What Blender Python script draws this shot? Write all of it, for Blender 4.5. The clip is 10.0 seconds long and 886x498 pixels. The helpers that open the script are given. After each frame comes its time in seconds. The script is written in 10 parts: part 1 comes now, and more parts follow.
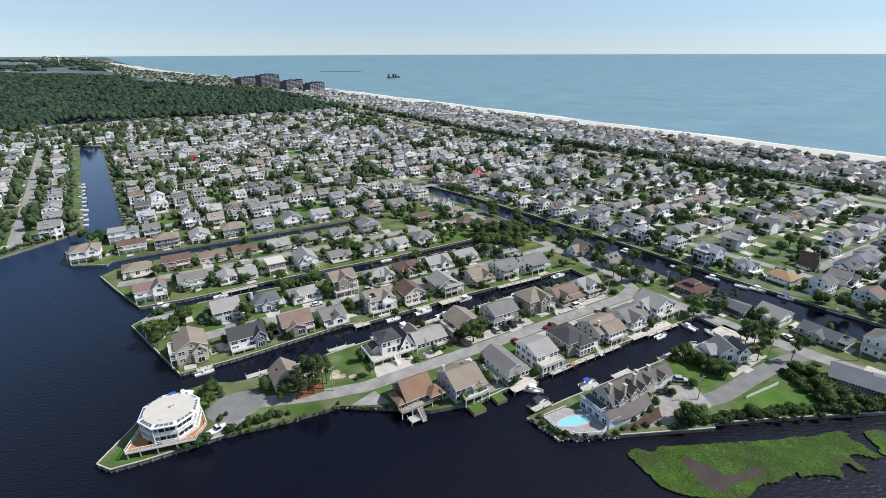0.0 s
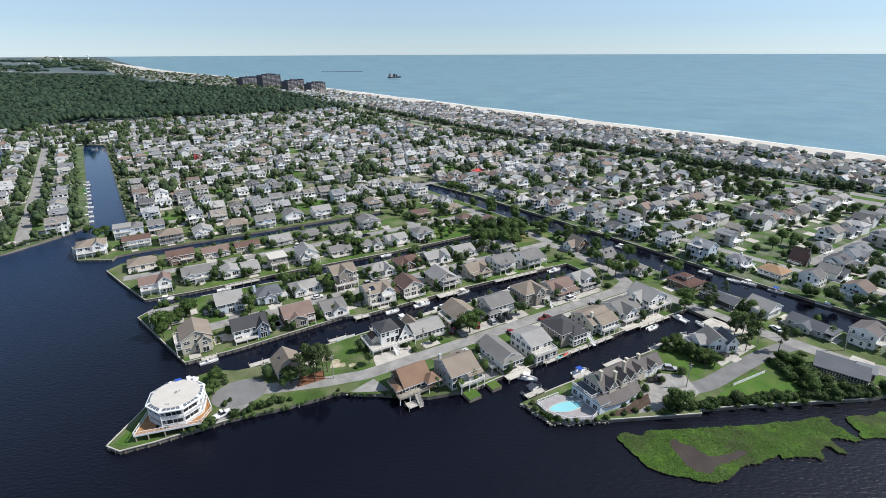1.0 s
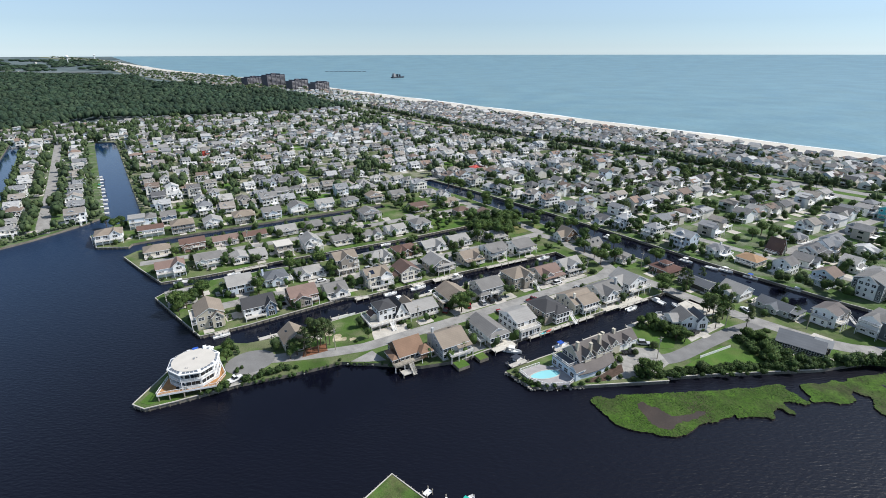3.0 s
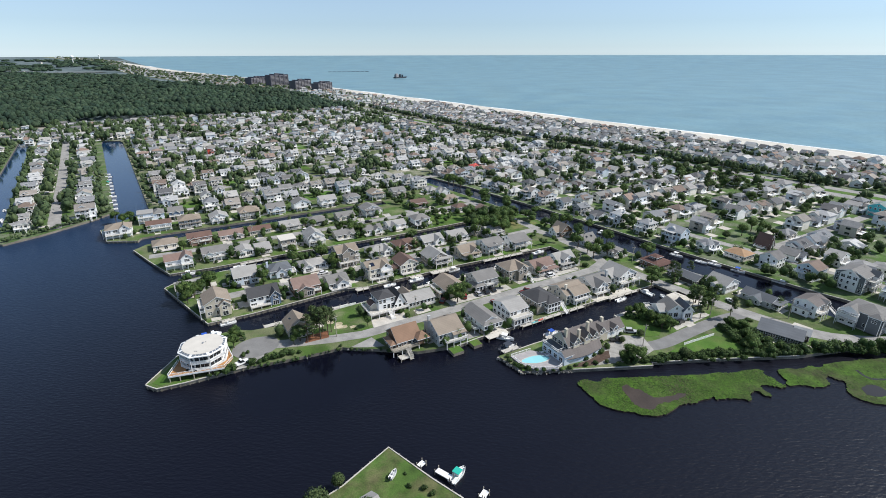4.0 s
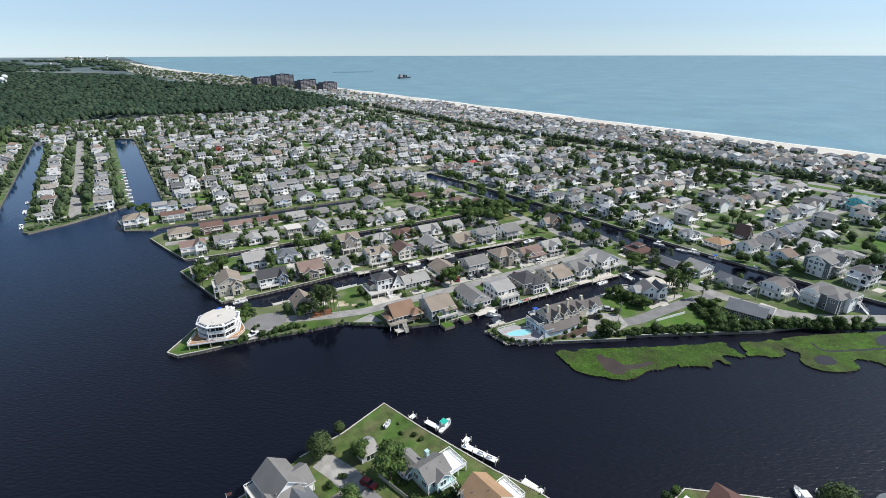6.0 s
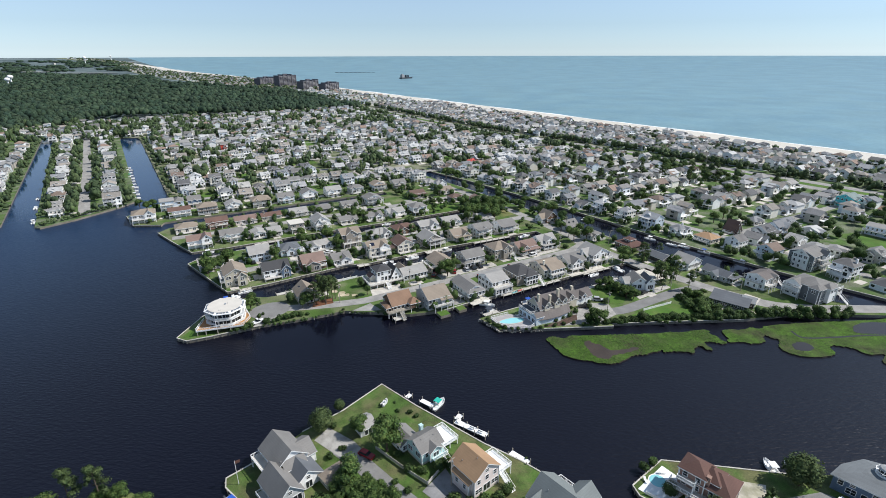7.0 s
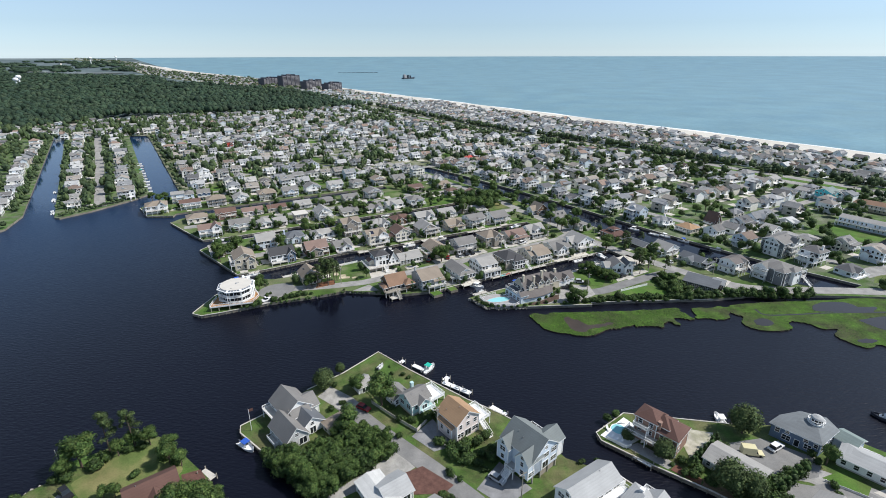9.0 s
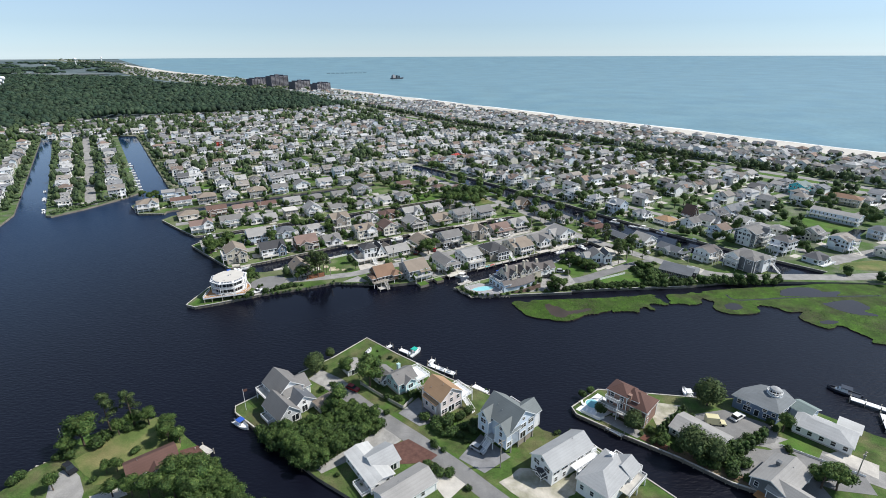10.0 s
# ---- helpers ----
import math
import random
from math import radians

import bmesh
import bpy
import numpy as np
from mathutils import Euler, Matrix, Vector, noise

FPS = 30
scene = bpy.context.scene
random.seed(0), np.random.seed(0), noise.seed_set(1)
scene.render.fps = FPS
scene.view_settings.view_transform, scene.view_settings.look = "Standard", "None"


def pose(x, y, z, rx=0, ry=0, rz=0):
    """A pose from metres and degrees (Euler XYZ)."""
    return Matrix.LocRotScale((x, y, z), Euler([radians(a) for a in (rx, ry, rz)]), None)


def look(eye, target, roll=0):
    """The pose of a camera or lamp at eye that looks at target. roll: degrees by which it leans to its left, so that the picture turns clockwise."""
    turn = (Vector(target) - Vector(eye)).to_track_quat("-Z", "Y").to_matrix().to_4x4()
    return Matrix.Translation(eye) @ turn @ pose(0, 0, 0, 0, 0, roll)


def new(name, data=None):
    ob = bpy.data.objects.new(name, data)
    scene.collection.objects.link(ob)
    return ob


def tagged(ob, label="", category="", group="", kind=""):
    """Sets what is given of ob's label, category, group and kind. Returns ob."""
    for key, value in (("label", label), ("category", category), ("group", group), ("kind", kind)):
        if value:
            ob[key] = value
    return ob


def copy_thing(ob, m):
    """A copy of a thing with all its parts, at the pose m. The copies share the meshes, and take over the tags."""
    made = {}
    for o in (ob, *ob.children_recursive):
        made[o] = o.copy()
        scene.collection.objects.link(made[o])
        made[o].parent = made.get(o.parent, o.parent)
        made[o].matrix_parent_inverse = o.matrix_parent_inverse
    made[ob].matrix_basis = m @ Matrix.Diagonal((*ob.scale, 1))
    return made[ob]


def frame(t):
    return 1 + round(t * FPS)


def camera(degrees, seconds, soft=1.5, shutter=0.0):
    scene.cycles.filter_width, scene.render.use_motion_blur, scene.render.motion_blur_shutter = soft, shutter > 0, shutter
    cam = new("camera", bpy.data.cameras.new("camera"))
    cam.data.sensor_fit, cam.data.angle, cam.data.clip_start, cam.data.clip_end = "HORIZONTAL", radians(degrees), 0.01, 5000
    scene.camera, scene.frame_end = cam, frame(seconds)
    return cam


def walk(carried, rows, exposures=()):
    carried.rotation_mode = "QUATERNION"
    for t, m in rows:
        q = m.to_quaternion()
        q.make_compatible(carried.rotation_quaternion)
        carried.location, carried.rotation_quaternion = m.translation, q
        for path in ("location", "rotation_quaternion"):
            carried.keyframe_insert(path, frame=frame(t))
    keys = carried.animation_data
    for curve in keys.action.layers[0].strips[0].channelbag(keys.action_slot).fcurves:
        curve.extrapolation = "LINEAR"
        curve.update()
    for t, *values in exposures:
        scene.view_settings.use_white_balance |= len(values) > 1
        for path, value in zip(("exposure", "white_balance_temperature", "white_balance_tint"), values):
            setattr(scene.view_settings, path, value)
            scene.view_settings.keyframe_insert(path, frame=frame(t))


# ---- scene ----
cam = camera(83.49, 10.0, soft=0.9)
# seconds, place, yaw, pitch, roll
PATH = [
    (0.0, 0.00, 0.00, 100.00, 0.000, -21.682, -0.201),
    (0.5, 0.53, -2.67, 99.81, 0.028, -21.666, -0.256),
    (1.0, 1.36, -5.74, 99.59, 0.126, -21.670, -0.231),
    (1.5, 2.07, -9.51, 99.56, 0.147, -21.674, -0.218),
    (2.0, 3.13, -13.57, 99.56, 0.287, -21.662, -0.204),
    (2.5, 4.02, -17.73, 99.62, 0.385, -21.657, -0.184),
    (4.0, 7.47, -31.46, 100.05, 0.811, -21.624, -0.136),
    (4.5, 8.66, -36.17, 100.20, 0.951, -21.613, -0.149),
    (5.0, 9.71, -41.00, 100.39, 1.038, -21.609, -0.140),
    (5.5, 10.88, -45.40, 100.37, 1.180, -21.599, -0.137),
    (7.0, 14.71, -59.50, 100.52, 1.568, -21.548, -0.166),
    (7.5, 15.94, -64.34, 100.69, 1.669, -21.541, -0.183),
    (8.0, 16.97, -69.05, 100.78, 1.772, -21.524, -0.178),
    (8.5, 18.20, -73.88, 100.90, 1.897, -21.517, -0.155),
    (9.0, 19.46, -78.27, 100.63, 1.877, -21.501, -0.156),
    (9.5, 20.76, -83.41, 100.78, 1.437, -21.499, -0.195),
    (10.0, 21.92, -87.54, 100.04, 0.733, -21.476, -0.267),
]
walk(cam, [(t, pose(x, y, z, 90 + pitch, 0, yaw) @ pose(0, 0, 0, 0, 0, roll)) for t, x, y, z, yaw, pitch, roll in PATH], [(0.0, 0.05, 6260, 11), (4.0, 0.10, 6260, 10), (10.0, 0.11, 6270, 10)])
TH = 31.0                      # the town's grid is turned by this many degrees
CT, ST = math.cos(radians(TH)), math.sin(radians(TH))


def W(u, v, z=0.0):
    """A place of the town's grid (u along the side canals, v along the main road) in world metres."""
    return Vector((u * CT - v * ST, u * ST + v * CT, z))


# ---- light ----
SUN_AZ, SUN_EL = 3.0, 48.0   # degrees from +x towards +y, and above the horizon
world = bpy.data.worlds.new("world")
scene.world = world
world.use_nodes = True
wn = world.node_tree.nodes
sky = wn.new("ShaderNodeTexSky")
sky.sky_type = "NISHITA"
sky.sun_disc = False
sky.sun_elevation = radians(SUN_EL)
sky.sun_rotation = radians(90.0 - SUN_AZ)
sky.air_density, sky.dust_density, sky.ozone_density = 1.0, 0.0, 5.0
wn["Background"].inputs[1].default_value = 0.103
hue = wn.new("ShaderNodeHueSaturation")
hue.inputs["Saturation"].default_value = 0.44
tint = wn.new("ShaderNodeMix")
tint.data_type, tint.blend_type = "RGBA", "MULTIPLY"
tint.inputs["Factor"].default_value = 1.0
tint.inputs["B"].default_value = (0.79, 0.955, 1.11, 1)
world.node_tree.links.new(sky.outputs[0], hue.inputs["Color"])
world.node_tree.links.new(hue.outputs[0], tint.inputs["A"])
world.node_tree.links.new(tint.outputs["Result"], wn["Background"].inputs[0])
sun_data = bpy.data.lights.new("sun", "SUN")
sun_data.energy, sun_data.angle, sun_data.color = 4.7, radians(0.6), (1.0, 0.945, 0.86)
sun = new("sun", sun_data)
sd = Vector((math.cos(radians(SUN_EL)) * math.cos(radians(SUN_AZ)), math.cos(radians(SUN_EL)) * math.sin(radians(SUN_AZ)), math.sin(radians(SUN_EL))))
sun.matrix_world = look(sd * 400, (0, 0, 0))

# ---- materials ----
def mat(name, col, rough=0.7, var=0.12, scale=0.6, fine=8.0, bump=0.0, spec=0.3, metal=0.0, palette=None, island=False, lines=0.0, line_axis="Z", second=None, second_scale=0.05, second_amount=0.5):
    """A surface: base colour (or a palette picked per object or per island), large stains, fine grain, optional courses and a second colour in patches."""
    m = bpy.data.materials.new(name)
    m.use_nodes = True
    nt = m.node_tree
    n, l = nt.nodes, nt.links
    bsdf = n["Principled BSDF"]
    bsdf.inputs["Roughness"].default_value = rough
    bsdf.inputs["Metallic"].default_value = metal
    bsdf.inputs["Specular IOR Level"].default_value = spec
    tc = n.new("ShaderNodeTexCoord")
    geo = n.new("ShaderNodeNewGeometry")
    src = geo.outputs["Position"]
    if palette:
        ramp = n.new("ShaderNodeValToRGB")
        ramp.color_ramp.interpolation = "CONSTANT"
        els = ramp.color_ramp.elements
        while len(els) < len(palette):
            els.new(0.5)
        for i, c in enumerate(palette):
            els[i].position = i / len(palette)
            els[i].color = (*c, 1)
        if island:
            l.new(geo.outputs["Random Per Island"], ramp.inputs[0])
        else:
            info = n.new("ShaderNodeObjectInfo")
            l.new(info.outputs["Random"], ramp.inputs[0])
        base = ramp.outputs[0]
    else:
        rgb = n.new("ShaderNodeRGB")
        rgb.outputs[0].default_value = (*col, 1)
        base = rgb.outputs[0]
    if second:
        big = n.new("ShaderNodeTexNoise")
        big.inputs["Scale"].default_value = second_scale
        big.inputs["Detail"].default_value = 6
        big.inputs["Roughness"].default_value = 0.62
        l.new(src, big.inputs["Vector"])
        mr = n.new("ShaderNodeMapRange")
        mr.inputs[1].default_value, mr.inputs[2].default_value = 0.42, 0.62
        mr.inputs[4].default_value = second_amount
        l.new(big.outputs["Fac"], mr.inputs[0])
        mix = n.new("ShaderNodeMix")
        mix.data_type = "RGBA"
        l.new(mr.outputs[0], mix.inputs["Factor"])
        l.new(base, mix.inputs["A"])
        mix.inputs["B"].default_value = (*second, 1)
        base = mix.outputs["Result"]
    fac = None
    for sc, amount in ((scale, var), (fine, var * 0.8)):
        no = n.new("ShaderNodeTexNoise")
        no.inputs["Scale"].default_value = sc
        no.inputs["Detail"].default_value = 5
        l.new(src, no.inputs["Vector"])
        mr = n.new("ShaderNodeMapRange")
        mr.inputs[1].default_value, mr.inputs[2].default_value = 0.3, 0.7
        mr.inputs[3].default_value, mr.inputs[4].default_value = 1 - amount, 1 + amount
        l.new(no.outputs["Fac"], mr.inputs[0])
        if fac is None:
            fac = mr.outputs[0]
        else:
            mul = n.new("ShaderNodeMath")
            mul.operation = "MULTIPLY"
            l.new(fac, mul.inputs[0])
            l.new(mr.outputs[0], mul.inputs[1])
            fac = mul.outputs[0]
        last = no
    height = last.outputs["Fac"]
    if lines:
        wv = n.new("ShaderNodeTexWave")
        wv.wave_type, wv.bands_direction, wv.wave_profile = "BANDS", line_axis, "SAW"
        wv.inputs["Scale"].default_value = 0.314 / lines
        wv.inputs["Distortion"].default_value = 0.4
        wv.inputs["Detail"].default_value = 2
        l.new(tc.outputs["Object"], wv.inputs["Vector"])
        mr = n.new("ShaderNodeMapRange")
        mr.inputs[3].default_value, mr.inputs[4].default_value = 0.93, 1.03
        l.new(wv.outputs["Fac"], mr.inputs[0])
        mul = n.new("ShaderNodeMath")
        mul.operation = "MULTIPLY"
        l.new(fac, mul.inputs[0])
        l.new(mr.outputs[0], mul.inputs[1])
        fac = mul.outputs[0]
    sc = n.new("ShaderNodeVectorMath")
    sc.operation = "SCALE"
    l.new(base, sc.inputs[0])
    l.new(fac, sc.inputs["Scale"])
    l.new(sc.outputs[0], bsdf.inputs["Base Color"])
    if bump:
        b = n.new("ShaderNodeBump")
        b.inputs["Strength"].default_value = bump
        b.inputs["Distance"].default_value = 0.05
        l.new(height, b.inputs["Height"])
        l.new(b.outputs[0], bsdf.inputs["Normal"])
    return m


def leafy(m, share=0.22):
    """Lets part of the light through a foliage surface."""
    n, l = m.node_tree.nodes, m.node_tree.links
    bsdf = n["Principled BSDF"]
    tr, mix = n.new("ShaderNodeBsdfTranslucent"), n.new("ShaderNodeMixShader")
    mix.inputs[0].default_value = share
    l.new(bsdf.inputs["Base Color"].links[0].from_socket, tr.inputs["Color"])
    l.new(bsdf.outputs[0], mix.inputs[1])
    l.new(tr.outputs[0], mix.inputs[2])
    l.new(mix.outputs[0], n["Material Output"].inputs["Surface"])


def water(name, col, rough, scale, strength, second=None, var=0.06, inland=None):
    """Rippled water; inland is the sky's reflected blue, put into the colour of the calmer water towards the heads of
    the canals.
    """
    m = mat(name, col, rough, var, 0.01, 0.12, spec=0.5, second=second, second_scale=0.012, second_amount=0.6)
    n, l = m.node_tree.nodes, m.node_tree.links
    bsdf = n["Principled BSDF"]
    bsdf.inputs["IOR"].default_value = 1.33
    geo = n.new("ShaderNodeNewGeometry")
    mp = n.new("ShaderNodeMapping")
    mp.inputs["Rotation"].default_value = (0, 0, radians(28))
    mp.inputs["Scale"].default_value = (1.0, 2.6, 1.0)
    l.new(geo.outputs["Position"], mp.inputs["Vector"])
    no = n.new("ShaderNodeTexNoise")
    no.inputs["Scale"].default_value = scale
    no.inputs["Detail"].default_value = 5
    l.new(mp.outputs[0], no.inputs["Vector"])
    b = n.new("ShaderNodeBump")
    b.inputs["Strength"].default_value = strength
    b.inputs["Distance"].default_value = 0.12
    l.new(no.outputs["Fac"], b.inputs["Height"])
    l.new(b.outputs[0], bsdf.inputs["Normal"])
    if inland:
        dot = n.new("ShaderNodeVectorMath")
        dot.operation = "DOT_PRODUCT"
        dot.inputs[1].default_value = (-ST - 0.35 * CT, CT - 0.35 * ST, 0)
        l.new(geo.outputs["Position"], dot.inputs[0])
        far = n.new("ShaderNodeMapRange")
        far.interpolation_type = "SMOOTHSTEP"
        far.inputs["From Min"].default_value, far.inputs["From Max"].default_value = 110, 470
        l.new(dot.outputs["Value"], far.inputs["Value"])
        # reflected sky blue, painted into the base colour by place
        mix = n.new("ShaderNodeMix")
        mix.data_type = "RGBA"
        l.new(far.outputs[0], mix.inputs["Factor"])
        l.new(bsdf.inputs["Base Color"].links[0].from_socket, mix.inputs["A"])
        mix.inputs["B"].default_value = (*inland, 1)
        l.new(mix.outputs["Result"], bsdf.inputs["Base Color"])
        calm = n.new("ShaderNodeMapRange")
        calm.inputs["To Min"].default_value, calm.inputs["To Max"].default_value = strength, strength * 0.16
        # sheltered stretches: the finger canals and the long canal lie stiller than the open lagoon
        def step(axis, a, b):
            d = n.new("ShaderNodeVectorMath")
            d.operation = "DOT_PRODUCT"
            d.inputs[1].default_value = axis
            l.new(geo.outputs["Position"], d.inputs[0])
            r = n.new("ShaderNodeMapRange")
            r.interpolation_type = "SMOOTHSTEP"
            r.inputs["From Min"].default_value, r.inputs["From Max"].default_value = a, b
            l.new(d.outputs["Value"], r.inputs["Value"])
            return r.outputs[0]

        def join(kind, a, b):
            j = n.new("ShaderNodeMath")
            j.operation = kind
            l.new(a, j.inputs[0])
            l.new(b, j.inputs[1])
            return j.outputs[0]

        u_axis, v_axis = (CT, ST, 0), (-ST, CT, 0)
        canals = join("MAXIMUM", join("MULTIPLY", step(v_axis, 82, 112), step(u_axis, -20, 25)), step(u_axis, 190, 222))
        l.new(join("MAXIMUM", canals, step(v_axis, 300, 420)), calm.inputs["Value"])
        l.new(calm.outputs[0], b.inputs["Strength"])
        gloss = n.new("ShaderNodeMapRange")
        gloss.inputs["To Min"].default_value, gloss.inputs["To Max"].default_value = rough, 0.06
        l.new(calm.inputs["Value"].links[0].from_socket, gloss.inputs["Value"])
        l.new(gloss.outputs[0], bsdf.inputs["Roughness"])
    return m


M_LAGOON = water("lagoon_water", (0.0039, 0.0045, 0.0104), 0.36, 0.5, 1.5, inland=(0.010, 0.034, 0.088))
M_SEA = water("sea_water", (0.168, 0.290, 0.325), 0.36, 0.16, 0.9, second=(0.105, 0.220, 0.290), var=0.12)
M_PONDW = water("pond_water", (0.040, 0.036, 0.034), 0.05, 0.9, 0.06)
M_POOL = water("pool_water", (0.28, 0.62, 0.66), 0.06, 1.2, 0.15)
M_GRASS = mat("grass", (0.066, 0.122, 0.024), 0.95, 0.28, 0.12, 2.5, bump=0.6, second=(0.195, 0.185, 0.12), second_scale=0.11, second_amount=0.6)
M_LAWN = mat("lawn", (0.070, 0.150, 0.022), 0.95, 0.22, 0.15, 3.0, bump=0.4, second=(0.11, 0.135, 0.042), second_scale=0.12, second_amount=0.6)
M_NEARGRASS = mat("rough_lawn", (0.064, 0.118, 0.024), 0.95, 0.34, 0.3, 3.2, bump=0.8, second=(0.125, 0.115, 0.058), second_scale=0.13, second_amount=0.8)
M_TOWN = mat("town_ground", (0.09, 0.125, 0.045), 0.95, 0.25, 0.06, 1.0, bump=0.4, second=(0.27, 0.25, 0.20), second_scale=0.06, second_amount=0.85)
M_YARD = mat("yard_ground", (0.066, 0.124, 0.027), 0.95, 0.28, 0.12, 2.0, bump=0.5, second=(0.205, 0.196, 0.165), second_scale=0.11, second_amount=0.6)
M_MARSH = mat("marsh_grass", (0.050, 0.106, 0.011), 0.95, 0.36, 0.2, 1.6, bump=0.8, second=(0.046, 0.052, 0.022), second_scale=0.07, second_amount=0.9)
M_MUD = mat("mud", (0.055, 0.042, 0.034), 0.5, 0.2, 0.2, 2.0)
# distance haze is put into both base colours: paler and bluer than the land itself
M_FARLAND_HAZY = mat("far_land_hazy", (0.085, 0.120, 0.126), 1.0, 0.3, 0.004, 0.03, second=(0.130, 0.158, 0.164), second_scale=0.004, second_amount=0.8)
M_SAND = mat("sand", (0.63, 0.60, 0.54), 0.95, 0.12, 0.03, 1.0, second=(0.42, 0.39, 0.33), second_scale=0.03, second_amount=0.6)
M_SANDY = mat("sandy_soil", (0.52, 0.45, 0.33), 0.95, 0.2, 0.4, 4.0, bump=0.3, second=(0.20, 0.19, 0.09), second_scale=0.5, second_amount=0.7)
M_ROAD = mat("asphalt", (0.280, 0.273, 0.262), 0.9, 0.18, 0.3, 6.0, bump=0.2, second=(0.350, 0.338, 0.318), second_scale=0.2, second_amount=0.6)
M_ROADN = mat("asphalt_worn", (0.205, 0.203, 0.200), 0.9, 0.16, 0.22, 6.0, bump=0.2, second=(0.27, 0.262, 0.25), second_scale=0.3, second_amount=0.5)
M_SOIL = mat("bare_soil", (0.19, 0.13, 0.085), 0.95, 0.25, 0.4, 4.0, bump=0.4, second=(0.15, 0.13, 0.07), second_scale=0.4, second_amount=0.7)
M_ROAD_DARK = mat("asphalt_dark", (0.205, 0.203, 0.20), 0.9, 0.14, 0.25, 6.0, bump=0.2)
M_CONC = mat("concrete", (0.52, 0.49, 0.44), 0.85, 0.14, 0.4, 5.0, bump=0.2)
M_GRAVELG = mat("grey_shell", (0.33, 0.32, 0.30), 0.95, 0.22, 0.5, 9.0, bump=0.6)
M_SHELL = mat("shell_grit", (0.50, 0.465, 0.395), 0.95, 0.2, 0.4, 8.0, bump=0.5, second=(0.20, 0.205, 0.11), second_scale=0.22, second_amount=0.6)
M_GRAVEL = mat("gravel", (0.45, 0.43, 0.39), 0.95, 0.2, 0.5, 9.0, bump=0.6)
M_DRYLAWN = mat("dry_lawn", (0.112, 0.158, 0.045), 0.95, 0.22, 0.2, 3.0, bump=0.5, second=(0.205, 0.170, 0.080), second_scale=0.10, second_amount=0.7)
M_STONEGREY = mat("grey_gravel", (0.23, 0.23, 0.235), 0.95, 0.2, 0.5, 9.0, bump=0.5)
M_MULCH = mat("mulch", (0.085, 0.058, 0.045), 0.95, 0.3, 0.8, 6.0, bump=0.5)
M_BRICKPAVE = mat("brick_paving", (0.120, 0.062, 0.050), 0.9, 0.25, 0.8, 9.0, bump=0.4)
M_WOOD = mat("weathered_wood", (0.34, 0.31, 0.26), 0.85, 0.25, 0.5, 7.0, bump=0.3)
M_WOODW = mat("bleached_wood", (0.50, 0.475, 0.43), 0.85, 0.15, 0.5, 7.0, bump=0.3)
M_BULKHEAD = mat("wet_timber", (0.200, 0.182, 0.150), 0.8, 0.3, 0.3, 3.0, bump=0.4)
M_DECKO = mat("cedar_deck", (0.42, 0.22, 0.09), 0.7, 0.18, 0.5, 7.0, lines=0.14, line_axis="X")
M_DECKR = mat("redwood_deck", (0.15, 0.065, 0.045), 0.7, 0.18, 0.5, 7.0, lines=0.14, line_axis="X")
M_TRIM = mat("white_paint", (0.85, 0.85, 0.84), 0.5, 0.05, 0.5, 4.0)
M_GLASS = mat("window_glass", (0.02, 0.025, 0.03), 0.06, 0.2, 0.3, 2.0, spec=0.6)
M_DARK = mat("dark_void", (0.03, 0.03, 0.03), 0.9, 0.2, 0.5, 4.0)
M_BARK = mat("bark", (0.11, 0.085, 0.065), 0.95, 0.25, 1.0, 9.0, bump=0.6)
M_ROCK = mat("rip_rap", (0.36, 0.33, 0.29), 0.9, 0.3, 0.6, 4.0, bump=0.6)
M_METAL = mat("metal", (0.5, 0.5, 0.5), 0.35, 0.1, 0.6, 6.0, metal=0.8)
M_TYRE = mat("rubber", (0.02, 0.02, 0.02), 0.9, 0.1, 1.0, 9.0)
M_TERRA = mat("flat_roof_membrane", (0.60, 0.565, 0.51), 0.8, 0.05, 0.3, 3.0)

SIDING = {}
for key, c in dict(white=(0.83, 0.83, 0.82), cream=(0.70, 0.65, 0.55), beige=(0.56, 0.51, 0.41), grey=(0.50, 0.51, 0.51), taupe=(0.32, 0.285, 0.245), blue=(0.135, 0.19, 0.275), paleblue=(0.61, 0.68, 0.76), pink=(0.80, 0.70, 0.66), teal=(0.50, 0.68, 0.68), brown=(0.17, 0.105, 0.07), dark=(0.07, 0.068, 0.065), brick=(0.30, 0.19, 0.15), aqua=(0.10, 0.52, 0.56), yellow=(0.62, 0.52, 0.24), slate=(0.16, 0.17, 0.18), red=(0.62, 0.10, 0.07)).items():
    SIDING[key] = mat("siding_" + key, c, 0.65, 0.07, 0.4, 5.0, lines=0.2)
SHINGLE = {}
for key, c in dict(grey=(0.205, 0.198, 0.190), light=(0.335, 0.325, 0.310), dark=(0.066, 0.066, 0.070), brown=(0.15, 0.10, 0.083), tan=(0.27, 0.225, 0.18), rose=(0.235, 0.165, 0.14), orange=(0.38, 0.245, 0.145), white=(0.53, 0.53, 0.515), green=(0.21, 0.26, 0.25), rust=(0.155, 0.096, 0.078), weathered=(0.150, 0.134, 0.128), copper=(0.245, 0.155, 0.105), red=(0.62, 0.11, 0.09), aqua=(0.16, 0.5, 0.52), slate=(0.13, 0.14, 0.155), bluegrey=(0.175, 0.19, 0.20), maroon=(0.125, 0.070, 0.058), pale=(0.385, 0.39, 0.39), sage=(0.18, 0.20, 0.20)).items():
    SHINGLE[key] = mat("shingle_" + key, c, 0.85, 0.10, 0.25, 5.0, bump=0.35, lines=0.35)
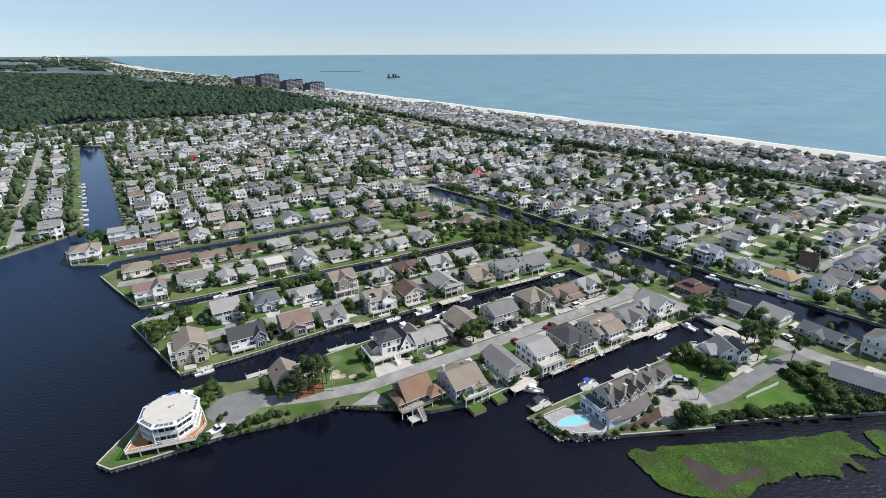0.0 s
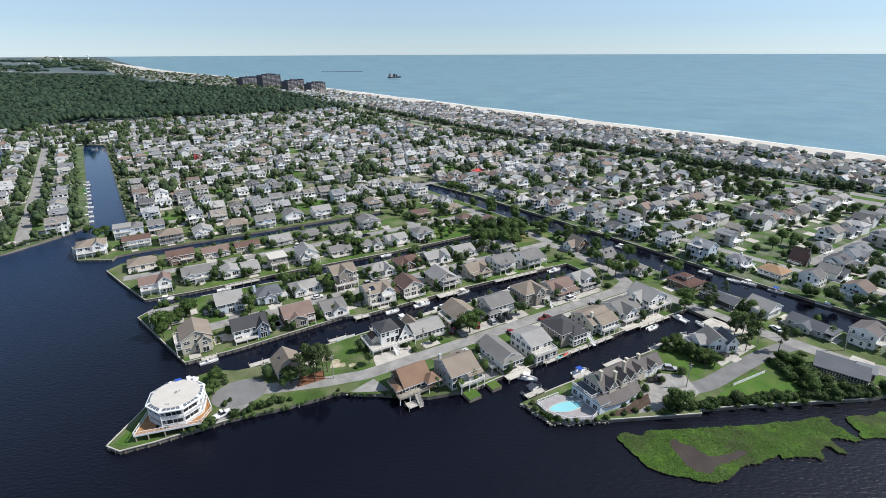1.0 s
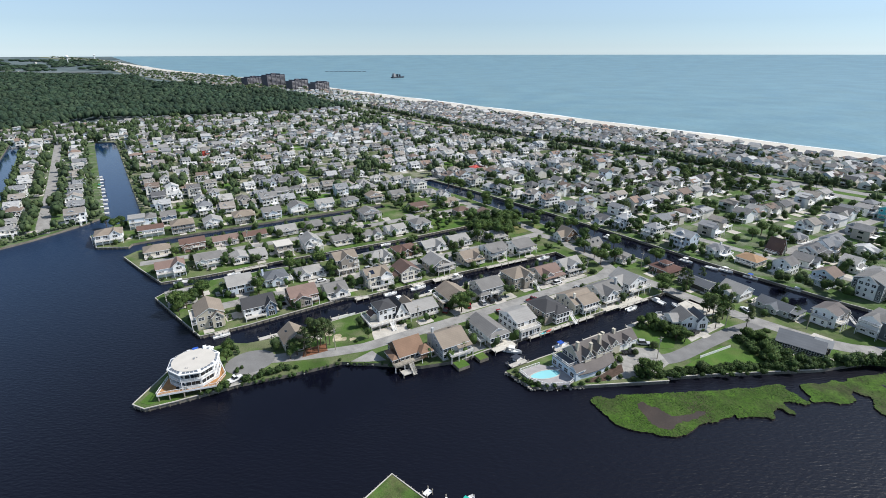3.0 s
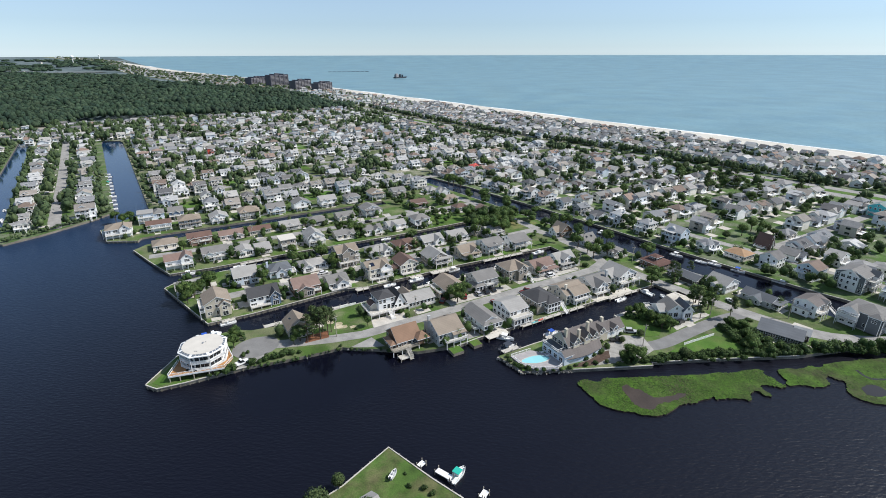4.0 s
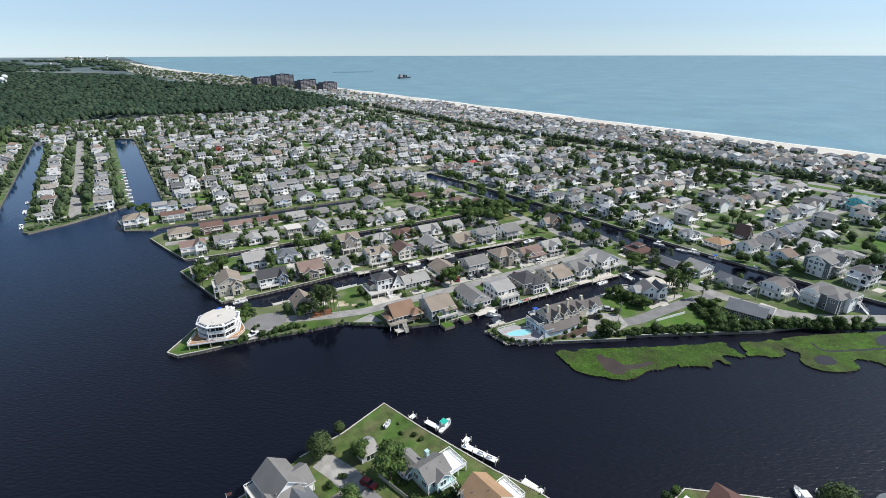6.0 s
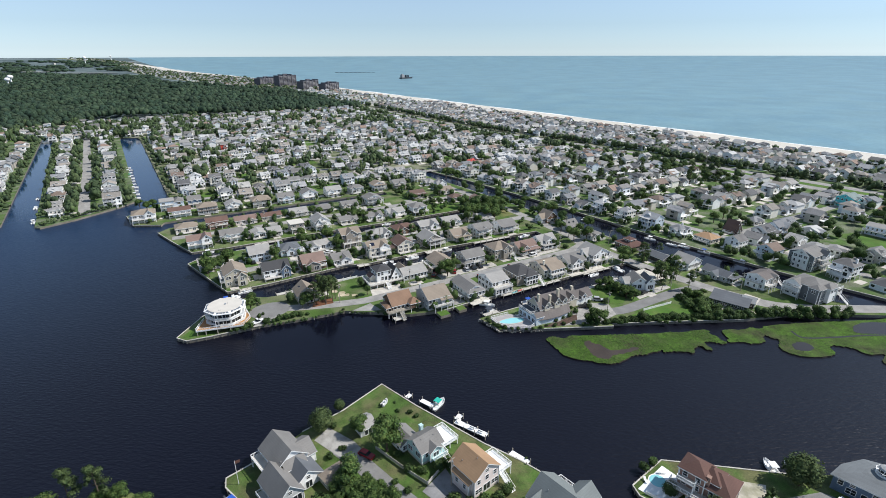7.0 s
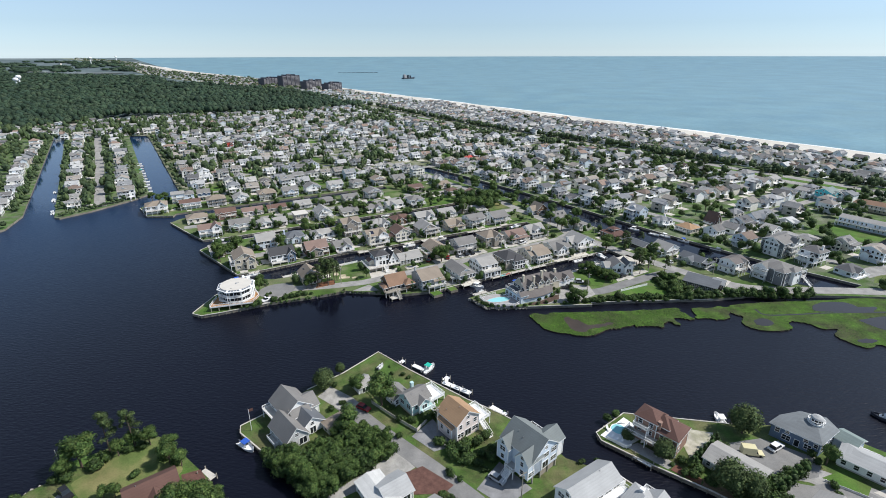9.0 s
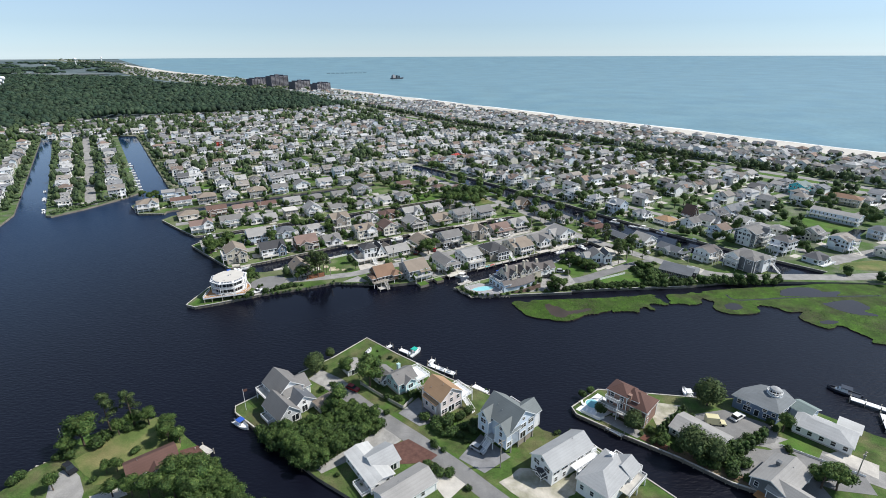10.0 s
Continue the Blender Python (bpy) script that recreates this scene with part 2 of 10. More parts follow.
WALLS_MIX = [(0.80, 0.80, 0.79), (0.72, 0.70, 0.64), (0.83, 0.83, 0.82), (0.60, 0.64, 0.68), (0.64, 0.60, 0.53), (0.82, 0.82, 0.81), (0.60, 0.67, 0.74), (0.47, 0.43, 0.39), (0.76, 0.74, 0.68), (0.82, 0.82, 0.81), (0.68, 0.72, 0.75), (0.79, 0.79, 0.78), (0.80, 0.77, 0.70), (0.81, 0.82, 0.82)]
ROOFS_MIX = [(0.215, 0.21, 0.205), (0.31, 0.30, 0.29), (0.24, 0.22, 0.20), (0.12, 0.12, 0.125), (0.30, 0.27, 0.24), (0.27, 0.265, 0.26), (0.19, 0.145, 0.12), (0.47, 0.47, 0.465), (0.20, 0.207, 0.22), (0.26, 0.19, 0.155), (0.27, 0.265, 0.26), (0.38, 0.37, 0.35), (0.155, 0.15, 0.148), (0.40, 0.40, 0.40), (0.33, 0.33, 0.335), (0.23, 0.235, 0.245)]
M_WALLMIX = mat("siding_assorted", None, 0.65, 0.07, 0.4, 4.0, palette=WALLS_MIX, lines=0.2)
M_ROOFMIX = mat("shingle_assorted", None, 0.85, 0.13, 0.4, 5.0, palette=ROOFS_MIX, bump=0.3)
M_WALLFAR = mat("siding_far", None, 0.65, 0.07, 0.4, 2.0, palette=WALLS_MIX, island=True)
M_ROOFFAR = mat("shingle_far", None, 0.85, 0.12, 0.4, 2.0, palette=ROOFS_MIX, island=True)
M_LEAF = mat("leaves_broad", None, 0.75, 0.34, 0.35, 2.2, palette=[(0.074, 0.134, 0.034), (0.096, 0.158, 0.040), (0.050, 0.096, 0.028), (0.128, 0.180, 0.050), (0.080, 0.138, 0.036)], island=True)
M_PINE = mat("leaves_pine", None, 0.8, 0.34, 0.3, 2.2, palette=[(0.072, 0.110, 0.040), (0.090, 0.130, 0.046), (0.108, 0.146, 0.054), (0.058, 0.092, 0.038)], island=True)
M_FARLEAF = mat("leaves_far", None, 0.8, 0.34, 0.15, 1.5, palette=[(0.046, 0.074, 0.030), (0.056, 0.088, 0.034), (0.074, 0.106, 0.040), (0.038, 0.062, 0.029)], island=True)
M_BUSH = mat("leaves_bush", None, 0.8, 0.36, 0.3, 2.2, palette=[(0.044, 0.086, 0.024), (0.060, 0.106, 0.031), (0.084, 0.134, 0.036), (0.050, 0.080, 0.031)], island=True)
M_WOODS = mat("woods_canopy", None, 0.9, 0.30, 0.012, 0.12, palette=[(0.024, 0.049, 0.028), (0.032, 0.058, 0.031), (0.039, 0.067, 0.038), (0.027, 0.052, 0.034), (0.048, 0.074, 0.042)], island=True)

for m in (M_LEAF, M_PINE, M_BUSH):
    leafy(m)

# ---- mesh helpers ----
class Geo:
    """A small mesh in the making: corners and faces."""

    def __init__(self):
        self.v, self.f, self.m = [], [], []
        self.normals = None     # optional shading normals, one for each corner

    def add(self, vs, fs, mi=0):
        o = len(self.v)
        self.v += [tuple(p) for p in vs]
        self.f += [tuple(i + o for i in f) for f in fs]
        self.m += [mi] * len(fs)
        return self

    def box(self, x0, x1, y0, y1, z0, z1, mi=0):
        vs = [(x0, y0, z0), (x1, y0, z0), (x1, y1, z0), (x0, y1, z0), (x0, y0, z1), (x1, y0, z1), (x1, y1, z1), (x0, y1, z1)]
        return self.add(vs, [(0, 3, 2, 1), (4, 5, 6, 7), (0, 1, 5, 4), (1, 2, 6, 5), (2, 3, 7, 6), (3, 0, 4, 7)], mi)

    def beam(self, a, b, w, h, mi=0):
        """A bar from a to b, w wide and h high, its top along a-b."""
        a, b = Vector(a), Vector(b)
        d = (b - a)
        s = Vector((-d.y, d.x, 0))
        s = (s.normalized() if s.length > 1e-6 else Vector((1, 0, 0))) * w / 2
        up = Vector((0, 0, h)) if abs(d.z) < d.length * 0.95 else d.normalized().cross(s).normalized() * h
        vs = [a - s - up, a + s - up, b + s - up, b - s - up, a - s, a + s, b + s, b - s]
        return self.add(vs, [(0, 1, 2, 3), (7, 6, 5, 4), (4, 5, 1, 0), (5, 6, 2, 1), (6, 7, 3, 2), (7, 4, 0, 3)], mi)

    def prism(self, pts, z0, z1, mi=0, bottom=True):
        n = len(pts)
        vs = [(x, y, z0) for x, y in pts] + [(x, y, z1) for x, y in pts]
        fs = [tuple(range(n, 2 * n))] + [(i, (i + 1) % n, (i + 1) % n + n, i + n) for i in range(n)]
        if bottom:
            fs.append(tuple(range(n - 1, -1, -1)))
        return self.add(vs, fs, mi)

    def tube(self, x, y, z0, z1, r0, r1=None, n=8, mi=0):
        r1 = r0 if r1 is None else r1
        vs = [(x + r * math.cos(6.2832 * i / n), y + r * math.sin(6.2832 * i / n), z) for r, z in ((r0, z0), (r1, z1)) for i in range(n)]
        fs = [(i, (i + 1) % n, (i + 1) % n + n, i + n) for i in range(n)] + [tuple(range(n, 2 * n)), tuple(range(n - 1, -1, -1))]
        return self.add(vs, fs, mi)

    def mesh(self, name, *mats):
        me = bpy.data.meshes.new(name)
        me.from_pydata(self.v, [], self.f)
        for m in mats:
            me.materials.append(m)
        if len(mats) > 1:
            me.polygons.foreach_set("material_index", self.m)
        me.update()
        if self.normals is not None:
            me.shade_smooth()
            att = me.attributes.new("custom_normal", "FLOAT_VECTOR", "POINT")
            att.data.foreach_set("vector", self.normals.astype(np.float32).ravel())
        return me


def part(name, g, material, parent=None, label="", m=None):
    """Links a Geo or a ready mesh as one object, under parent where one is given."""
    me = g if isinstance(g, bpy.types.Mesh) else g.mesh(name, material, M_TRIM) if 1 in g.m else g.mesh(name, material)
    ob = new(name, me)
    if parent:
        ob.parent = parent
    if m is not None:
        ob.matrix_basis = m
    if label:
        ob["label"] = label
    return ob


def root(name, m, label, category, group=""):
    ob = new(name)
    ob.matrix_basis = m
    return tagged(ob, label, category, group)


def at(u, v, z=0.0, turn=0.0):
    p = W(u, v, z)
    return pose(p.x, p.y, p.z, 0, 0, TH + turn)


def poly(name, pts, z, material, thick=0.0, label="", category="", kind="structure", skirt=None):
    """A flat piece of ground from its corners in the town's grid."""
    ws = [W(u, v) for u, v in pts]
    if sum(a.x * b.y - b.x * a.y for a, b in zip(ws, ws[1:] + ws[:1])) < 0:
        ws.reverse()
    g = Geo()
    if thick:
        g.prism([(p.x, p.y) for p in ws], z - thick, z, bottom=False)
    else:
        g.add([(p.x, p.y, z) for p in ws], [tuple(range(len(ws)))])
    ob = part(name, g, material)
    if skirt:
        ob.data.materials.append(skirt)
        for p in ob.data.polygons:
            p.material_index = 0 if p.normal.z > 0.5 else 1
    return tagged(ob, label, category, "", kind)


ROADS = []
def on_road(u, v, margin):
    """Whether a place of the grid lies on one of the roads."""
    for pts, width in ROADS:
        for (a, b), (c, d) in zip(pts, pts[1:]):
            q = (c - a) ** 2 + (d - b) ** 2
            t = min(1, max(0, ((u - a) * (c - a) + (v - b) * (d - b)) / q))
            if math.hypot(u - a - t * (c - a), v - b - t * (d - b)) < width / 2 + margin:
                return True
    return False


def ribbon(name, pts, width, z, material, label, category="road", world_pts=False, thick=0.08):
    """A road or walk along a line of the town's grid."""
    if not world_pts and category == "road":
        ROADS.append((pts, width))
    ws = [p if world_pts else W(*p) for p in (Vector(q) if world_pts else q for q in pts)]
    left, right = [], []
    for i, p in enumerate(ws):
        d = (ws[min(i + 1, len(ws) - 1)] - ws[max(i - 1, 0)])
        d.z = 0
        s = Vector((-d.y, d.x, 0)).normalized() * width / 2
        left.append(p + s)
        right.append(p - s)
    g = Geo()
    n = len(ws)
    vs = [(p.x, p.y, z + p.z) for p in left] + [(p.x, p.y, z + p.z) for p in right]
    vs += [(p.x, p.y, z + p.z - thick) for p in left] + [(p.x, p.y, z + p.z - thick) for p in right]
    fs = []
    for i in range(n - 1):
        fs += [(n + i, n + i + 1, i + 1, i), (i, i + 1, 2 * n + i + 1, 2 * n + i), (3 * n + i, 3 * n + i + 1, n + i + 1, n + i)]
    g.add(vs, fs)
    ob = part(name, g, material)
    return tagged(ob, label, category, "", "structure")


def smooth_line(pts, n=6):
    """More points along a smooth curve through pts."""
    out = []
    for i in range(len(pts) - 1):
        p0, p1, p2, p3 = pts[max(i - 1, 0)], pts[i], pts[i + 1], pts[min(i + 2, len(pts) - 1)]
        for k in range(n):
            t = k / n
            out.append(tuple(0.5 * (2 * b + (c - a) * t + (2 * a - 5 * b + 4 * c - d) * t * t + (3 * b - a - 3 * c + d) * t ** 3) for a, b, c, d in zip(p0, p1, p2, p3)))
    return out + [tuple(pts[-1])]


def lerp_table(t, table):
    for (a, x), (b, y) in zip(table, table[1:]):
        if t <= b:
            return x + (y - x) * max(0.0, (t - a) / (b - a))
    return table[-1][1]

# ---- ground and water ----
def rise(x, y):
    """The far sheets climb to the true horizon, which lies beyond five kilometres."""
    r = math.hypot(x, y + 40)
    t = max(0.0, (r - 2400.0) / 2500.0)
    return 74.0 * min(1.0, t) ** 1.6


def beach_u(v):
    if v > 2300:
        return lerp_table(v, [(2300, 410.7), (2551, 372), (2814, 285), (3138, 182), (3652, 62), (4067, -55), (4368, -190), (4800, -420)])
    return 640.0 - 0.105 * (v - 195.0) - 1.3e-5 * max(0.0, v - 1500.0) ** 2


def dune_u(v):
    """The landward edge of the sand, which widens far up the coast."""
    return beach_u(v) - lerp_table(v, [(2300, 64), (2900, 104), (3600, 96), (3900, 60), (3960, 14), (4800, 13)])


def hwy_u(v):
    return lerp_table(v, [(-400, 500), (125, 432), (220, 416), (303, 409), (393, 391), (504, 366), (735, 348), (1091, 335), (1500, 300), (2500, 220), (3138, 40), (4067, -190), (4800, -560)])


def sheet(name, us, vs, z, material, label, category, edge=None):
    """A sheet over the town's grid; edge(v) gives its last u."""
    g = Geo()
    pts = []
    for v in vs:
        for u in us:
            uu = edge(v, u) if edge else u
            p = W(uu, v)
            pts.append((p.x, p.y, z + rise(p.x, p.y)))
    n = len(us)
    fs = [(j * n + i, j * n + i + 1, (j + 1) * n + i + 1, (j + 1) * n + i) for j in range(len(vs) - 1) for i in range(n - 1)]
    g.add(pts, fs)
    return tagged(part(name, g, material), label, category, "", "structure")


# the sea: one sheet to the horizon on all sides
g = Geo()
rings = [0, 300, 700, 1200, 1800, 2400, 2700, 3000, 3300, 3600, 3900, 4200, 4500, 4750, 4930]
N = 96
vs = [(0, -40, -0.6)]
for r in rings[1:]:
    vs += [(r * math.cos(6.28318 * i / N), r * math.sin(6.28318 * i / N) - 40, -0.6 + rise(r * math.cos(6.28318 * i / N), r * math.sin(6.28318 * i / N) - 40)) for i in range(N)]
fs = [(0, 1 + i, 1 + (i + 1) % N) for i in range(N)]
for k in range(len(rings) - 2):
    a, b = 1 + k * N, 1 + (k + 1) * N
    fs += [(a + i, b + i, b + (i + 1) % N, a + (i + 1) % N) for i in range(N)]
sea = part("water_sea", g.add(vs, fs), M_SEA)
tagged(sea, "pale blue-green calm ocean reaching to the horizon", "ocean", "", "structure")
for p in sea.data.polygons:
    p.use_smooth = True
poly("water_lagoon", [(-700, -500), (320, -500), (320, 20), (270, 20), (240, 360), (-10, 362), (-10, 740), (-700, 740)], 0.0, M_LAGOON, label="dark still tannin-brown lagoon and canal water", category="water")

SEA_U = [-6000, -3500, -2000, -1200, -700, -400, -200, 0, 150]
FAR_V = [918, 1100, 1400, 1700, 2000, 2400, 2700, 3000, 3300, 3600, 3900, 4200, 4500, 4800]
sheet("ground_far", SEA_U + [1], FAR_V, 1.0, M_FARLAND_HAZY, "distant flat wooded land", "land", lambda v, u: dune_u(v) + 3 if u == 1 else u - max(0, v - 3000) * 0.15)
sheet("ground_beach_side", [0, 1], [340, 500, 700, 918] + FAR_V[1:], 1.05, M_TOWN, "built-up strip behind the beach", "land", lambda v, u: hwy_u(v) - 30 if u == 0 else dune_u(v) + 2)
sheet("beach", [0, 1], [-500, -200, 0, 200, 345, 600, 918] + FAR_V[1:], 1.3, M_SAND, "long pale sandy ocean beach", "beach", lambda v, u: dune_u(v) if u == 0 else beach_u(v) - 12)
sheet("beach_slope", [0, 1], [-500, -200, 0, 200, 345, 600, 918] + FAR_V[1:], 0.0, M_SAND, "wet sand sloping into the surf", "beach", lambda v, u: beach_u(v) - (12 if u == 0 else 0))
for ob, dz in ((bpy.data.objects["beach_slope"], 1.3),):
    for i, q in enumerate(ob.data.vertices):
        q.co.z += 1.3 if i % 2 == 0 else -0.75
M_SURF = mat("surf_foam", (0.85, 0.87, 0.87), 0.7, 0.15, 0.05, 0.6)
sheet("surf", [0, 1], [-500 + 45 * i for i in range(100)], -0.45, M_SURF, "white line of breaking surf", "surf", lambda v, u: beach_u(v) + (-3 if u == 0 else 5.0 + 3.0 * math.sin(v * 0.021) + 2.5 * math.sin(v * 0.093)))

SEA_WALL = M_BULKHEAD
S1 = [(-26, 131), (-23, 127), (-15, 126), (4, 125), (19, 122), (36, 120), (42, 115.5), (46, 113), (58, 104), (72, 100), (82, 100.5), (140, 99.5), (177, 97.5), (177, 84), (140, 85), (96, 87), (81, 87), (83, 76), (98, 68), (123, 56), (124, 57.5), (138, 51), (172, 34), (190, 28), (213, 15), (232, 3)]
S2 = [(228, 9), (213, 40), (207, 77), (201, 111), (197.5, 134), (193, 190), (184, 276), (178.5, 316), (174, 345), (-19, 345), (-38, 326), (-46, 315), (-42, 291), (-27, 283), (-25, 288), (-14, 289), (125, 287), (125, 279), (-2, 278), (-23, 274)]
S3 = [(-29, 268), (-22, 246), (-14, 223), (4, 221), (50, 220.5), (101, 217.5), (158, 217.5), (158, 209), (121, 209), (82, 208), (56, 209), (35, 212.5), (7, 214), (-11, 212), (-17, 207), (-4, 163), (13, 162.5), (53, 165), (62, 162), (110, 162), (168, 158), (168, 146), (154, 148), (57, 149), (18, 147.5), (10, 149), (4, 153), (-4, 152), (-16, 144)]
MAIN = S1 + S2 + S3
poly("ground_canal_fingers", MAIN, 1.2, M_GRASS, 3.0, "grassy canal-side land with timber bulkheads", "land", skirt=SEA_WALL)
EAST = [(232, 3), (228, 9), (244, 9), (238, 30), (232, 55), (227, 86), (222.5, 117), (219.5, 149), (215.5, 183), (210.5, 221), (200, 287), (191, 330), (188, 345), (beach_u(345) - 62, 345), (beach_u(200) - 62, 200), (beach_u(-300) - 62, -300), (420, -300), (350, -70), (300, -38), (257, -14)]
poly("ground_east", EAST, 1.2, M_YARD, 3.0, "grassy built-up land between canal and ocean", "land", skirt=SEA_WALL)
NORTH = [(-19, 345), (-20, 356), (-39, 675), (-42, 690), (-60, 700), (-140, 760), (-700, 760), (-700, 920), (488, 920), (beach_u(600) - 62, 600), (beach_u(345) - 62, 345)]
poly("ground_north", NORTH, 1.2, M_TOWN, 3.0, "built-up land of houses and gardens", "land", skirt=SEA_WALL)
ISLAND = [(-40, 355), (-50, 343), (-75, 324), (-92, 315), (-95, 318), (-135, 745), (-140, 760), (-60, 700), (-61, 689)]
poly("ground_island", ISLAND, 1.2, M_YARD, 3.0, "narrow canal-side strip of land", "land", skirt=SEA_WALL)
WEST = [(-146, 735), (-114, 333), (-118, 305), (-150, 270), (-300, 180), (-700, 100), (-700, 760), (-150, 760)]
poly("ground_west", WEST, 1.2, M_YARD, 3.0, "wooded land beyond the western canal", "land", skirt=SEA_WALL)
NEAR = [(30, 67), (15, 61), (2, 58), (-4, 55), (-19, 51), (-19.5, 48), (-15, 36), (-6, 12), (-1, 2), (8, -20), (14, -90), (30, -320), (150, -320), (86, -90), (66, -38), (65, -31), (62, -16), (54, -4), (53, 8), (49, 19), (44, 29), (35, 52)]
poly("ground_near", NEAR, 1.2, M_NEARGRASS, 3.0, "grassy point of land with timber bulkhead", "land", skirt=SEA_WALL)
NEAR_E = [(67, -4), (68, -1), (81, 1), (105, -18), (114, -23.5), (122, -26.5), (127.5, -30), (127, -36), (128.5, -40), (130.5, -46.5), (131.5, -52), (136, -62), (160, -90), (250, -320), (178, -320), (105, -90), (89, -53), (82, -42), (78, -30), (72, -17)]
poly("ground_near_east", NEAR_E, 1.2, M_NEARGRASS, 3.0, "canal-side land with houses and drives", "land", skirt=SEA_WALL)
NEAR_W = [(-77, 44), (-68, 52), (-61, 54), (-60, 58.5), (-44, 60), (-37, 54), (-32, 42), (-29, 35), (-26, 24), (-20, 10), (-10, -20), (-6, -90), (-10, -320), (-420, -320), (-160, -40), (-100, 30)]
poly("ground_near_west", NEAR_W, 1.2, M_NEARGRASS, 3.0, "grassy wooded point of land", "land", skirt=M_ROCK)

MARSH_A = [(94.8, 62.5), (97.8, 63.0), (100.6, 59.9), (103.9, 59.8), (108.9, 57.6), (113.8, 54.7), (120.1, 51.8), (128.1, 47.9), (138.1, 43.2), (145.7, 39.9), (151.7, 37.9), (153.0, 36.4), (151.4, 34.3), (152.1, 32.4), (151.1, 29.7), (151.3, 27.8), (149.4, 27.8), (147.6, 29.9), (146.1, 31.5), (143.5, 31.3), (143.0, 28.8), (141.9, 27.1), (140.8, 28.4), (140.9, 30.3), (140.0, 31.6), (137.1, 30.9), (134.8, 29.3), (132.9, 31.0), (129.3, 33.5), (126.1, 34.7), (126.2, 36.3), (122.6, 36.7), (118.0, 37.5), (114.5, 38.9), (108.7, 38.5), (104.1, 39.0), (100.9, 41.5), (98.2, 44.6), (95.3, 47.6), (93.1, 51.3), (93.7, 54.3), (94.1, 58.4)]
MARSH_B = [(175.2, 27.4), (171.6, 27.5), (170.2, 29.5), (165.8, 30.1), (161.1, 32.8), (157.7, 33.6), (156.2, 31.8), (154.7, 29.4), (152.4, 27.5), (156.6, 25.4), (158.5, 22.9), (162.3, 21.3), (164.8, 21.3), (167.0, 23.3), (169.0, 23.6), (169.1, 21.6), (169.8, 18.7), (164.6, 15.9), (164.4, 11.5), (166.9, 8.3), (172.9, 4.8), (177.8, 4.1), (181.2, 7.2), (184.3, 6.5), (187.3, 2.4), (187.7, -1.9), (192.7, -4.8), (186.6, -6.7), (185.6, -10.3), (185.5, -13.4), (187.4, -17.4), (193.1, -17.9), (193.9, -20.4), (192.8, -24.6), (192.6, -29.1), (191.8, -33.2), (225, -64), (255, -78), (300, -95), (330, -58), (300, -37), (257, -12), (236, 1), (214, 11), (189, 22.5)]
POND_A = [(105.8, 54.4), (108.0, 53.7), (108.0, 51.6), (109.4, 49.8), (109.5, 47.7), (109.9, 45.4), (113.0, 44.0), (115.8, 43.0), (119.2, 42.4), (119.6, 40.8), (115.6, 40.8), (112.4, 41.4), (109.6, 42.4), (107.7, 42.5), (105.0, 41.6), (103.0, 43.4), (102.3, 46.0), (103.0, 48.8), (104.0, 51.6)]
POND_B = [(204.4, 10.1), (211.3, 10.0), (218.5, 6.4), (220.9, 2.9), (220.6, -0.2), (227.0, -3.4), (220.9, -4.9), (214.4, -2.3), (207.6, 2.4), (200.8, 7.1)]
POND_C = [(207.4, -5.5), (213.8, -6.9), (220.8, -9.3), (222.7, -11.6), (221.9, -15.4), (220.0, -17.7), (215.1, -17.6), (215.8, -20.9), (214.9, -22.5), (211.6, -20.0), (208.4, -16.4), (206.8, -11.0)]
POND_D = [(170.4, 14.8), (174.0, 15.0), (176.6, 12.9), (175.2, 9.6), (170.2, 10.3), (168.6, 12.9)]
POND_E = [(189.4, -12.6), (193.8, -13.6), (196.1, -16.6), (192.2, -16.3), (188.9, -13.8)]
CREEK = [(180.7, 20.4), (179.5, 15.4), (190.1, 9.7), (202.2, 4.3), (220.3, -5.2), (237.8, -15.0)]


def inside(u, v, pts):
    n, c = len(pts), False
    for i in range(n):
        (a, b), (p, q) = pts[i], pts[i - 1]
        if (b > v) != (q > v) and u < (p - a) * (v - b) / (q - b) + a:
            c = not c
    return c


def ragged(pts, n, jit, seed):
    rnd = random.Random(seed)
    return [(u + rnd.uniform(-jit, jit), v + rnd.uniform(-jit, jit)) for u, v in smooth_line(pts + pts[:1], n)[:-1]]


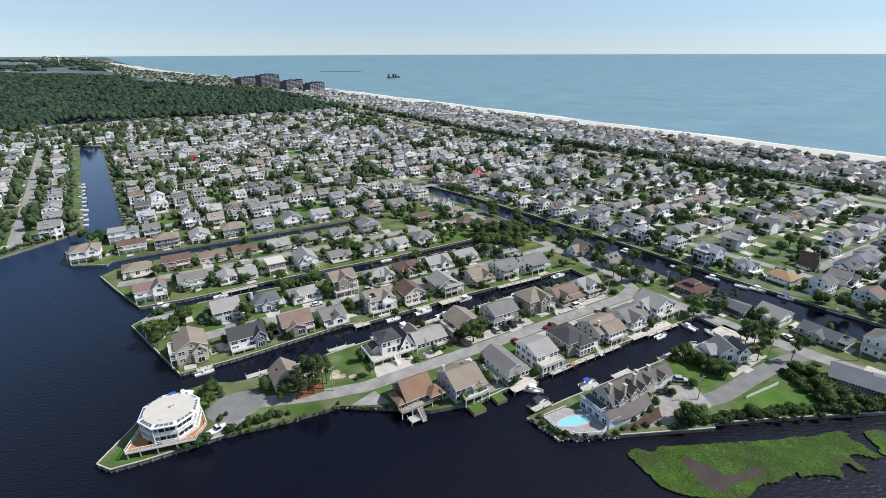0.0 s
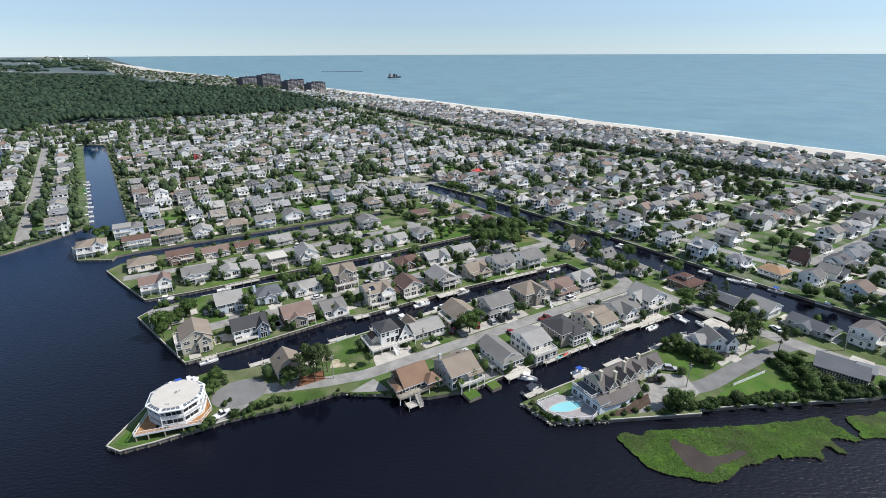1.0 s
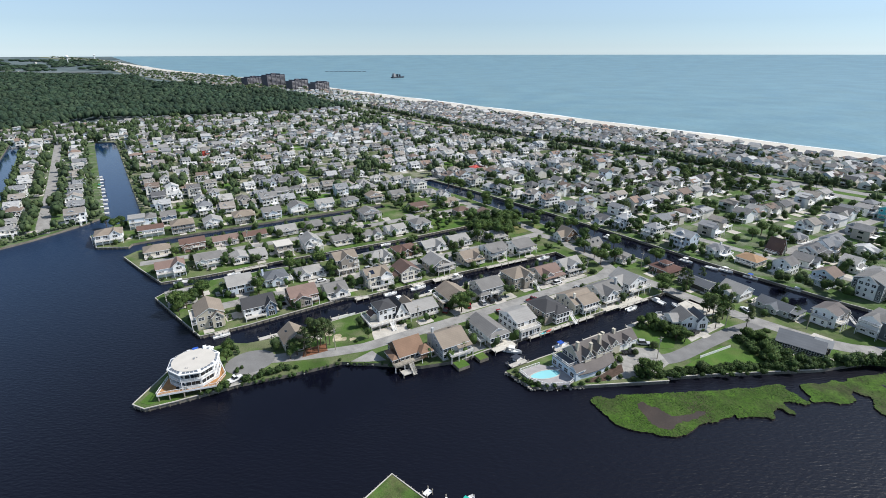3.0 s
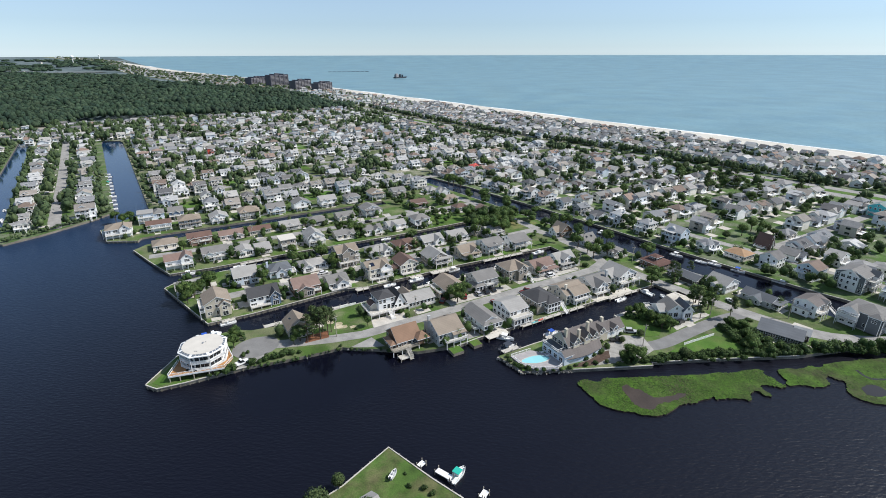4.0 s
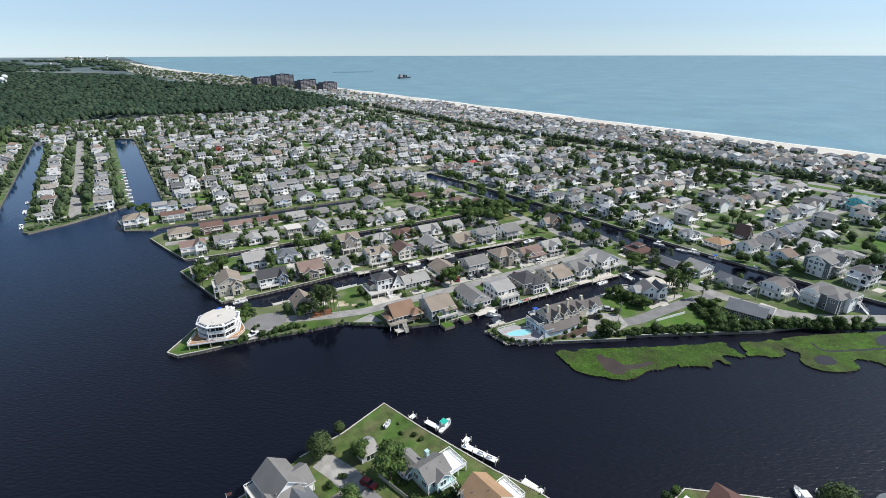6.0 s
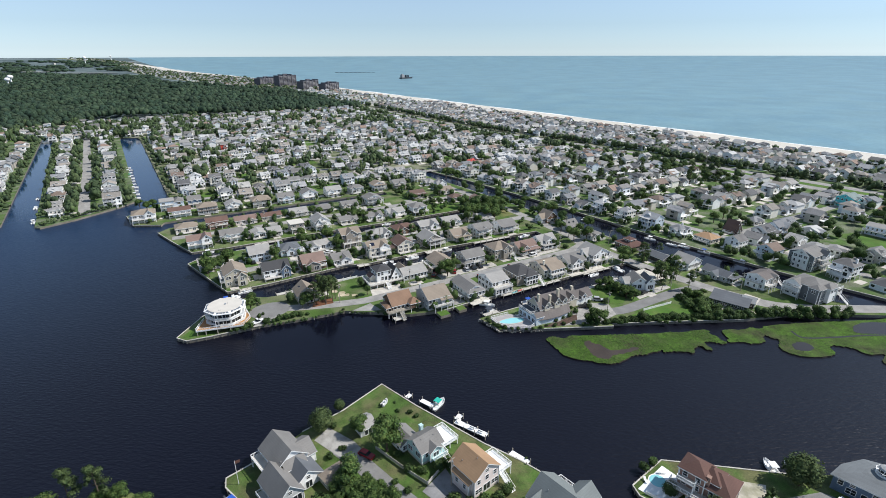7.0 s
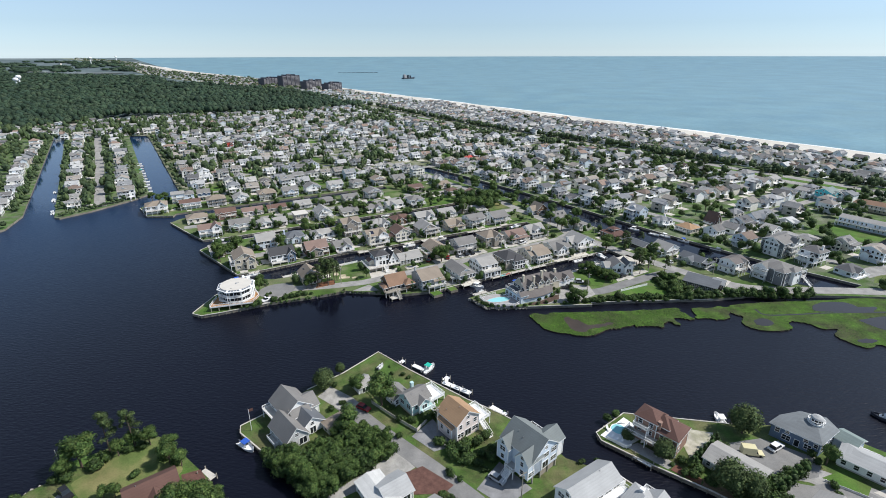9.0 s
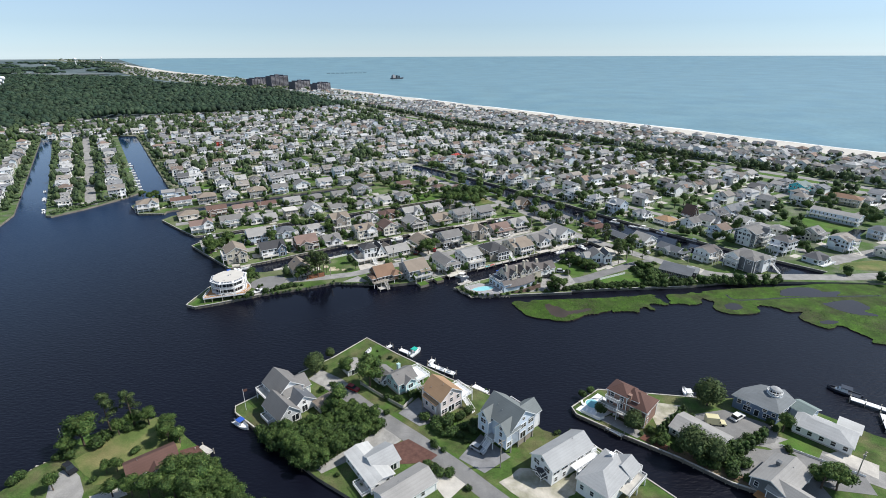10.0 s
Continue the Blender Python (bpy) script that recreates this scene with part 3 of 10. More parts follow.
def marsh(name, pts, ponds, z, mud, seed):
    """A low grass island with an uneven edge, open pools and standing tufts."""
    edge = ragged(pts, 5, 0.32, seed)
    ob = poly(name, edge, z, M_MARSH, 0.9, "bright green salt-marsh grass standing in the water", "marsh", skirt=M_MUD)
    rings = [ragged(q, 4, 0.25, seed + 1) for q in ponds]
    for ring in rings:
        poly("marsh_pond", ring, z + 0.03, mud, label="shallow open pool within the marsh", category="pond")
    r = random.Random(seed + 2)
    g = Geo()
    lo = [min(p[k] for p in pts) for k in (0, 1)]
    hi = [max(p[k] for p in pts) for k in (0, 1)]
    count = 0
    while count < 4200:
        u, v = r.uniform(lo[0], min(hi[0], 262)), r.uniform(max(lo[1], -60), hi[1])
        if not inside(u, v, edge) or any(inside(u, v, q) for q in rings):
            count += 0.15
            continue
        if math.sin(u * 0.31 + 2 * math.sin(v * 0.17)) + r.uniform(-0.9, 0.9) < -0.5:
            continue
        p = W(u, v, z)
        s, h, a = r.uniform(0.10, 0.28), r.uniform(0.04, 0.14), r.uniform(0, 6.28)
        dx, dy = s * math.cos(a), s * math.sin(a)
        lean = r.uniform(0.25, 0.5)
        ox, oy = -lean * math.sin(a), lean * math.cos(a)
        g.add([(p.x - dx, p.y - dy, p.z), (p.x + dx, p.y + dy, p.z), (p.x + dx * 0.6 + ox, p.y + dy * 0.6 + oy, p.z + h), (p.x - dx * 0.7 + ox, p.y - dy * 0.7 + oy, p.z + h * 0.8)], [(0, 1, 2, 3)])
        count += 1
    tagged(part("marsh_grass", g, M_TUFT), "tufts of tall salt-marsh grass", "grass", "", "stuff")
    return ob


M_TUFT = mat("marsh_tufts", None, 0.9, 0.25, 0.3, 2.0, palette=[(0.040, 0.088, 0.010), (0.048, 0.100, 0.012), (0.032, 0.068, 0.010), (0.056, 0.094, 0.018)], island=True)
marsh("marsh_island", MARSH_A, [POND_A], 0.45, M_MUD, 3)
marsh("marsh_shore", MARSH_B, [POND_B, POND_C, POND_D, POND_E], 0.40, M_PONDW, 8)
ribbon("marsh_creek", smooth_line(CREEK, 5), 0.9, 0.425, M_PONDW, "narrow dark creek winding through the marsh", "creek", thick=0.02)

# ---- roads ----
ZR = 1.24
ribbon("road_main", [(8, 137), (24, 131), (34, 127.5), (46, 124.5), (89, 124), (146, 124), (168, 124)], 5.4, ZR, M_ROAD, "sun-bleached grey asphalt street")
ribbon("road_link", [(166, 124), (176, 128), (180, 140), (181, 172), (178, 184)], 6.0, ZR + 0.012, M_ROAD, "sun-bleached grey asphalt street")
ring = [(9 + 8.2 * math.cos(6.2832 * i / 24), 136 + 6.8 * math.sin(6.2832 * i / 24)) for i in range(24)]
poly("road_turning_circle", ring, ZR + 0.02, M_ROAD_DARK, label="grey asphalt turning circle at the street's end", category="road")
ribbon("road_second", [(6, 184), (49, 184), (97, 184), (150, 184), (181, 184)], 6.0, ZR + 0.006, M_ROAD, "sun-bleached grey asphalt street")
ribbon("road_third", [(-22, 253), (14, 250), (70, 249), (150, 249), (180, 249)], 6.0, ZR, M_ROAD, "sun-bleached grey asphalt street")
ribbon("road_canal", [(181, 184), (178, 249), (172, 300), (166, 345), (160, 420)], 6.0, ZR + 0.018, M_ROAD, "grey asphalt street beside the canal")
ribbon("road_pool", smooth_line([(127.5, 67), (132, 64.5), (139, 63.2), (155, 63.4), (172, 63), (184, 61)], 5), 5.6, ZR, M_ROAD_DARK, "newer dark asphalt lane")
ribbon("road_cross", [(178, 118), (180, 97), (184, 70), (187, 56), (191, 42), (197, 32)], 6.5, ZR + 0.012, M_ROAD, "grey asphalt street")
ribbon("road_shore", smooth_line([(188, 47), (194, 36), (206, 25), (226, 13), (245, 1), (264, -8), (330, -45), (420, -110)], 6), 6.6, ZR + 0.02, M_ROAD, "pale concrete-grey road along the marsh")
ribbon("road_island", [(-70, 332), (-72, 350), (-80, 480), (-92, 640), (-98, 722)], 7.0, ZR, M_ROAD, "sun-bleached grey asphalt street")
ribbon("road_near", [(9, 47), (12.2, 39), (14.8, 30), (18.9, 18), (21.6, 10.3), (25.6, -3), (27.8, -12), (31, -24), (38, -85)], 5.0, ZR, M_ROADN, "sun-bleached grey asphalt street")
ribbon("road_near_east", [(99, -33), (104, -38), (112, -54), (118, -68), (126, -90)], 6.5, ZR, M_ROAD, "grey asphalt street")
ribbon("highway", [(hwy_u(v) - 9, v) for v in (-300, -100, 125, 220, 303, 393, 504, 735, 1091, 1500, 2000, 2500)], 11, ZR, M_ROAD, "wide pale coastal highway carriageway")
ribbon("highway_second", [(hwy_u(v) + 11, v) for v in (-300, -100, 125, 220, 303, 393, 504, 735, 1091, 1500, 2000, 2500)], 10, ZR, M_ROAD, "wide pale coastal highway carriageway")
ribbon("highway_median", [(hwy_u(v) + 1, v) for v in (-300, -100, 125, 220, 303, 393, 504, 735, 1091, 1500)], 8, ZR - 0.01, M_LAWN, "grassy strip between two carriageways", "verge")

# ---- houses ----
Z0 = 1.2
CACHE = {}


def window_meshes(w, h):
    key = ("win", round(w, 2), round(h, 2))
    if key not in CACHE:
        t = 0.11
        a, b, c, d = w / 2, h / 2, w / 2 + t, h / 2 + t
        loops = [(-c, -d, 0.02), (c, -d, 0.02), (c, d, 0.02), (-c, d, 0.02)], [(-c, -d, 1), (c, -d, 1), (c, d, 1), (-c, d, 1)], [(-a, -b, 1), (a, -b, 1), (a, b, 1), (-a, b, 1)], [(-a, -b, 0), (a, -b, 0), (a, b, 0), (-a, b, 0)]
        vs = [(x, (0.02, -0.07, -0.07, -0.02)[i], z) for i, lp in enumerate(loops) for x, z, _ in lp]
        fs = [(i * 4 + j, i * 4 + (j + 1) % 4, i * 4 + 4 + (j + 1) % 4, i * 4 + 4 + j) for i in range(3) for j in range(4)]
        fr, one = Geo().add(vs, fs), Geo().add(vs, fs).add([vs[12], vs[13], vs[14], vs[15]], [(0, 1, 2, 3)], 1)
        lights = max(1, round(w / 0.95))
        for q in (fr, one):
            for i in range(1, lights):
                x = -a + w * i / lights
                q.box(x - 0.05, x + 0.05, -0.06, -0.02, -b, b)
            if h < 1.75:
                q.box(-a, a, -0.055, -0.02, -0.035, 0.035)
        CACHE[key] = fr.mesh("window", M_TRIM), Geo().box(-a, a, -0.03, 0.01, -b, b).mesh("pane", M_GLASS)
        CACHE[key + ("one",)] = one.mesh("window", M_TRIM, M_GLASS)
    return CACHE[key]


def window(parent, x, y, z, face, w=1.0, h=1.3, name="window"):
    """A framed window on the wall that faces S, N, E or W."""
    fr, pane = window_meshes(w, h)
    turn = dict(S=0, E=90, N=180, W=270)[face]
    if CACHE.get("plain"):
        return part(name, CACHE[("win", round(w, 2), round(h, 2), "one")], None, parent, m=pose(x, y, z, 0, 0, turn))
    ob = part(name, fr, None, parent, m=pose(x, y, z, 0, 0, turn))
    part("pane", pane, None, ob)
    return ob


def door(parent, x, y, z, face, w=1.0, col=None):
    g = Geo().box(-w / 2 - 0.1, w / 2 + 0.1, -0.05, 0.02, 0, 2.2).box(-w / 2, w / 2, -0.08, 0.0, 0.02, 2.05)
    return part("door", g, col or M_TRIM, parent, m=pose(x, y, z, 0, 0, dict(S=0, E=90, N=180, W=270)[face]))


def roof_geo(x0, x1, y0, y1, z, kind, ax, rise_, over=0.45, th=0.24):
    """Roof over a rectangle, as one closed thick shell."""
    g = Geo()
    if kind == "flat":
        return g.box(x0 - over, x1 + over, y0 - over, y1 + over, z, z + 0.32)
    if kind == "shed":      # low side towards S (ax 'y') or W (ax 'x')
        if ax == "y":
            k = rise_ / (y1 - y0)
            sec = [(y0 - over, z - over * k), (y1 + over, z + rise_ + over * k)]
            vs = [(x, y, zz + dz) for x in (x0 - over, x1 + over) for y, zz in sec for dz in (0, th)]
        else:
            k = rise_ / (x1 - x0)
            sec = [(x0 - over, z - over * k), (x1 + over, z + rise_ + over * k)]
            vs = [(x, y, zz + dz) for y in (y1 + over, y0 - over) for x, zz in sec for dz in (0, th)]
        return g.add(vs, [(1, 5, 7, 3), (0, 2, 6, 4), (0, 1, 3, 2), (4, 6, 7, 5), (0, 4, 5, 1), (2, 3, 7, 6)])
    if kind == "hip":
        X0, X1, Y0, Y1 = x0 - over, x1 + over, y0 - over, y1 + over
        ze = z - 0.12
        if (X1 - X0) >= (Y1 - Y0):
            k = (Y1 - Y0) / 2
            r = [(X0 + k, (Y0 + Y1) / 2, ze + th + rise_), (X1 - k, (Y0 + Y1) / 2, ze + th + rise_)]
        else:
            k = (X1 - X0) / 2
            r = [((X0 + X1) / 2, Y0 + k, ze + th + rise_), ((X0 + X1) / 2, Y1 - k, ze + th + rise_)]
        vs = [(X0, Y0, ze), (X1, Y0, ze), (X1, Y1, ze), (X0, Y1, ze), (X0, Y0, ze + th), (X1, Y0, ze + th), (X1, Y1, ze + th), (X0, Y1, ze + th)] + r
        fs = [(3, 2, 1, 0), (0, 1, 5, 4), (1, 2, 6, 5), (2, 3, 7, 6), (3, 0, 4, 7)]
        if (X1 - X0) >= (Y1 - Y0):
            fs += [(4, 5, 9, 8), (5, 6, 9), (6, 7, 8, 9), (7, 4, 8)]
        else:
            fs += [(4, 5, 8), (5, 6, 9, 8), (6, 7, 9), (7, 4, 8, 9)]
        g.add(vs, fs)
        g.m = [1] * 5 + [0] * 4
        return g
    # gable
    if ax == "x":
        s, c = (y1 - y0) / 2, (y0 + y1) / 2
        k = rise_ / s
        sec = [(c - s - over, z - over * k), (c, z + rise_), (c + s + over, z - over * k)]
        vs = [(x, y, zz + dz) for x in (x0 - over, x1 + over) for dz in (0, th) for y, zz in sec]
    else:
        s, c = (x1 - x0) / 2, (x0 + x1) / 2
        k = rise_ / s
        sec = [(c - s - over, z - over * k), (c, z + rise_), (c + s + over, z - over * k)]
        vs = [(x, y, zz + dz) for y in (y1 + over, y0 - over) for dz in (0, th) for x, zz in sec]
    g.add(vs, [(3, 9, 10, 4), (4, 10, 11, 5), (0, 1, 7, 6), (1, 2, 8, 7), (0, 6, 9, 3), (2, 5, 11, 8), (0, 3, 4, 1), (1, 4, 5, 2), (6, 7, 10, 9), (7, 8, 11, 10)])
    g.m = [0, 0] + [1] * 8      # white soffits, eaves and rake boards
    return g


def wall_geo(x0, x1, y0, y1, z0, z1, kind, ax, rise_):
    g = Geo()
    if kind == "gable":
        if ax == "x":
            c = (y0 + y1) / 2
            vs = [(x, y, z) for x in (x0, x1) for y, z in ((y0, z0), (y1, z0), (y1, z1), (c, z1 + rise_), (y0, z1))]
        else:
            c = (x0 + x1) / 2
            vs = [(x, y, z) for y in (y1, y0) for x, z in ((x0, z0), (x1, z0), (x1, z1), (c, z1 + rise_), (x0, z1))]
        return g.add(vs, [(4, 3, 2, 1, 0), (5, 6, 7, 8, 9), (0, 1, 6, 5), (1, 2, 7, 6), (2, 3, 8, 7), (3, 4, 9, 8), (4, 0, 5, 9)])
    if kind == "shed":
        if ax == "y":
            vs = [(x, y, z) for x in (x0, x1) for y, z in ((y0, z0), (y1, z0), (y1, z1 + rise_), (y0, z1))]
        else:
            vs = [(x, y, z) for y in (y1, y0) for x, z in ((x0, z0), (x1, z0), (x1, z1 + rise_), (x0, z1))]
        return g.add(vs, [(3, 2, 1, 0), (4, 5, 6, 7), (0, 1, 5, 4), (1, 2, 6, 5), (2, 3, 7, 6), (3, 0, 4, 7)])
    return g.box(x0, x1, y0, y1, z0, z1)


def railing(parent, pts, z, material=None, h=1.0, gap=0.32):
    """Posts, two rails and balusters along a line of corners."""
    g = Geo()
    for (xa, ya), (xb, yb) in zip(pts, pts[1:]):
        ln = math.hypot(xb - xa, yb - ya)
        g.beam((xa, ya, z + h), (xb, yb, z + h), 0.12, 0.09)
        g.beam((xa, ya, z + 0.16), (xb, yb, z + 0.16), 0.06, 0.08)
        n = max(2, int(ln / gap))
        for i in range(n + 1):
            t = i / n
            x, y = xa + (xb - xa) * t, ya + (yb - ya) * t
            r = 0.055 if i % 5 == 0 or i == n else 0.022
            g.box(x - r, x + r, y - r, y + r, z, z + h - 0.04)
    return part("railing", g, material or M_TRIM, parent)


def stair(parent, x, y, z0, z1, face, width=1.2, material=None):
    """An open flight that comes down from (x, y, z1) outwards."""
    g = Geo()
    n = max(2, int((z1 - z0) / 0.18))
    run = n * 0.27
    for i in range(n):
        g.box(-width / 2, width / 2, -(i + 1) * 0.27, -i * 0.27 + 0.02, z1 - z0 - (i + 1) * 0.18 - 0.05, z1 - z0 - (i + 1) * 0.18)
    for s in (-1, 1):
        g.beam((s * width / 2, 0, z1 - z0), (s * width / 2, -run, 0.05), 0.06, 0.28)
        g.beam((s * width / 2, 0, z1 - z0 + 0.95), (s * width / 2, -run, 1.0), 0.08, 0.08)
        for i in range(0, n, 2):
            zz = z1 - z0 - i * 0.18
            g.box(s * width / 2 - 0.03, s * width / 2 + 0.03, -i * 0.27 - 0.05, -i * 0.27 + 0.01, zz, zz + 0.95)
    return part("stair", g, material or M_TRIM, parent, m=pose(x, y, z0, 0, 0, dict(S=0, E=90, N=180, W=270)[face]))


def deck(parent, x0, x1, y0, y1, z, sides="SEW", floor=None, rail=None, posts=True, ground=None, cover=None):
    """A raised platform with its posts and railing on the open sides."""
    part("deck_floor", Geo().box(x0, x1, y0, y1, z - 0.22, z), floor or M_WOODW, parent)
    pts = dict(S=[(x0, y0), (x1, y0)], E=[(x1, y0), (x1, y1)], N=[(x1, y1), (x0, y1)], W=[(x0, y1), (x0, y0)])
    for s in sides:
        railing(parent, pts[s], z, rail)
    gz = Z0 if ground is None else ground
    if posts and z - gz > 0.8:
        nx = max(1, round((x1 - x0) / 3.5))
        for i in range(nx + 1):
            for y in ((y0 + 0.12,) if (y1 - y0) < 5 else (y0 + 0.12, y1 - 0.12)):
                x = x0 + 0.12 + (x1 - x0 - 0.24) * i / nx
                part("post", CACHE.setdefault(("post", round(z - gz, 1)), Geo().box(-0.11, 0.11, -0.11, 0.11, gz - 0.3, z - 0.2).mesh("post", rail or M_TRIM)), None, parent, m=pose(x, y, 0))
    if cover:
        part("porch_roof", Geo().box(x0 - 0.3, x1 + 0.3, y0 - 0.3, y1, z + cover, z + cover + 0.2), CACHE.get("porch_mat", SHINGLE["grey"]), parent)
        nx = max(1, round((x1 - x0) / 3.0))
        for i in range(nx + 1):
            x = x0 + 0.1 + (x1 - x0 - 0.2) * i / nx
            part("porch_post", Geo().box(x - 0.08, x + 0.08, y0 + 0.02, y0 + 0.18, z, z + cover), M_TRIM, parent)


LATER = []       # plots of the eastern bank
WORDS = {"white": "white", "cream": "cream", "beige": "beige", "grey": "grey", "taupe": "taupe", "blue": "deep blue", "paleblue": "pale blue", "pink": "pale pink", "teal": "pale teal", "brown": "brown", "dark": "dark", "brick": "brick", "aqua": "turquoise", "yellow": "yellow", "slate": "slate-grey", "red": "red"}


def house(u, v, w, d, h, wall="white", roof="grey", base=0.5, rt="gable", ax="x", rise_=2.4, turn=0, wings=(), decks=(), chimney=None, solar=None, win="SWEN", stairs=(), dens=2.5, wall_parts=(), label="", group="canal-front houses", skylights=(), cupola=None, wh=1.3):
    """One house. w along u, d along v, h to the eaves over the ground; base: its floor over the ground (piles from 1.6 up)."""
    if u > 225 and not label:
        LATER.append((u, v))
        return None
    rnd = random.Random(int(u * 31 + v * 17) & 0xFFFF)
    label = label or "%s-sided house with %s %s roof%s" % (WORDS[wall], roof, rt, " and white railed deck" if decks else " beside a lawn")
    ob = root("house", at(u, v, 0, turn), label, "house", group)
    low = 0.88 if v > 62 else 1.0
    h, rise_ = h * low, rise_ * (0.94 if v > 62 else 1.0)
    if 160 < v < 176:
        v += 2.0
        ob.matrix_basis = at(u, v, 0, turn)
    if v > 62 or u > 160:
        k = 0.86 if u > 186 else 0.93
        ob.matrix_basis = at(u, v, Z0 * 0.06, turn) @ Matrix.Diagonal((k, k, 0.94, 1))
    if u > 225 and not decks:
        decks = [(-w / 2 - 2.2, -w / 2, -d / 2 + 1, d / 2 - 1, Z0 + min(3.0, h * 0.55), "SWN")]
    if v > 62 and not wings and rt != "flat" and rnd.random() < 0.8:
        q = rnd.choice(((-w / 2 + 0.6, -0.4), (0.3, w / 2 - 0.5), (-w * 0.24, w * 0.24)))
        wings = [(q[0], q[1], -d / 2 - rnd.uniform(1.0, 1.9), 0, Z0 + base, h - 0.25, "gable", "y", rise_ * 0.72, wall, roof)]
    if v > 62 and not decks and rnd.random() < 0.85:
        z = Z0 + (3.0 if h > 4.6 else base + 0.4)
        decks = [(-w / 2, w / 2, -d / 2 - 3.4, -d / 2, z, "SEW", rnd.choice((0, 0, 2.3)))]
    zb, zt = Z0 + base, Z0 + h
    CACHE["plain"] = v > 62
    if v > 150:
        dens = 3.1 if v < 200 else 3.5
    vols = [(-w / 2, w / 2, -d / 2, d / 2, zb, zt, rt, ax, rise_, wall, roof)]
    for q in wings:
        vols.append((q[0], q[1], q[2], q[3], q[4] if len(q) > 9 else zb, Z0 + q[5] * low, *q[(6 if len(q) > 9 else 5):][:3], *(q[9:11] if len(q) > 9 else (wall, roof))))
    for i, (x0, x1, y0, y1, za, zc, k, a, ri, wm, rm) in enumerate(vols):
        wl = part("wall", wall_geo(x0, x1, y0, y1, za, zc, k, a, ri), SIDING[wm], ob)
        part("roof", roof_geo(x0, x1, y0, y1, zc, k, a, ri), M_TERRA if rm == "membrane" else SHINGLE[rm], ob)
        if v < 62 and (i == 0 or (zc - za) > 2.5):
            g = Geo().box(-0.1, 0.1, -0.1, 0.1, za, zc - 0.15).mesh("corner_board", M_TRIM)
            for xx, yy in ((x0, y0), (x1, y0), (x1, y1), (x0, y1)):
                part("corner_board", g, None, wl, m=pose(xx, yy, 0))
        storeys = max(1, round((zc - za - 0.2) / 2.8))
        sh = (zc - za) / storeys
        for face in win:
            ln = (x1 - x0) if face in "SN" else (y1 - y0)
            sun = face == "S" and 97 < v < 145
            n = max(1, int(ln / (1.75 if sun else dens)))
            if face in "NE" and v > 62:
                n = 1
            elif face == "N":
                n = max(1, n // 3)
            for s in range(storeys):
                zz = za + sh * s + sh * 0.55
                ww = rnd.choice((1.1, 1.25, 1.35)) if sun else rnd.choice((1.7, 2.1, 2.4, 2.8)) if face == "S" and v > 62 else rnd.choice((1.0, 1.4, 1.9)) if face == "W" and v > 62 else rnd.choice((0.9, 1.0, 1.7, 2.1)) if face == "S" else rnd.choice((0.8, 0.9, 1.0, 1.7))
                for j in range(n):
                    if rnd.random() < 0.1:
                        continue
                    t = (j + 0.5) / n - 0.5
                    cx, cy = (x0 + x1) / 2, (y0 + y1) / 2
                    x, y = dict(S=(cx + t * ln, y0), N=(cx + t * ln, y1), E=(x1, cy + t * ln), W=(x0, cy + t * ln))[face]
                    inside = any(o is not vols[i] and o[0] - 0.3 < x < o[1] + 0.3 and o[2] - 0.3 < y < o[3] + 0.3 and o[4] < zz < o[5] for o in vols)
                    if not inside:
                        tall = s == 0 and face == "S" and j == n // 2
                        window(ob, x, y, zz - (0.25 if tall else 0), face, ww, 2.0 if tall else 1.6 if sun else wh)
        if k == "gable" and ri > 1.9:
            faces = ("W", "E") if a == "x" else ("S", "N")
            for face in faces:
                if face in win:
                    cx, cy = (x0 + x1) / 2, (y0 + y1) / 2
                    x, y = dict(S=(cx, y0), N=(cx, y1), E=(x1, cy), W=(x0, cy))[face]
                    if not any(o is not vols[i] and o[0] - 0.3 < x < o[1] + 0.3 and o[2] - 0.3 < y < o[3] + 0.3 and o[5] + 1 > zc for o in vols):
                        window(ob, x, y, zc + ri * 0.32, face, 1.0, 0.9)
    if base >= 1.6:
        nx, ny = max(2, round(w / 3.4)), max(2, round(d / 3.4))
        pm = Geo().box(-0.16, 0.16, -0.16, 0.16, Z0 - 0.3, zb).mesh("support_post", M_WOOD)
        for i in range(nx + 1):
            for j in range(ny + 1):
                if i in (0, nx) or j in (0, ny):
                    part("support_post", pm, None, ob, m=pose(-w / 2 + 0.2 + (w - 0.4) * i / nx, -d / 2 + 0.2 + (d - 0.4) * j / ny, 0))
        if v < 62:      # lattice all round, with an open carport on the street side
            part("ground_store", Geo().box(-w * 0.1, w * 0.48, -d * 0.47, d * 0.47, Z0 - 0.2, zb).box(-w * 0.47, -w * 0.1, d * 0.3, d * 0.47, Z0 - 0.2, zb), SIDING["taupe"], ob)
        else:
            part("ground_store", Geo().box(-w * 0.3, w * 0.3, -d * 0.25, d * 0.42, Z0 - 0.2, zb), M_WOOD if rnd.random() < 0.5 else SIDING["grey"], ob)
    else:
        part("foundation", Geo().box(-w / 2 + 0.1, w / 2 - 0.1, -d / 2 + 0.1, d / 2 - 0.1, Z0 - 0.3, zb), M_CONC, ob)
    CACHE["porch_mat"] = M_TERRA if roof == "membrane" else SHINGLE[roof]
    for q in decks:
        deck(ob, *q[:4], Z0 + (q[4] - Z0) * low, sides=q[5] if len(q) > 5 else "SEW", cover=q[6] if len(q) > 6 else None, floor=q[7] if len(q) > 7 else None, rail=q[8] if len(q) > 8 else None)
    for q in stairs:
        stair(ob, q[0], q[1], q[2], Z0 + (q[3] - Z0) * low, *q[4:])
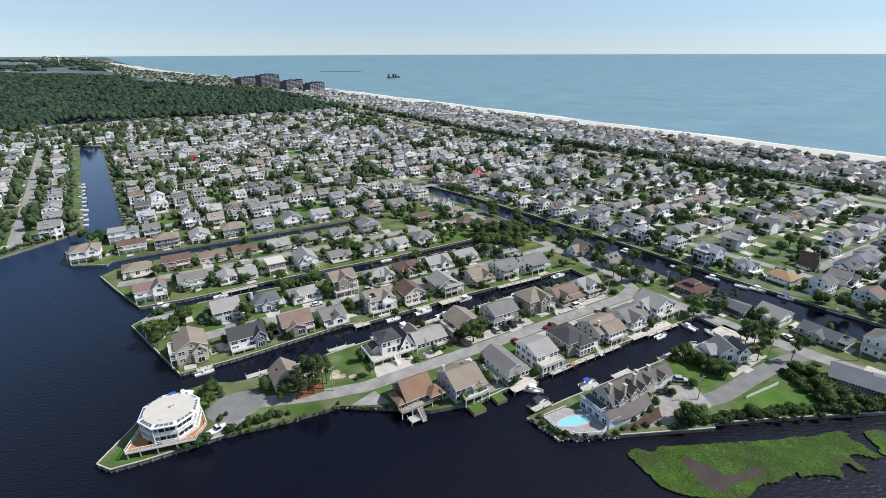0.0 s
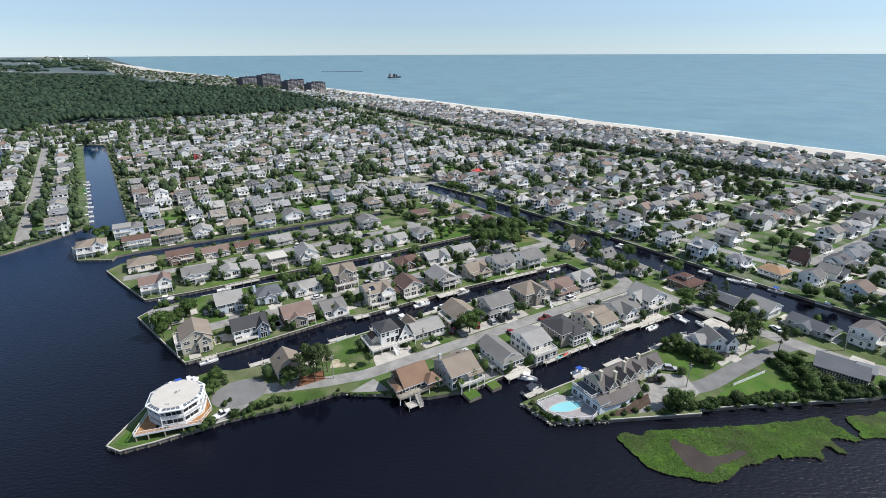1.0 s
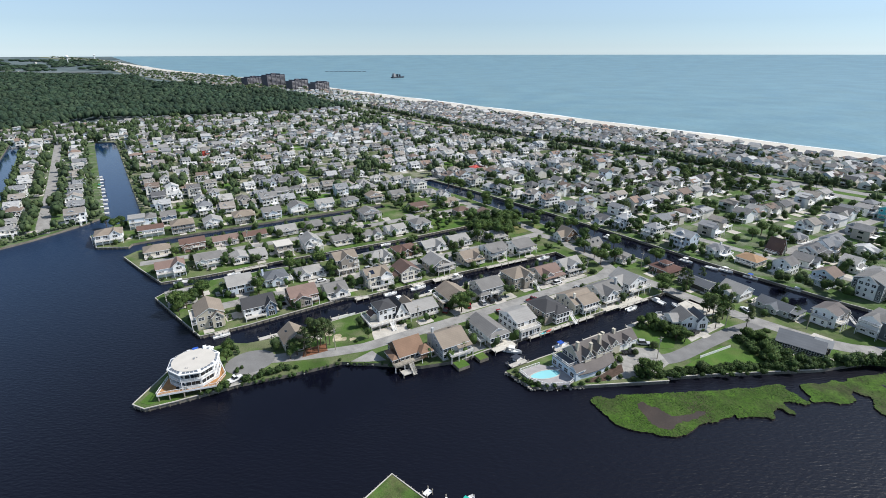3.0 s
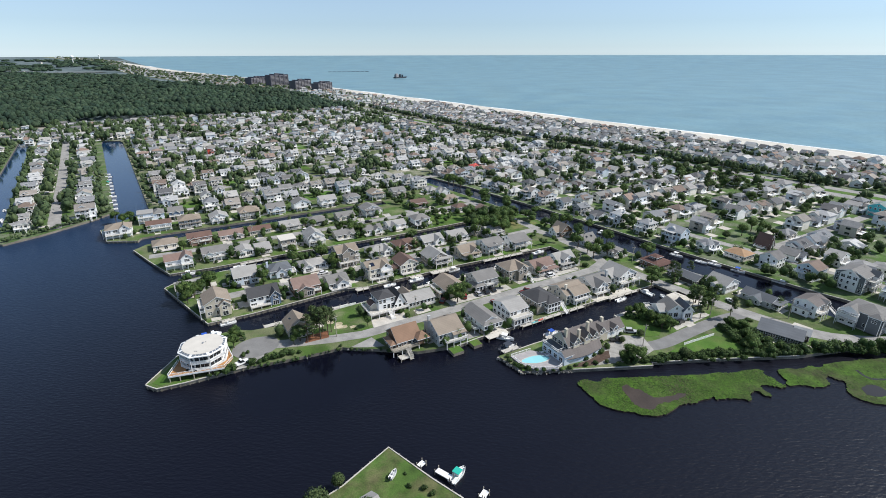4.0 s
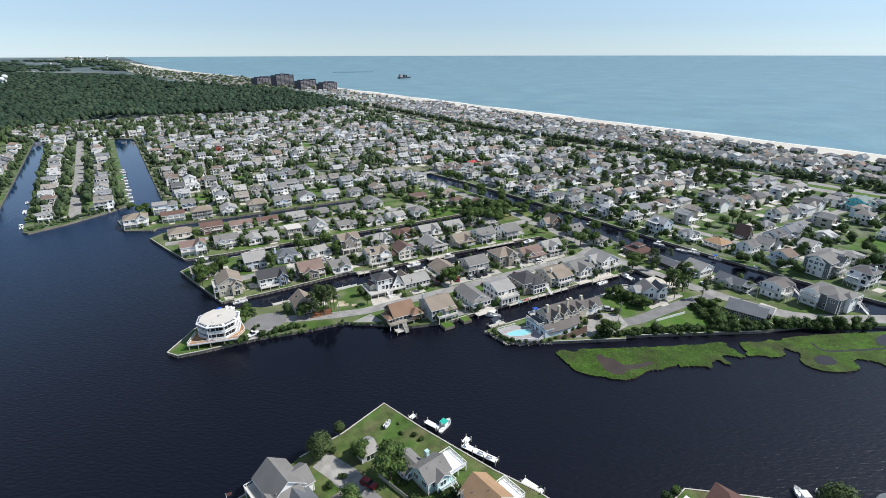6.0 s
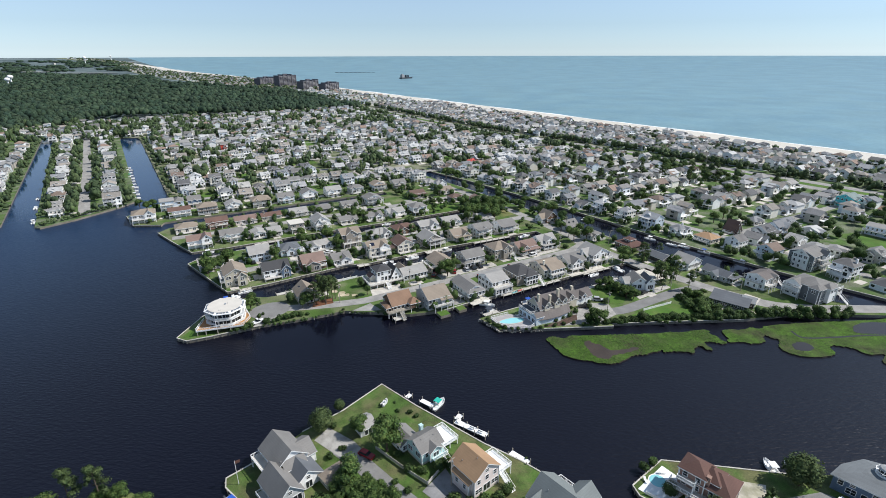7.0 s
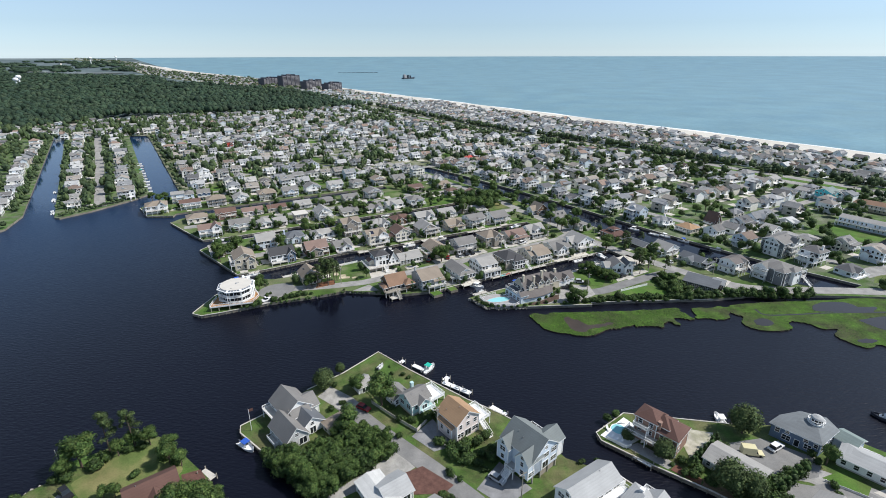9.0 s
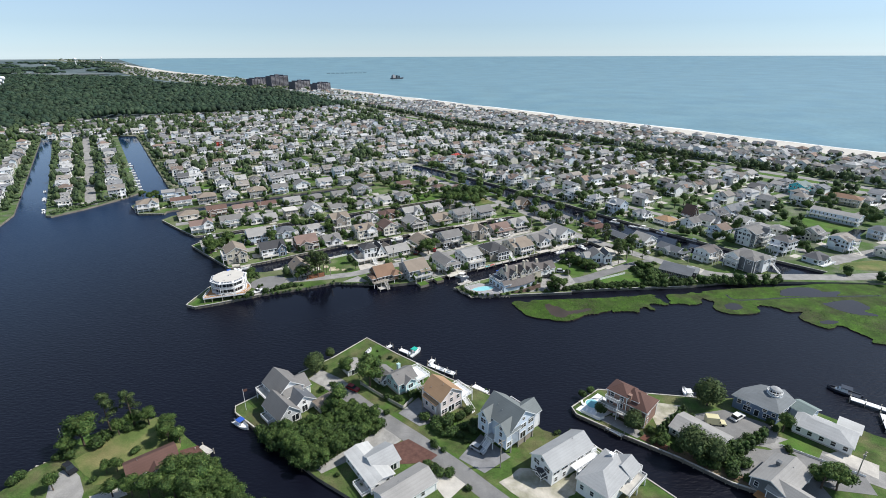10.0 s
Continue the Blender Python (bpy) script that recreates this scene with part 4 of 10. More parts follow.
    if chimney:
        x, y, top = chimney
        g = Geo().box(x - 0.45, x + 0.45, y - 0.45, y + 0.45, Z0, Z0 + top).box(x - 0.52, x + 0.52, y - 0.52, y + 0.52, Z0 + top, Z0 + top + 0.15)
        part("chimney", g, SIDING[wall], ob)
    for x, y, z, ww, dd, tilt in skylights:
        part("skylight", Geo().box(-ww / 2, ww / 2, -dd / 2, dd / 2, -0.05, 0.12), M_GLASS if not solar else M_SOLAR, ob, m=pose(x, y, Z0 + z * low, tilt, 0, 0))
    # vents on the roof
    for k in range(rnd.randint(1, 3) if v < 62 else 0):
        x, y = rnd.uniform(-w * 0.35, w * 0.35), rnd.uniform(-d * 0.2, d * 0.2)
        zz = zt + (rise_ * (1 - abs(y) / (d / 2)) if rt == "gable" and ax == "x" else rise_ * (1 - abs(x) / (w / 2)) if rt == "gable" else 0.2)
        part("roof_vent", Geo().tube(x, y, zz - 0.3, zz + 0.55, 0.09, n=6), M_METAL, ob)
    if v < 62:
        door(ob, rnd.uniform(-w * 0.2, w * 0.2), d / 2, zb, "N")
    return ob


M_SOLAR = mat("solar_panel", (0.015, 0.02, 0.04), 0.12, 0.1, 0.5, 4.0, spec=0.6)

# --- plots towards the long canal
house(124, 298, 11, 9, 5.4, "white", "tan", 0.4, "gable", "y", 2.4)
house(141, 296, 11, 9, 5.2, "cream", "grey", 0.4, "gable", "x", 2.2)
house(165, 263, 10, 9, 3.4, "cream", "tan", 0.4, "gable", "x", 2.2)
house(161, 240.5, 10, 8, 3.6, "taupe", "brown", 0.4, "hip", "x", 2.2)
house(170, 225, 10, 9, 4.6, "grey", "rose", 0.4, "gable", "y", 2.6)
house(152, 192, 10, 9, 3.6, "white", "light", 0.4, "gable", "x", 2.2)
# --- second finger, south row
house(1, 171, 10.5, 12, 7.0, "beige", "tan", 0.4, "gable", "y", 3.0, decks=[(-7.3, -5.25, -6, 2, Z0 + 3.4, "SWN"), (-7.3, -5.25, -6, 2, Z0 + 6.0, "SWN")], label="tall beige house with tan gable roof and white balconies")
house(19, 169.5, 13, 10, 5.6, "white", "dark", 0.4, "gable", "x", 3.0, wings=[(2.2, 6.5, -6.8, 0, Z0 + 0.4, 5.6, "gable", "y", 2.2, "blue", "dark")], decks=[(-6.5, 2.0, -7.6, -5, Z0 + 1.6, "SW")], label="white and deep blue house with charcoal roof by the canal")
house(37, 170, 12, 11, 5.4, "brown", "rose", 0.4, "gable", "x", 3.2, wings=[(-5, 2.5, -7.6, 0, Z0 + 0.4, 4.6, "gable", "y", 1.8, "taupe", "rose")], decks=[(2.5, 6, -7.5, -5.5, Z0 + 2.9, "SE")], label="brown house with rose-brown roof and screened porch")
house(51.5, 170.5, 10, 10.5, 3.2, "white", "grey", 0.4, "gable", "x", 2.2, wings=[(-1.5, 4.2, -7.4, 0, Z0 + 0.4, 3.2, "gable", "y", 1.8, "white", "grey")], label="small white cottage with grey gables")
house(71, 170.5, 11.5, 11, 6.4, "cream", "tan", 0.6, "gable", "x", 2.6, wings=[(0.5, 6.2, -6.6, 3, Z0 + 0.6, 6.6, "gable", "y", 2.0, "white", "tan")], decks=[(-5.5, 6.2, -9, -6.6, Z0 + 1.8, "SEW"), (0.5, 6.2, -8.6, -6.6, Z0 + 4.6, "SEW")], solar=True, skylights=[(-2.6, -2.9, 8.1, 2.0, 2.4, 25), (2.0, 1.2, 8.6, 2.2, 2.4, 10)], chimney=(-4.8, -5.2, 8.0), label="cream house with white decks and solar panels")
house(86, 169, 10, 11, 5.6, "cream", "brown", 0.5, "gable", "y", 3.0, wings=[(-7.5, -5, -4, 4, Z0 + 0.5, 3.4, "shed", "x", 1.4, "brown", "brown")], decks=[(-5, 5, -8, -5.5, Z0 + 0.9, "SEW")])
house(103, 169.5, 11, 12, 5.0, "taupe", "light", 0.8, "gable", "y", 3.4, decks=[(-4, 6, -9, -6, Z0 + 2.6, "SEW", 2.4)], label="taupe house with big pale grey front gable and porch")
house(121.5, 170, 11, 10, 4.2, "beige", "tan", 0.5, "gable", "x", 2.6, wings=[(0, 5, -7, 0, Z0 + 0.5, 4.0, "gable", "y", 2.2, "beige", "tan")])
house(136.5, 169, 12, 10, 6.0, "white", "grey", 0.5, "gable", "x", 2.2, decks=[(-6, 3.5, -8, -5, Z0 + 3.2, "SEW", 2.6)])
house(152, 167, 12, 10, 5.8, "white", "grey", 0.5, "gable", "x", 2.4, decks=[(-6, 6, -8, -5, Z0 + 3.0, "SEW", 2.5)])
# --- second finger, north row
house(-7, 200, 12, 10, 3.2, "grey", "light", 0.4, "gable", "x", 2.0)
house(16, 196.5, 11, 11, 5.6, "paleblue", "light", 0.5, "gable", "x", 3.2, skylights=[(-2.2, -3.2, 7.1, 1.2, 1.4, 30), (-0.8, -3.2, 7.1, 1.2, 1.4, 30), (0.6, -3.2, 7.1, 1.2, 1.4, 30), (2.0, -3.2, 7.1, 1.2, 1.4, 30), (3.4, -3.2, 7.1, 1.2, 1.4, 30)], decks=[(-8, -5.5, -4, 5, Z0 + 2.8, "SWN")], label="pale blue house with light roof and row of skylights")
house(31.5, 196.5, 11, 10, 4.6, "paleblue", "slate", 0.6, "hip", "x", 2.6, decks=[(4, 7.5, -6, -1, Z0 + 2.4, "SEN")], chimney=(-5.2, 1, 7.2))
house(47.5, 197, 13, 9, 3.2, "white", "light", 0.4, "hip", "x", 1.9, wings=[(-6, -1, -7, 0, Z0 + 0.4, 3.2, "gable", "y", 1.6, "white", "light")])
house(64, 194.5, 11.5, 11.5, 8.8, "taupe", "tan", 0.4, "gable", "x", 2.4, wings=[(-3.4, 3.4, -6.8, 0, Z0 + 0.4, 8.8, "gable", "y", 2.6, "taupe", "tan")], decks=[(-5.5, 5.5, -8.4, -5.75, Z0 + 3.2, "SEW"), (3.4, 5.75, -7.5, -5.75, Z0 + 6.0, "SE")], label="tall taupe three-storey house with white railed balconies")
house(83, 197, 13, 10, 3.6, "white", "light", 0.4, "hip", "x", 2.3, wings=[(1, 6, -7, 0, Z0 + 0.4, 3.6, "gable", "y", 2.0, "white", "light")])
house(98.5, 197, 13, 11, 3.8, "brown", "rust", 0.4, "hip", "x", 2.6, wings=[(-5, 1, -7, 0, Z0 + 0.4, 3.8, "gable", "y", 2.0, "brown", "rust")])
house(114, 196.5, 13, 10, 3.6, "grey", "light", 0.4, "gable", "x", 2.4, wings=[(0, 5.5, -7, 0, Z0 + 0.4, 3.6, "gable", "y", 2.2, "white", "light")])
house(130, 196.5, 12, 10, 3.6, "white", "light", 0.4, "gable", "x", 2.2)
house(147, 197, 12, 10, 3.6, "beige", "grey", 0.4, "gable", "x", 2.2)
# --- third finger
house(-9, 233, 13, 10, 5.4, "white", "rose", 0.4, "gable", "x", 2.2, wings=[(1, 6.5, -7, 0, Z0 + 0.4, 6.6, "gable", "y", 2.2, "white", "rose")], decks=[(1, 6.5, -9, -7, Z0 + 3.2, "SEW"), (-6.5, 1, -7, -5, Z0 + 3.0, "SW")], label="white house with rose-brown roof and glazed gables")
house(8, 235, 13, 10, 5.2, "white", "grey", 0.4, "gable", "x", 2.2, decks=[(-5, 6, -7, -5, Z0 + 2.9, "SEW")])
house(22, 232.5, 8, 9, 3.4, "white", "light", 0.5, "gable", "y", 1.4)
house(31, 232.5, 8, 9, 3.6, "white", "light", 0.5, "gable", "x", 1.4)
house(44, 231, 8.5, 9, 6.6, "taupe", "membrane", 0.4, "flat", "x", 0.3, decks=[(-4.2, 4.2, -6.4, -4.5, Z0 + 3.2, "SEW")], label="taupe cube-shaped house with white flat roof")
house(58.5, 230.5, 10, 11, 6.0, "white", "light", 0.6, "gable", "y", 3.4, decks=[(-5, 5, -8, -5.5, Z0 + 3.2, "SEW"), (-3, 3, -7.2, -5.5, Z0 + 5.8, "SEW")], label="white house with pale front gable and stacked decks")
house(76, 231, 12, 9, 3.2, "beige", "grey", 0.4, "gable", "x", 2.0)
house(92.5, 230, 12, 9, 3.4, "white", "grey", 0.4, "gable", "x", 2.0, wings=[(0, 5, -6.5, 0, Z0 + 0.4, 3.4, "gable", "y", 1.8, "white", "grey")])
house(108.5, 231, 12, 9, 3.4, "white", "light", 0.4, "gable", "x", 2.0, wings=[(-5, 0, -6.5, 0, Z0 + 0.4, 3.4, "gable", "y", 1.8, "white", "light")])
house(124, 228.5, 11, 10, 5.6, "white", "grey", 1.8, "hip", "x", 2.4, decks=[(-5.5, 5.5, -8, -5, Z0 + 2.2, "SEW")], label="white house with grey hip roof standing on a lawn")
house(3.5, 263, 13, 9, 5.2, "brick", "rust", 0.4, "gable", "x", 2.0, decks=[(-5, 6, -6.5, -4.5, Z0 + 2.8, "SEW")])
house(20, 262.5, 14, 9, 3.6, "pink", "rose", 0.4, "gable", "x", 2.0, decks=[(-3, 5, -7, -4.5, Z0 + 0.8, "SEW")])
house(35.5, 262.5, 13, 8.5, 3.4, "cream", "rust", 0.4, "gable", "x", 1.9)
house(-13.5, 264.5, 13, 11, 3.6, "cream", "tan", 0.4, "hip", "x", 2.4)
house(53, 263, 12, 9, 3.6, "white", "light", 0.4, "gable", "x", 2.0)
house(70, 263.5, 12, 9, 3.4, "grey", "grey", 0.4, "hip", "x", 2.0)
house(88, 263, 12, 9, 3.4, "beige", "grey", 0.4, "gable", "x", 2.0)
house(106, 264, 12, 10, 5.4, "white", "grey", 0.4, "gable", "y", 2.4)
house(141, 264, 12, 9, 3.8, "beige", "brown", 0.4, "gable", "x", 2.0)
# --- north bank of the narrow canal
house(-35.5, 300, 14, 12, 6.2, "white", "tan", 0.5, "hip", "x", 2.6, wings=[(0.5, 6, -7.4, 0, Z0 + 0.5, 6.4, "gable", "y", 2.4, "white", "tan")], decks=[(-7, 7, -9.2, -6.5, Z0 + 3.2, "SEW"), (-8.8, -7, -5, 4, Z0 + 3.2, "SWN")], label="large white house with tan roof and wrap-round deck at the lagoon")
house(-15, 299.5, 14, 8.5, 5.2, "white", "rust", 0.4, "gable", "x", 1.8, decks=[(-7, 7, -6.2, -4.25, Z0 + 2.9, "SEW")], label="long white house with rust roof and full-length porch")
house(-21.5, 320, 9, 10, 7.6, "paleblue", "light", 0.4, "flat", "x", 0.3, wings=[(4.5, 11, -5, 5, Z0 + 0.4, 6.6, "hip", "x", 2.0, "paleblue", "grey")], decks=[(-4.5, 4.5, -6.8, -5, Z0 + 5.0, "SEW"), (-4.5, 11, -6.8, -5, Z0 + 2.6, "SEW")], label="pale blue house with roof terrace and white decks")
house(-4.5, 322, 9, 10, 5.6, "blue", "grey", 0.4, "gable", "x", 2.4)
house(1.5, 298.5, 13, 10.5, 5.8, "grey", "tan", 0.6, "hip", "x", 2.6, decks=[(-6.5, 6.5, -7.6, -5.25, Z0 + 0.9, "SEW", 2.5), (-6.5, 6.5, -7.6, -5.25, Z0 + 3.6, "SEW", 2.4)], label="grey house with tan hip roof and double white porch")
house(18, 298, 11, 10, 4.6, "white", "light", 0.5, "gable", "y", 2.6, decks=[(-5, 5, -7.4, -5, Z0 + 2.6, "SEW")])
house(36, 298.5, 13, 11, 5.8, "cream", "tan", 0.5, "hip", "x", 2.6, decks=[(-6.5, 6.5, -8, -5.5, Z0 + 3.2, "SEW", 2.4)], label="cream house with tan hip roof and glazed porch")
house(53, 298, 12, 9, 5.6, "paleblue", "grey", 0.5, "gable", "x", 2.4, decks=[(-5, 5, -7, -4.5, Z0 + 3.0, "SEW")])
house(70, 298, 12, 10, 6.0, "white", "grey", 0.5, "gable", "y", 2.8, decks=[(-5, 5, -7.2, -5, Z0 + 3.0, "SEW")])
house(88, 298, 12, 10, 6.0, "white", "light", 0.5, "gable", "x", 2.4, decks=[(-6, 6, -7.2, -5, Z0 + 3.0, "SEW")])
house(106, 298, 11, 9, 5.0, "grey", "grey", 0.5, "hip", "x", 2.2)
# --- main finger, canal row
house(25, 139.5, 9, 10, 4.4, "beige", "tan", 0.4, "gable", "y", 3.6, skylights=[(-2.8, -1, 8.0, 0.8, 1.2, 0)], label="beige steep-roofed house half hidden behind pines")
house(75.5, 138, 13, 9.5, 3.4, "grey", "light", 0.4, "gable", "x", 2.4, wings=[(-6, -1, 0, 8, Z0 + 0.4, 3.4, "gable", "y", 2.2, "beige", "tan")], decks=[(1, 6, -6.6, -4.75, Z0 + 0.8, "SEW")])
house(92, 139, 11, 12, 5.2, "beige", "tan", 0.5, "gable", "y", 3.0, wings=[(-8, -5.5, -5, 4, Z0 + 0.5, 3.2, "flat", "x", 0.3, "beige", "tan")], decks=[(-8, -5.5, -5, 4, Z0 + 3.6, "SWN")])
house(108.5, 137.5, 12, 10.5, 5.8, "grey", "grey", 0.5, "gable", "x", 2.8, wings=[(-7.5, -2, -6.5, 0, Z0 + 0.5, 3.4, "hip", "x", 1.6, "grey", "grey")], decks=[(-2, 6, -7, -5.25, Z0 + 3.0, "SEW")])
house(126, 138, 12, 11, 6.8, "taupe", "tan", 0.5, "hip", "x", 2.8, wings=[(-1, 4, -7, 0, Z0 + 0.5, 6.8, "gable", "y", 2.4, "taupe", "tan")], decks=[(3, 6, -8, -5.5, Z0 + 3.0, "SE")], stairs=[(4.5, -8, Z0, Z0 + 3.0, "S")])
house(142, 137.5, 13, 10, 4.2, "grey", "rose", 0.5, "gable", "x", 2.6, wings=[(-5.5, -0.5, -7, 0, Z0 + 0.5, 4.2, "gable", "y", 2.0, "grey", "rose")])
house(156.5, 138, 12, 10, 4.0, "white", "light", 0.5, "gable", "x", 3.6, wings=[(-3, 3, -6.2, 0, Z0 + 0.5, 5.6, "gable", "y", 1.8, "white", "light")])
# --- main finger, lagoon row
house(71, 108, 11, 12, 6.2, "grey", "tan", 0.5, "gable", "x", 3.4, wings=[(0.5, 5.8, -7.4, 0, Z0 + 0.5, 5.2, "shed", "y", 2.6, "grey", "tan")], decks=[(-3.6, 5.8, -9, -6, Z0 + 3.0, "SEW")], chimney=(-5.2, 2.4, 9.6), skylights=[(2.5, 3.0, 8.4, 0.9, 1.2, -30)], label="grey two-storey house with tan roof and canal balcony")
house(88.5, 109, 9, 14.5, 5.2, "white", "grey", 2.2, "gable", "y", 2.2, wings=[(-4.5, 4.5, -9, -6, Z0 + 2.2, 5.0, "hip", "x", 1.0, "white", "grey")], decks=[(-7, -4.5, -6, 3, Z0 + 2.2, "SWN")], label="low white house raised on piles above parked boats")
house(102, 108, 9.5, 12, 6.6, "white", "light", 0.4, "gable", "x", 2.2, wings=[(-4.75, 4.75, -9, -5, Z0 + 0.4, 3.6, "flat", "x", 0.3, "white", "membrane")], decks=[(-4.75, 4.75, -9.4, -6, Z0 + 4.1, "SEW")], label="white house with roof deck over a glazed sunroom")
house(117, 108.5, 11, 12, 6.4, "taupe", "dark", 0.5, "hip", "x", 2.6, wings=[(-1.5, 5.5, -8.4, 0, Z0 + 0.5, 5.8, "hip", "x", 1.6, "white", "dark")], decks=[(5.5, 8, -8, -4, Z0 + 3.0, "SEN")], stairs=[(6.8, -8, Z0, Z0 + 3.0, "S")], label="taupe house with charcoal hip roof and screened porch")
house(133, 108.5, 12, 12, 5.6, "cream", "tan", 0.5, "gable", "x", 2.8, wings=[(-3, 6, -8, 0, Z0 + 0.5, 5.6, "gable", "x", 2.0, "white", "tan")], chimney=(-4, -3, 8.6), decks=[(-3, 6, -9.4, -8, Z0 + 3.0, "SEW")])
house(149, 109, 12, 11, 5.2, "grey", "grey", 1.8, "gable", "x", 3.0, wings=[(-4.5, 2, -7.4, 0, Z0 + 1.8, 5.2, "gable", "y", 2.4, "white", "grey")], decks=[(-6, 6, -8.8, -5.5, Z0 + 2.2, "SEW")], chimney=(5.6, -2.5, 9.2), label="grey and white gabled house with wrap-round deck")
house(165, 109, 12, 12, 6.4, "white", "light", 0.6, "gable", "y", 3.4, wings=[(-8, 0, -3, 5, Z0 + 0.6, 5.6, "gable", "x", 2.6, "white", "light")], decks=[(-6, 6, -8.6, -6, Z0 + 3.4, "SEW")], label="large white house with pale front gable and balcony")
# --- between the canals to the east
house(195, 112, 12, 12, 3.6, "brown", "maroon", 0.5, "hip", "x", 1.6, wings=[(-2.5, 2.5, -2.5, 2.5, Z0 + 3.6, 6.2, "hip", "x", 0.8, "brown", "maroon")], decks=[(-7, 7, -8, -6, Z0 + 1.2, "SEW", 2.2, M_WOOD, M_WOOD)], label="dark brown timber house with low tiered roof")
house(194, 94, 8.5, 17, 3.2, "dark", "slate", 0.4, "gable", "y", 1.6, label="long low dark house under pines")
house(199, 80, 11, 11, 4.8, "white", "light", 0.5, "gable", "y", 2.8, wings=[(-8, 0, -4, 4, Z0 + 0.5, 3.4, "gable", "x", 1.8, "white", "light")], decks=[(5.5, 8.5, -4, 4, Z0 + 1.2, "SEN")])
house(201, 64, 8.5, 14.5, 3.4, "grey", "slate", 0.5, "gable", "y", 2.0, wings=[(-6.5, 0, -3, 3, Z0 + 0.5, 3.2, "gable", "x", 1.6, "grey", "slate")])
house(208.6, 48.6, 11, 9.5, 6.0, "white", "weathered", 0.5, "gable", "x", 1.6, wings=[(-7.4, -1.0, -2.5, 4.0, Z0 + 0.5, 3.4, "flat", "x", 0.3, "white", "membrane"), (0.2, 4.8, -5.6, 0, Z0 + 0.5, 5.4, "gable", "y", 1.6, "taupe", "grey")], decks=[(-7.4, -5.4, -2.5, 4.0, Z0 + 3.9, "SWN"), (-5.4, 0.2, -7.4, -4.75, Z0 + 3.2, "SEW"), (5.5, 9, -4, 3, Z0 + 3.2, "SEN")], stairs=[(7.5, -4, Z0, Z0 + 3.2, "S")], label="white two-storey house with decks and outside stair")
house(178.6, 44.2, 7.4, 15.0, 2.6, "dark", "slate", 0.5, "shed", "x", 1.7, turn=20, wings=[(1.6, 6.4, -9.2, -4.0, Z0 + 0.5, 3.2, "gable", "y", 1.6, "dark", "pale")], label="low dark house with one big slate-grey sloping roof")
house(157.6, 75.4, 7.5, 8, 5.4, "white", "grey", 0.5, "gable", "y", 2.6, turn=-24, wings=[(-6.8, -3.75, -3, 4, Z0 + 0.5, 4.6, "gable", "x", 1.8, "white", "light"), (2.6, 7, -5, 2.5, Z0 + 0.5, 5.2, "gable", "y", 2.6, "white", "slate")], decks=[(-9.6, -6.8, -1, 6, Z0 + 3.2, "SWN")], label="white gabled house with grey roofs behind clipped hedges")
house(188, 152, 10, 9, 3.8, "grey", "grey", 0.4, "gable", "x", 3.2, skylights=[(-2, -2.5, 6.0, 0.9, 1.2, 35), (2, -2.5, 6.0, 0.9, 1.2, 35)])
house(188.5, 134, 10, 10, 3.6, "grey", "grey", 0.4, "hip", "x", 2.2)
house(187, 168, 9.5, 10, 4.0, "brown", "tan", 0.4, "gable", "y", 4.2, wings=[(-8, 0, -3, 4, Z0 + 0.4, 3.6, "gable", "x", 2.6, "white", "tan")], label="half-timbered brown and cream house with steep roof")
house(216.5, 32, 14, 15, 7.4, "slate", "grey", 0.5, "hip", "x", 2.2, wings=[(-8.6, -3.4, 1.5, 8.0, Z0 + 0.5, 7.0, "gable", "x", 1.8, "white", "grey"), (-8.4, -4, -7.0, -2.4, Z0 + 0.5, 7.4, "hip", "x", 1.4, "slate", "grey"), (-2.4, 4.4, -9.2, -5, Z0 + 0.5, 7.4, "hip", "y", 1.6, "white", "grey")], decks=[(4.4, 9.4, -9.6, -5.6, Z0 + 3.4, "SEW"), (4.4, 9.4, -9.6, -5.6, Z0 + 6.0, "SEW"), (7, 9.4, -5.6, 7, Z0 + 3.4, "EN"), (-10.6, -8.6, 0.8, 8.4, Z0 + 3.4, "SWN"), (-10.6, -8.6, 0.8, 8.4, Z0 + 6.0, "SWN")], stairs=[(6.8, -9.6, Z0, Z0 + 3.4, "S", 1.4)], label="large slate-grey three-storey house with white stacked balconies")
# --- east bank of the long canal
house(241, 97, 11, 12, 3.6, "cream", "orange", 0.4, "hip", "x", 2.4, label="low cream house with bright terracotta-orange roof")
house(237, 112.5, 11, 12, 4.2, "white", "grey", 0.4, "gable", "y", 2.6)
house(245, 83, 12, 13, 5.4, "white", "grey", 0.5, "gable", "x", 2.4, decks=[(-6, 6, -9, -6.5, Z0 + 3.0, "SEW", 2.4)])
house(247.5, 66.5, 12, 12, 5.4, "taupe", "tan", 0.5, "gable", "x", 2.2, decks=[(-8.4, -6, -5, 5, Z0 + 3.0, "SWN", 0)])
house(250, 50.5, 13, 13, 8.4, "slate", "grey", 0.5, "gable", "x", 2.4, wings=[(-7.5, -2, -4, 4, Z0 + 0.5, 8.4, "gable", "x", 2.6, "white", "grey"), (2, 6, -8.5, -5, Z0 + 0.5, 8.2, "gable", "y", 2.2, "white", "grey")], decks=[(-2, 6.5, -9.4, -6.5, Z0 + 3.4, "SEW"), (-2, 6.5, -9.4, -6.5, Z0 + 6.2, "SEW")], label="large grey three-storey house with white balconies")
house(253, 34.5, 13, 11, 5.2, "white", "grey", 0.5, "gable", "x", 2.8, decks=[(-9, -6.5, -4, 4, Z0 + 0.9, "SWN")])
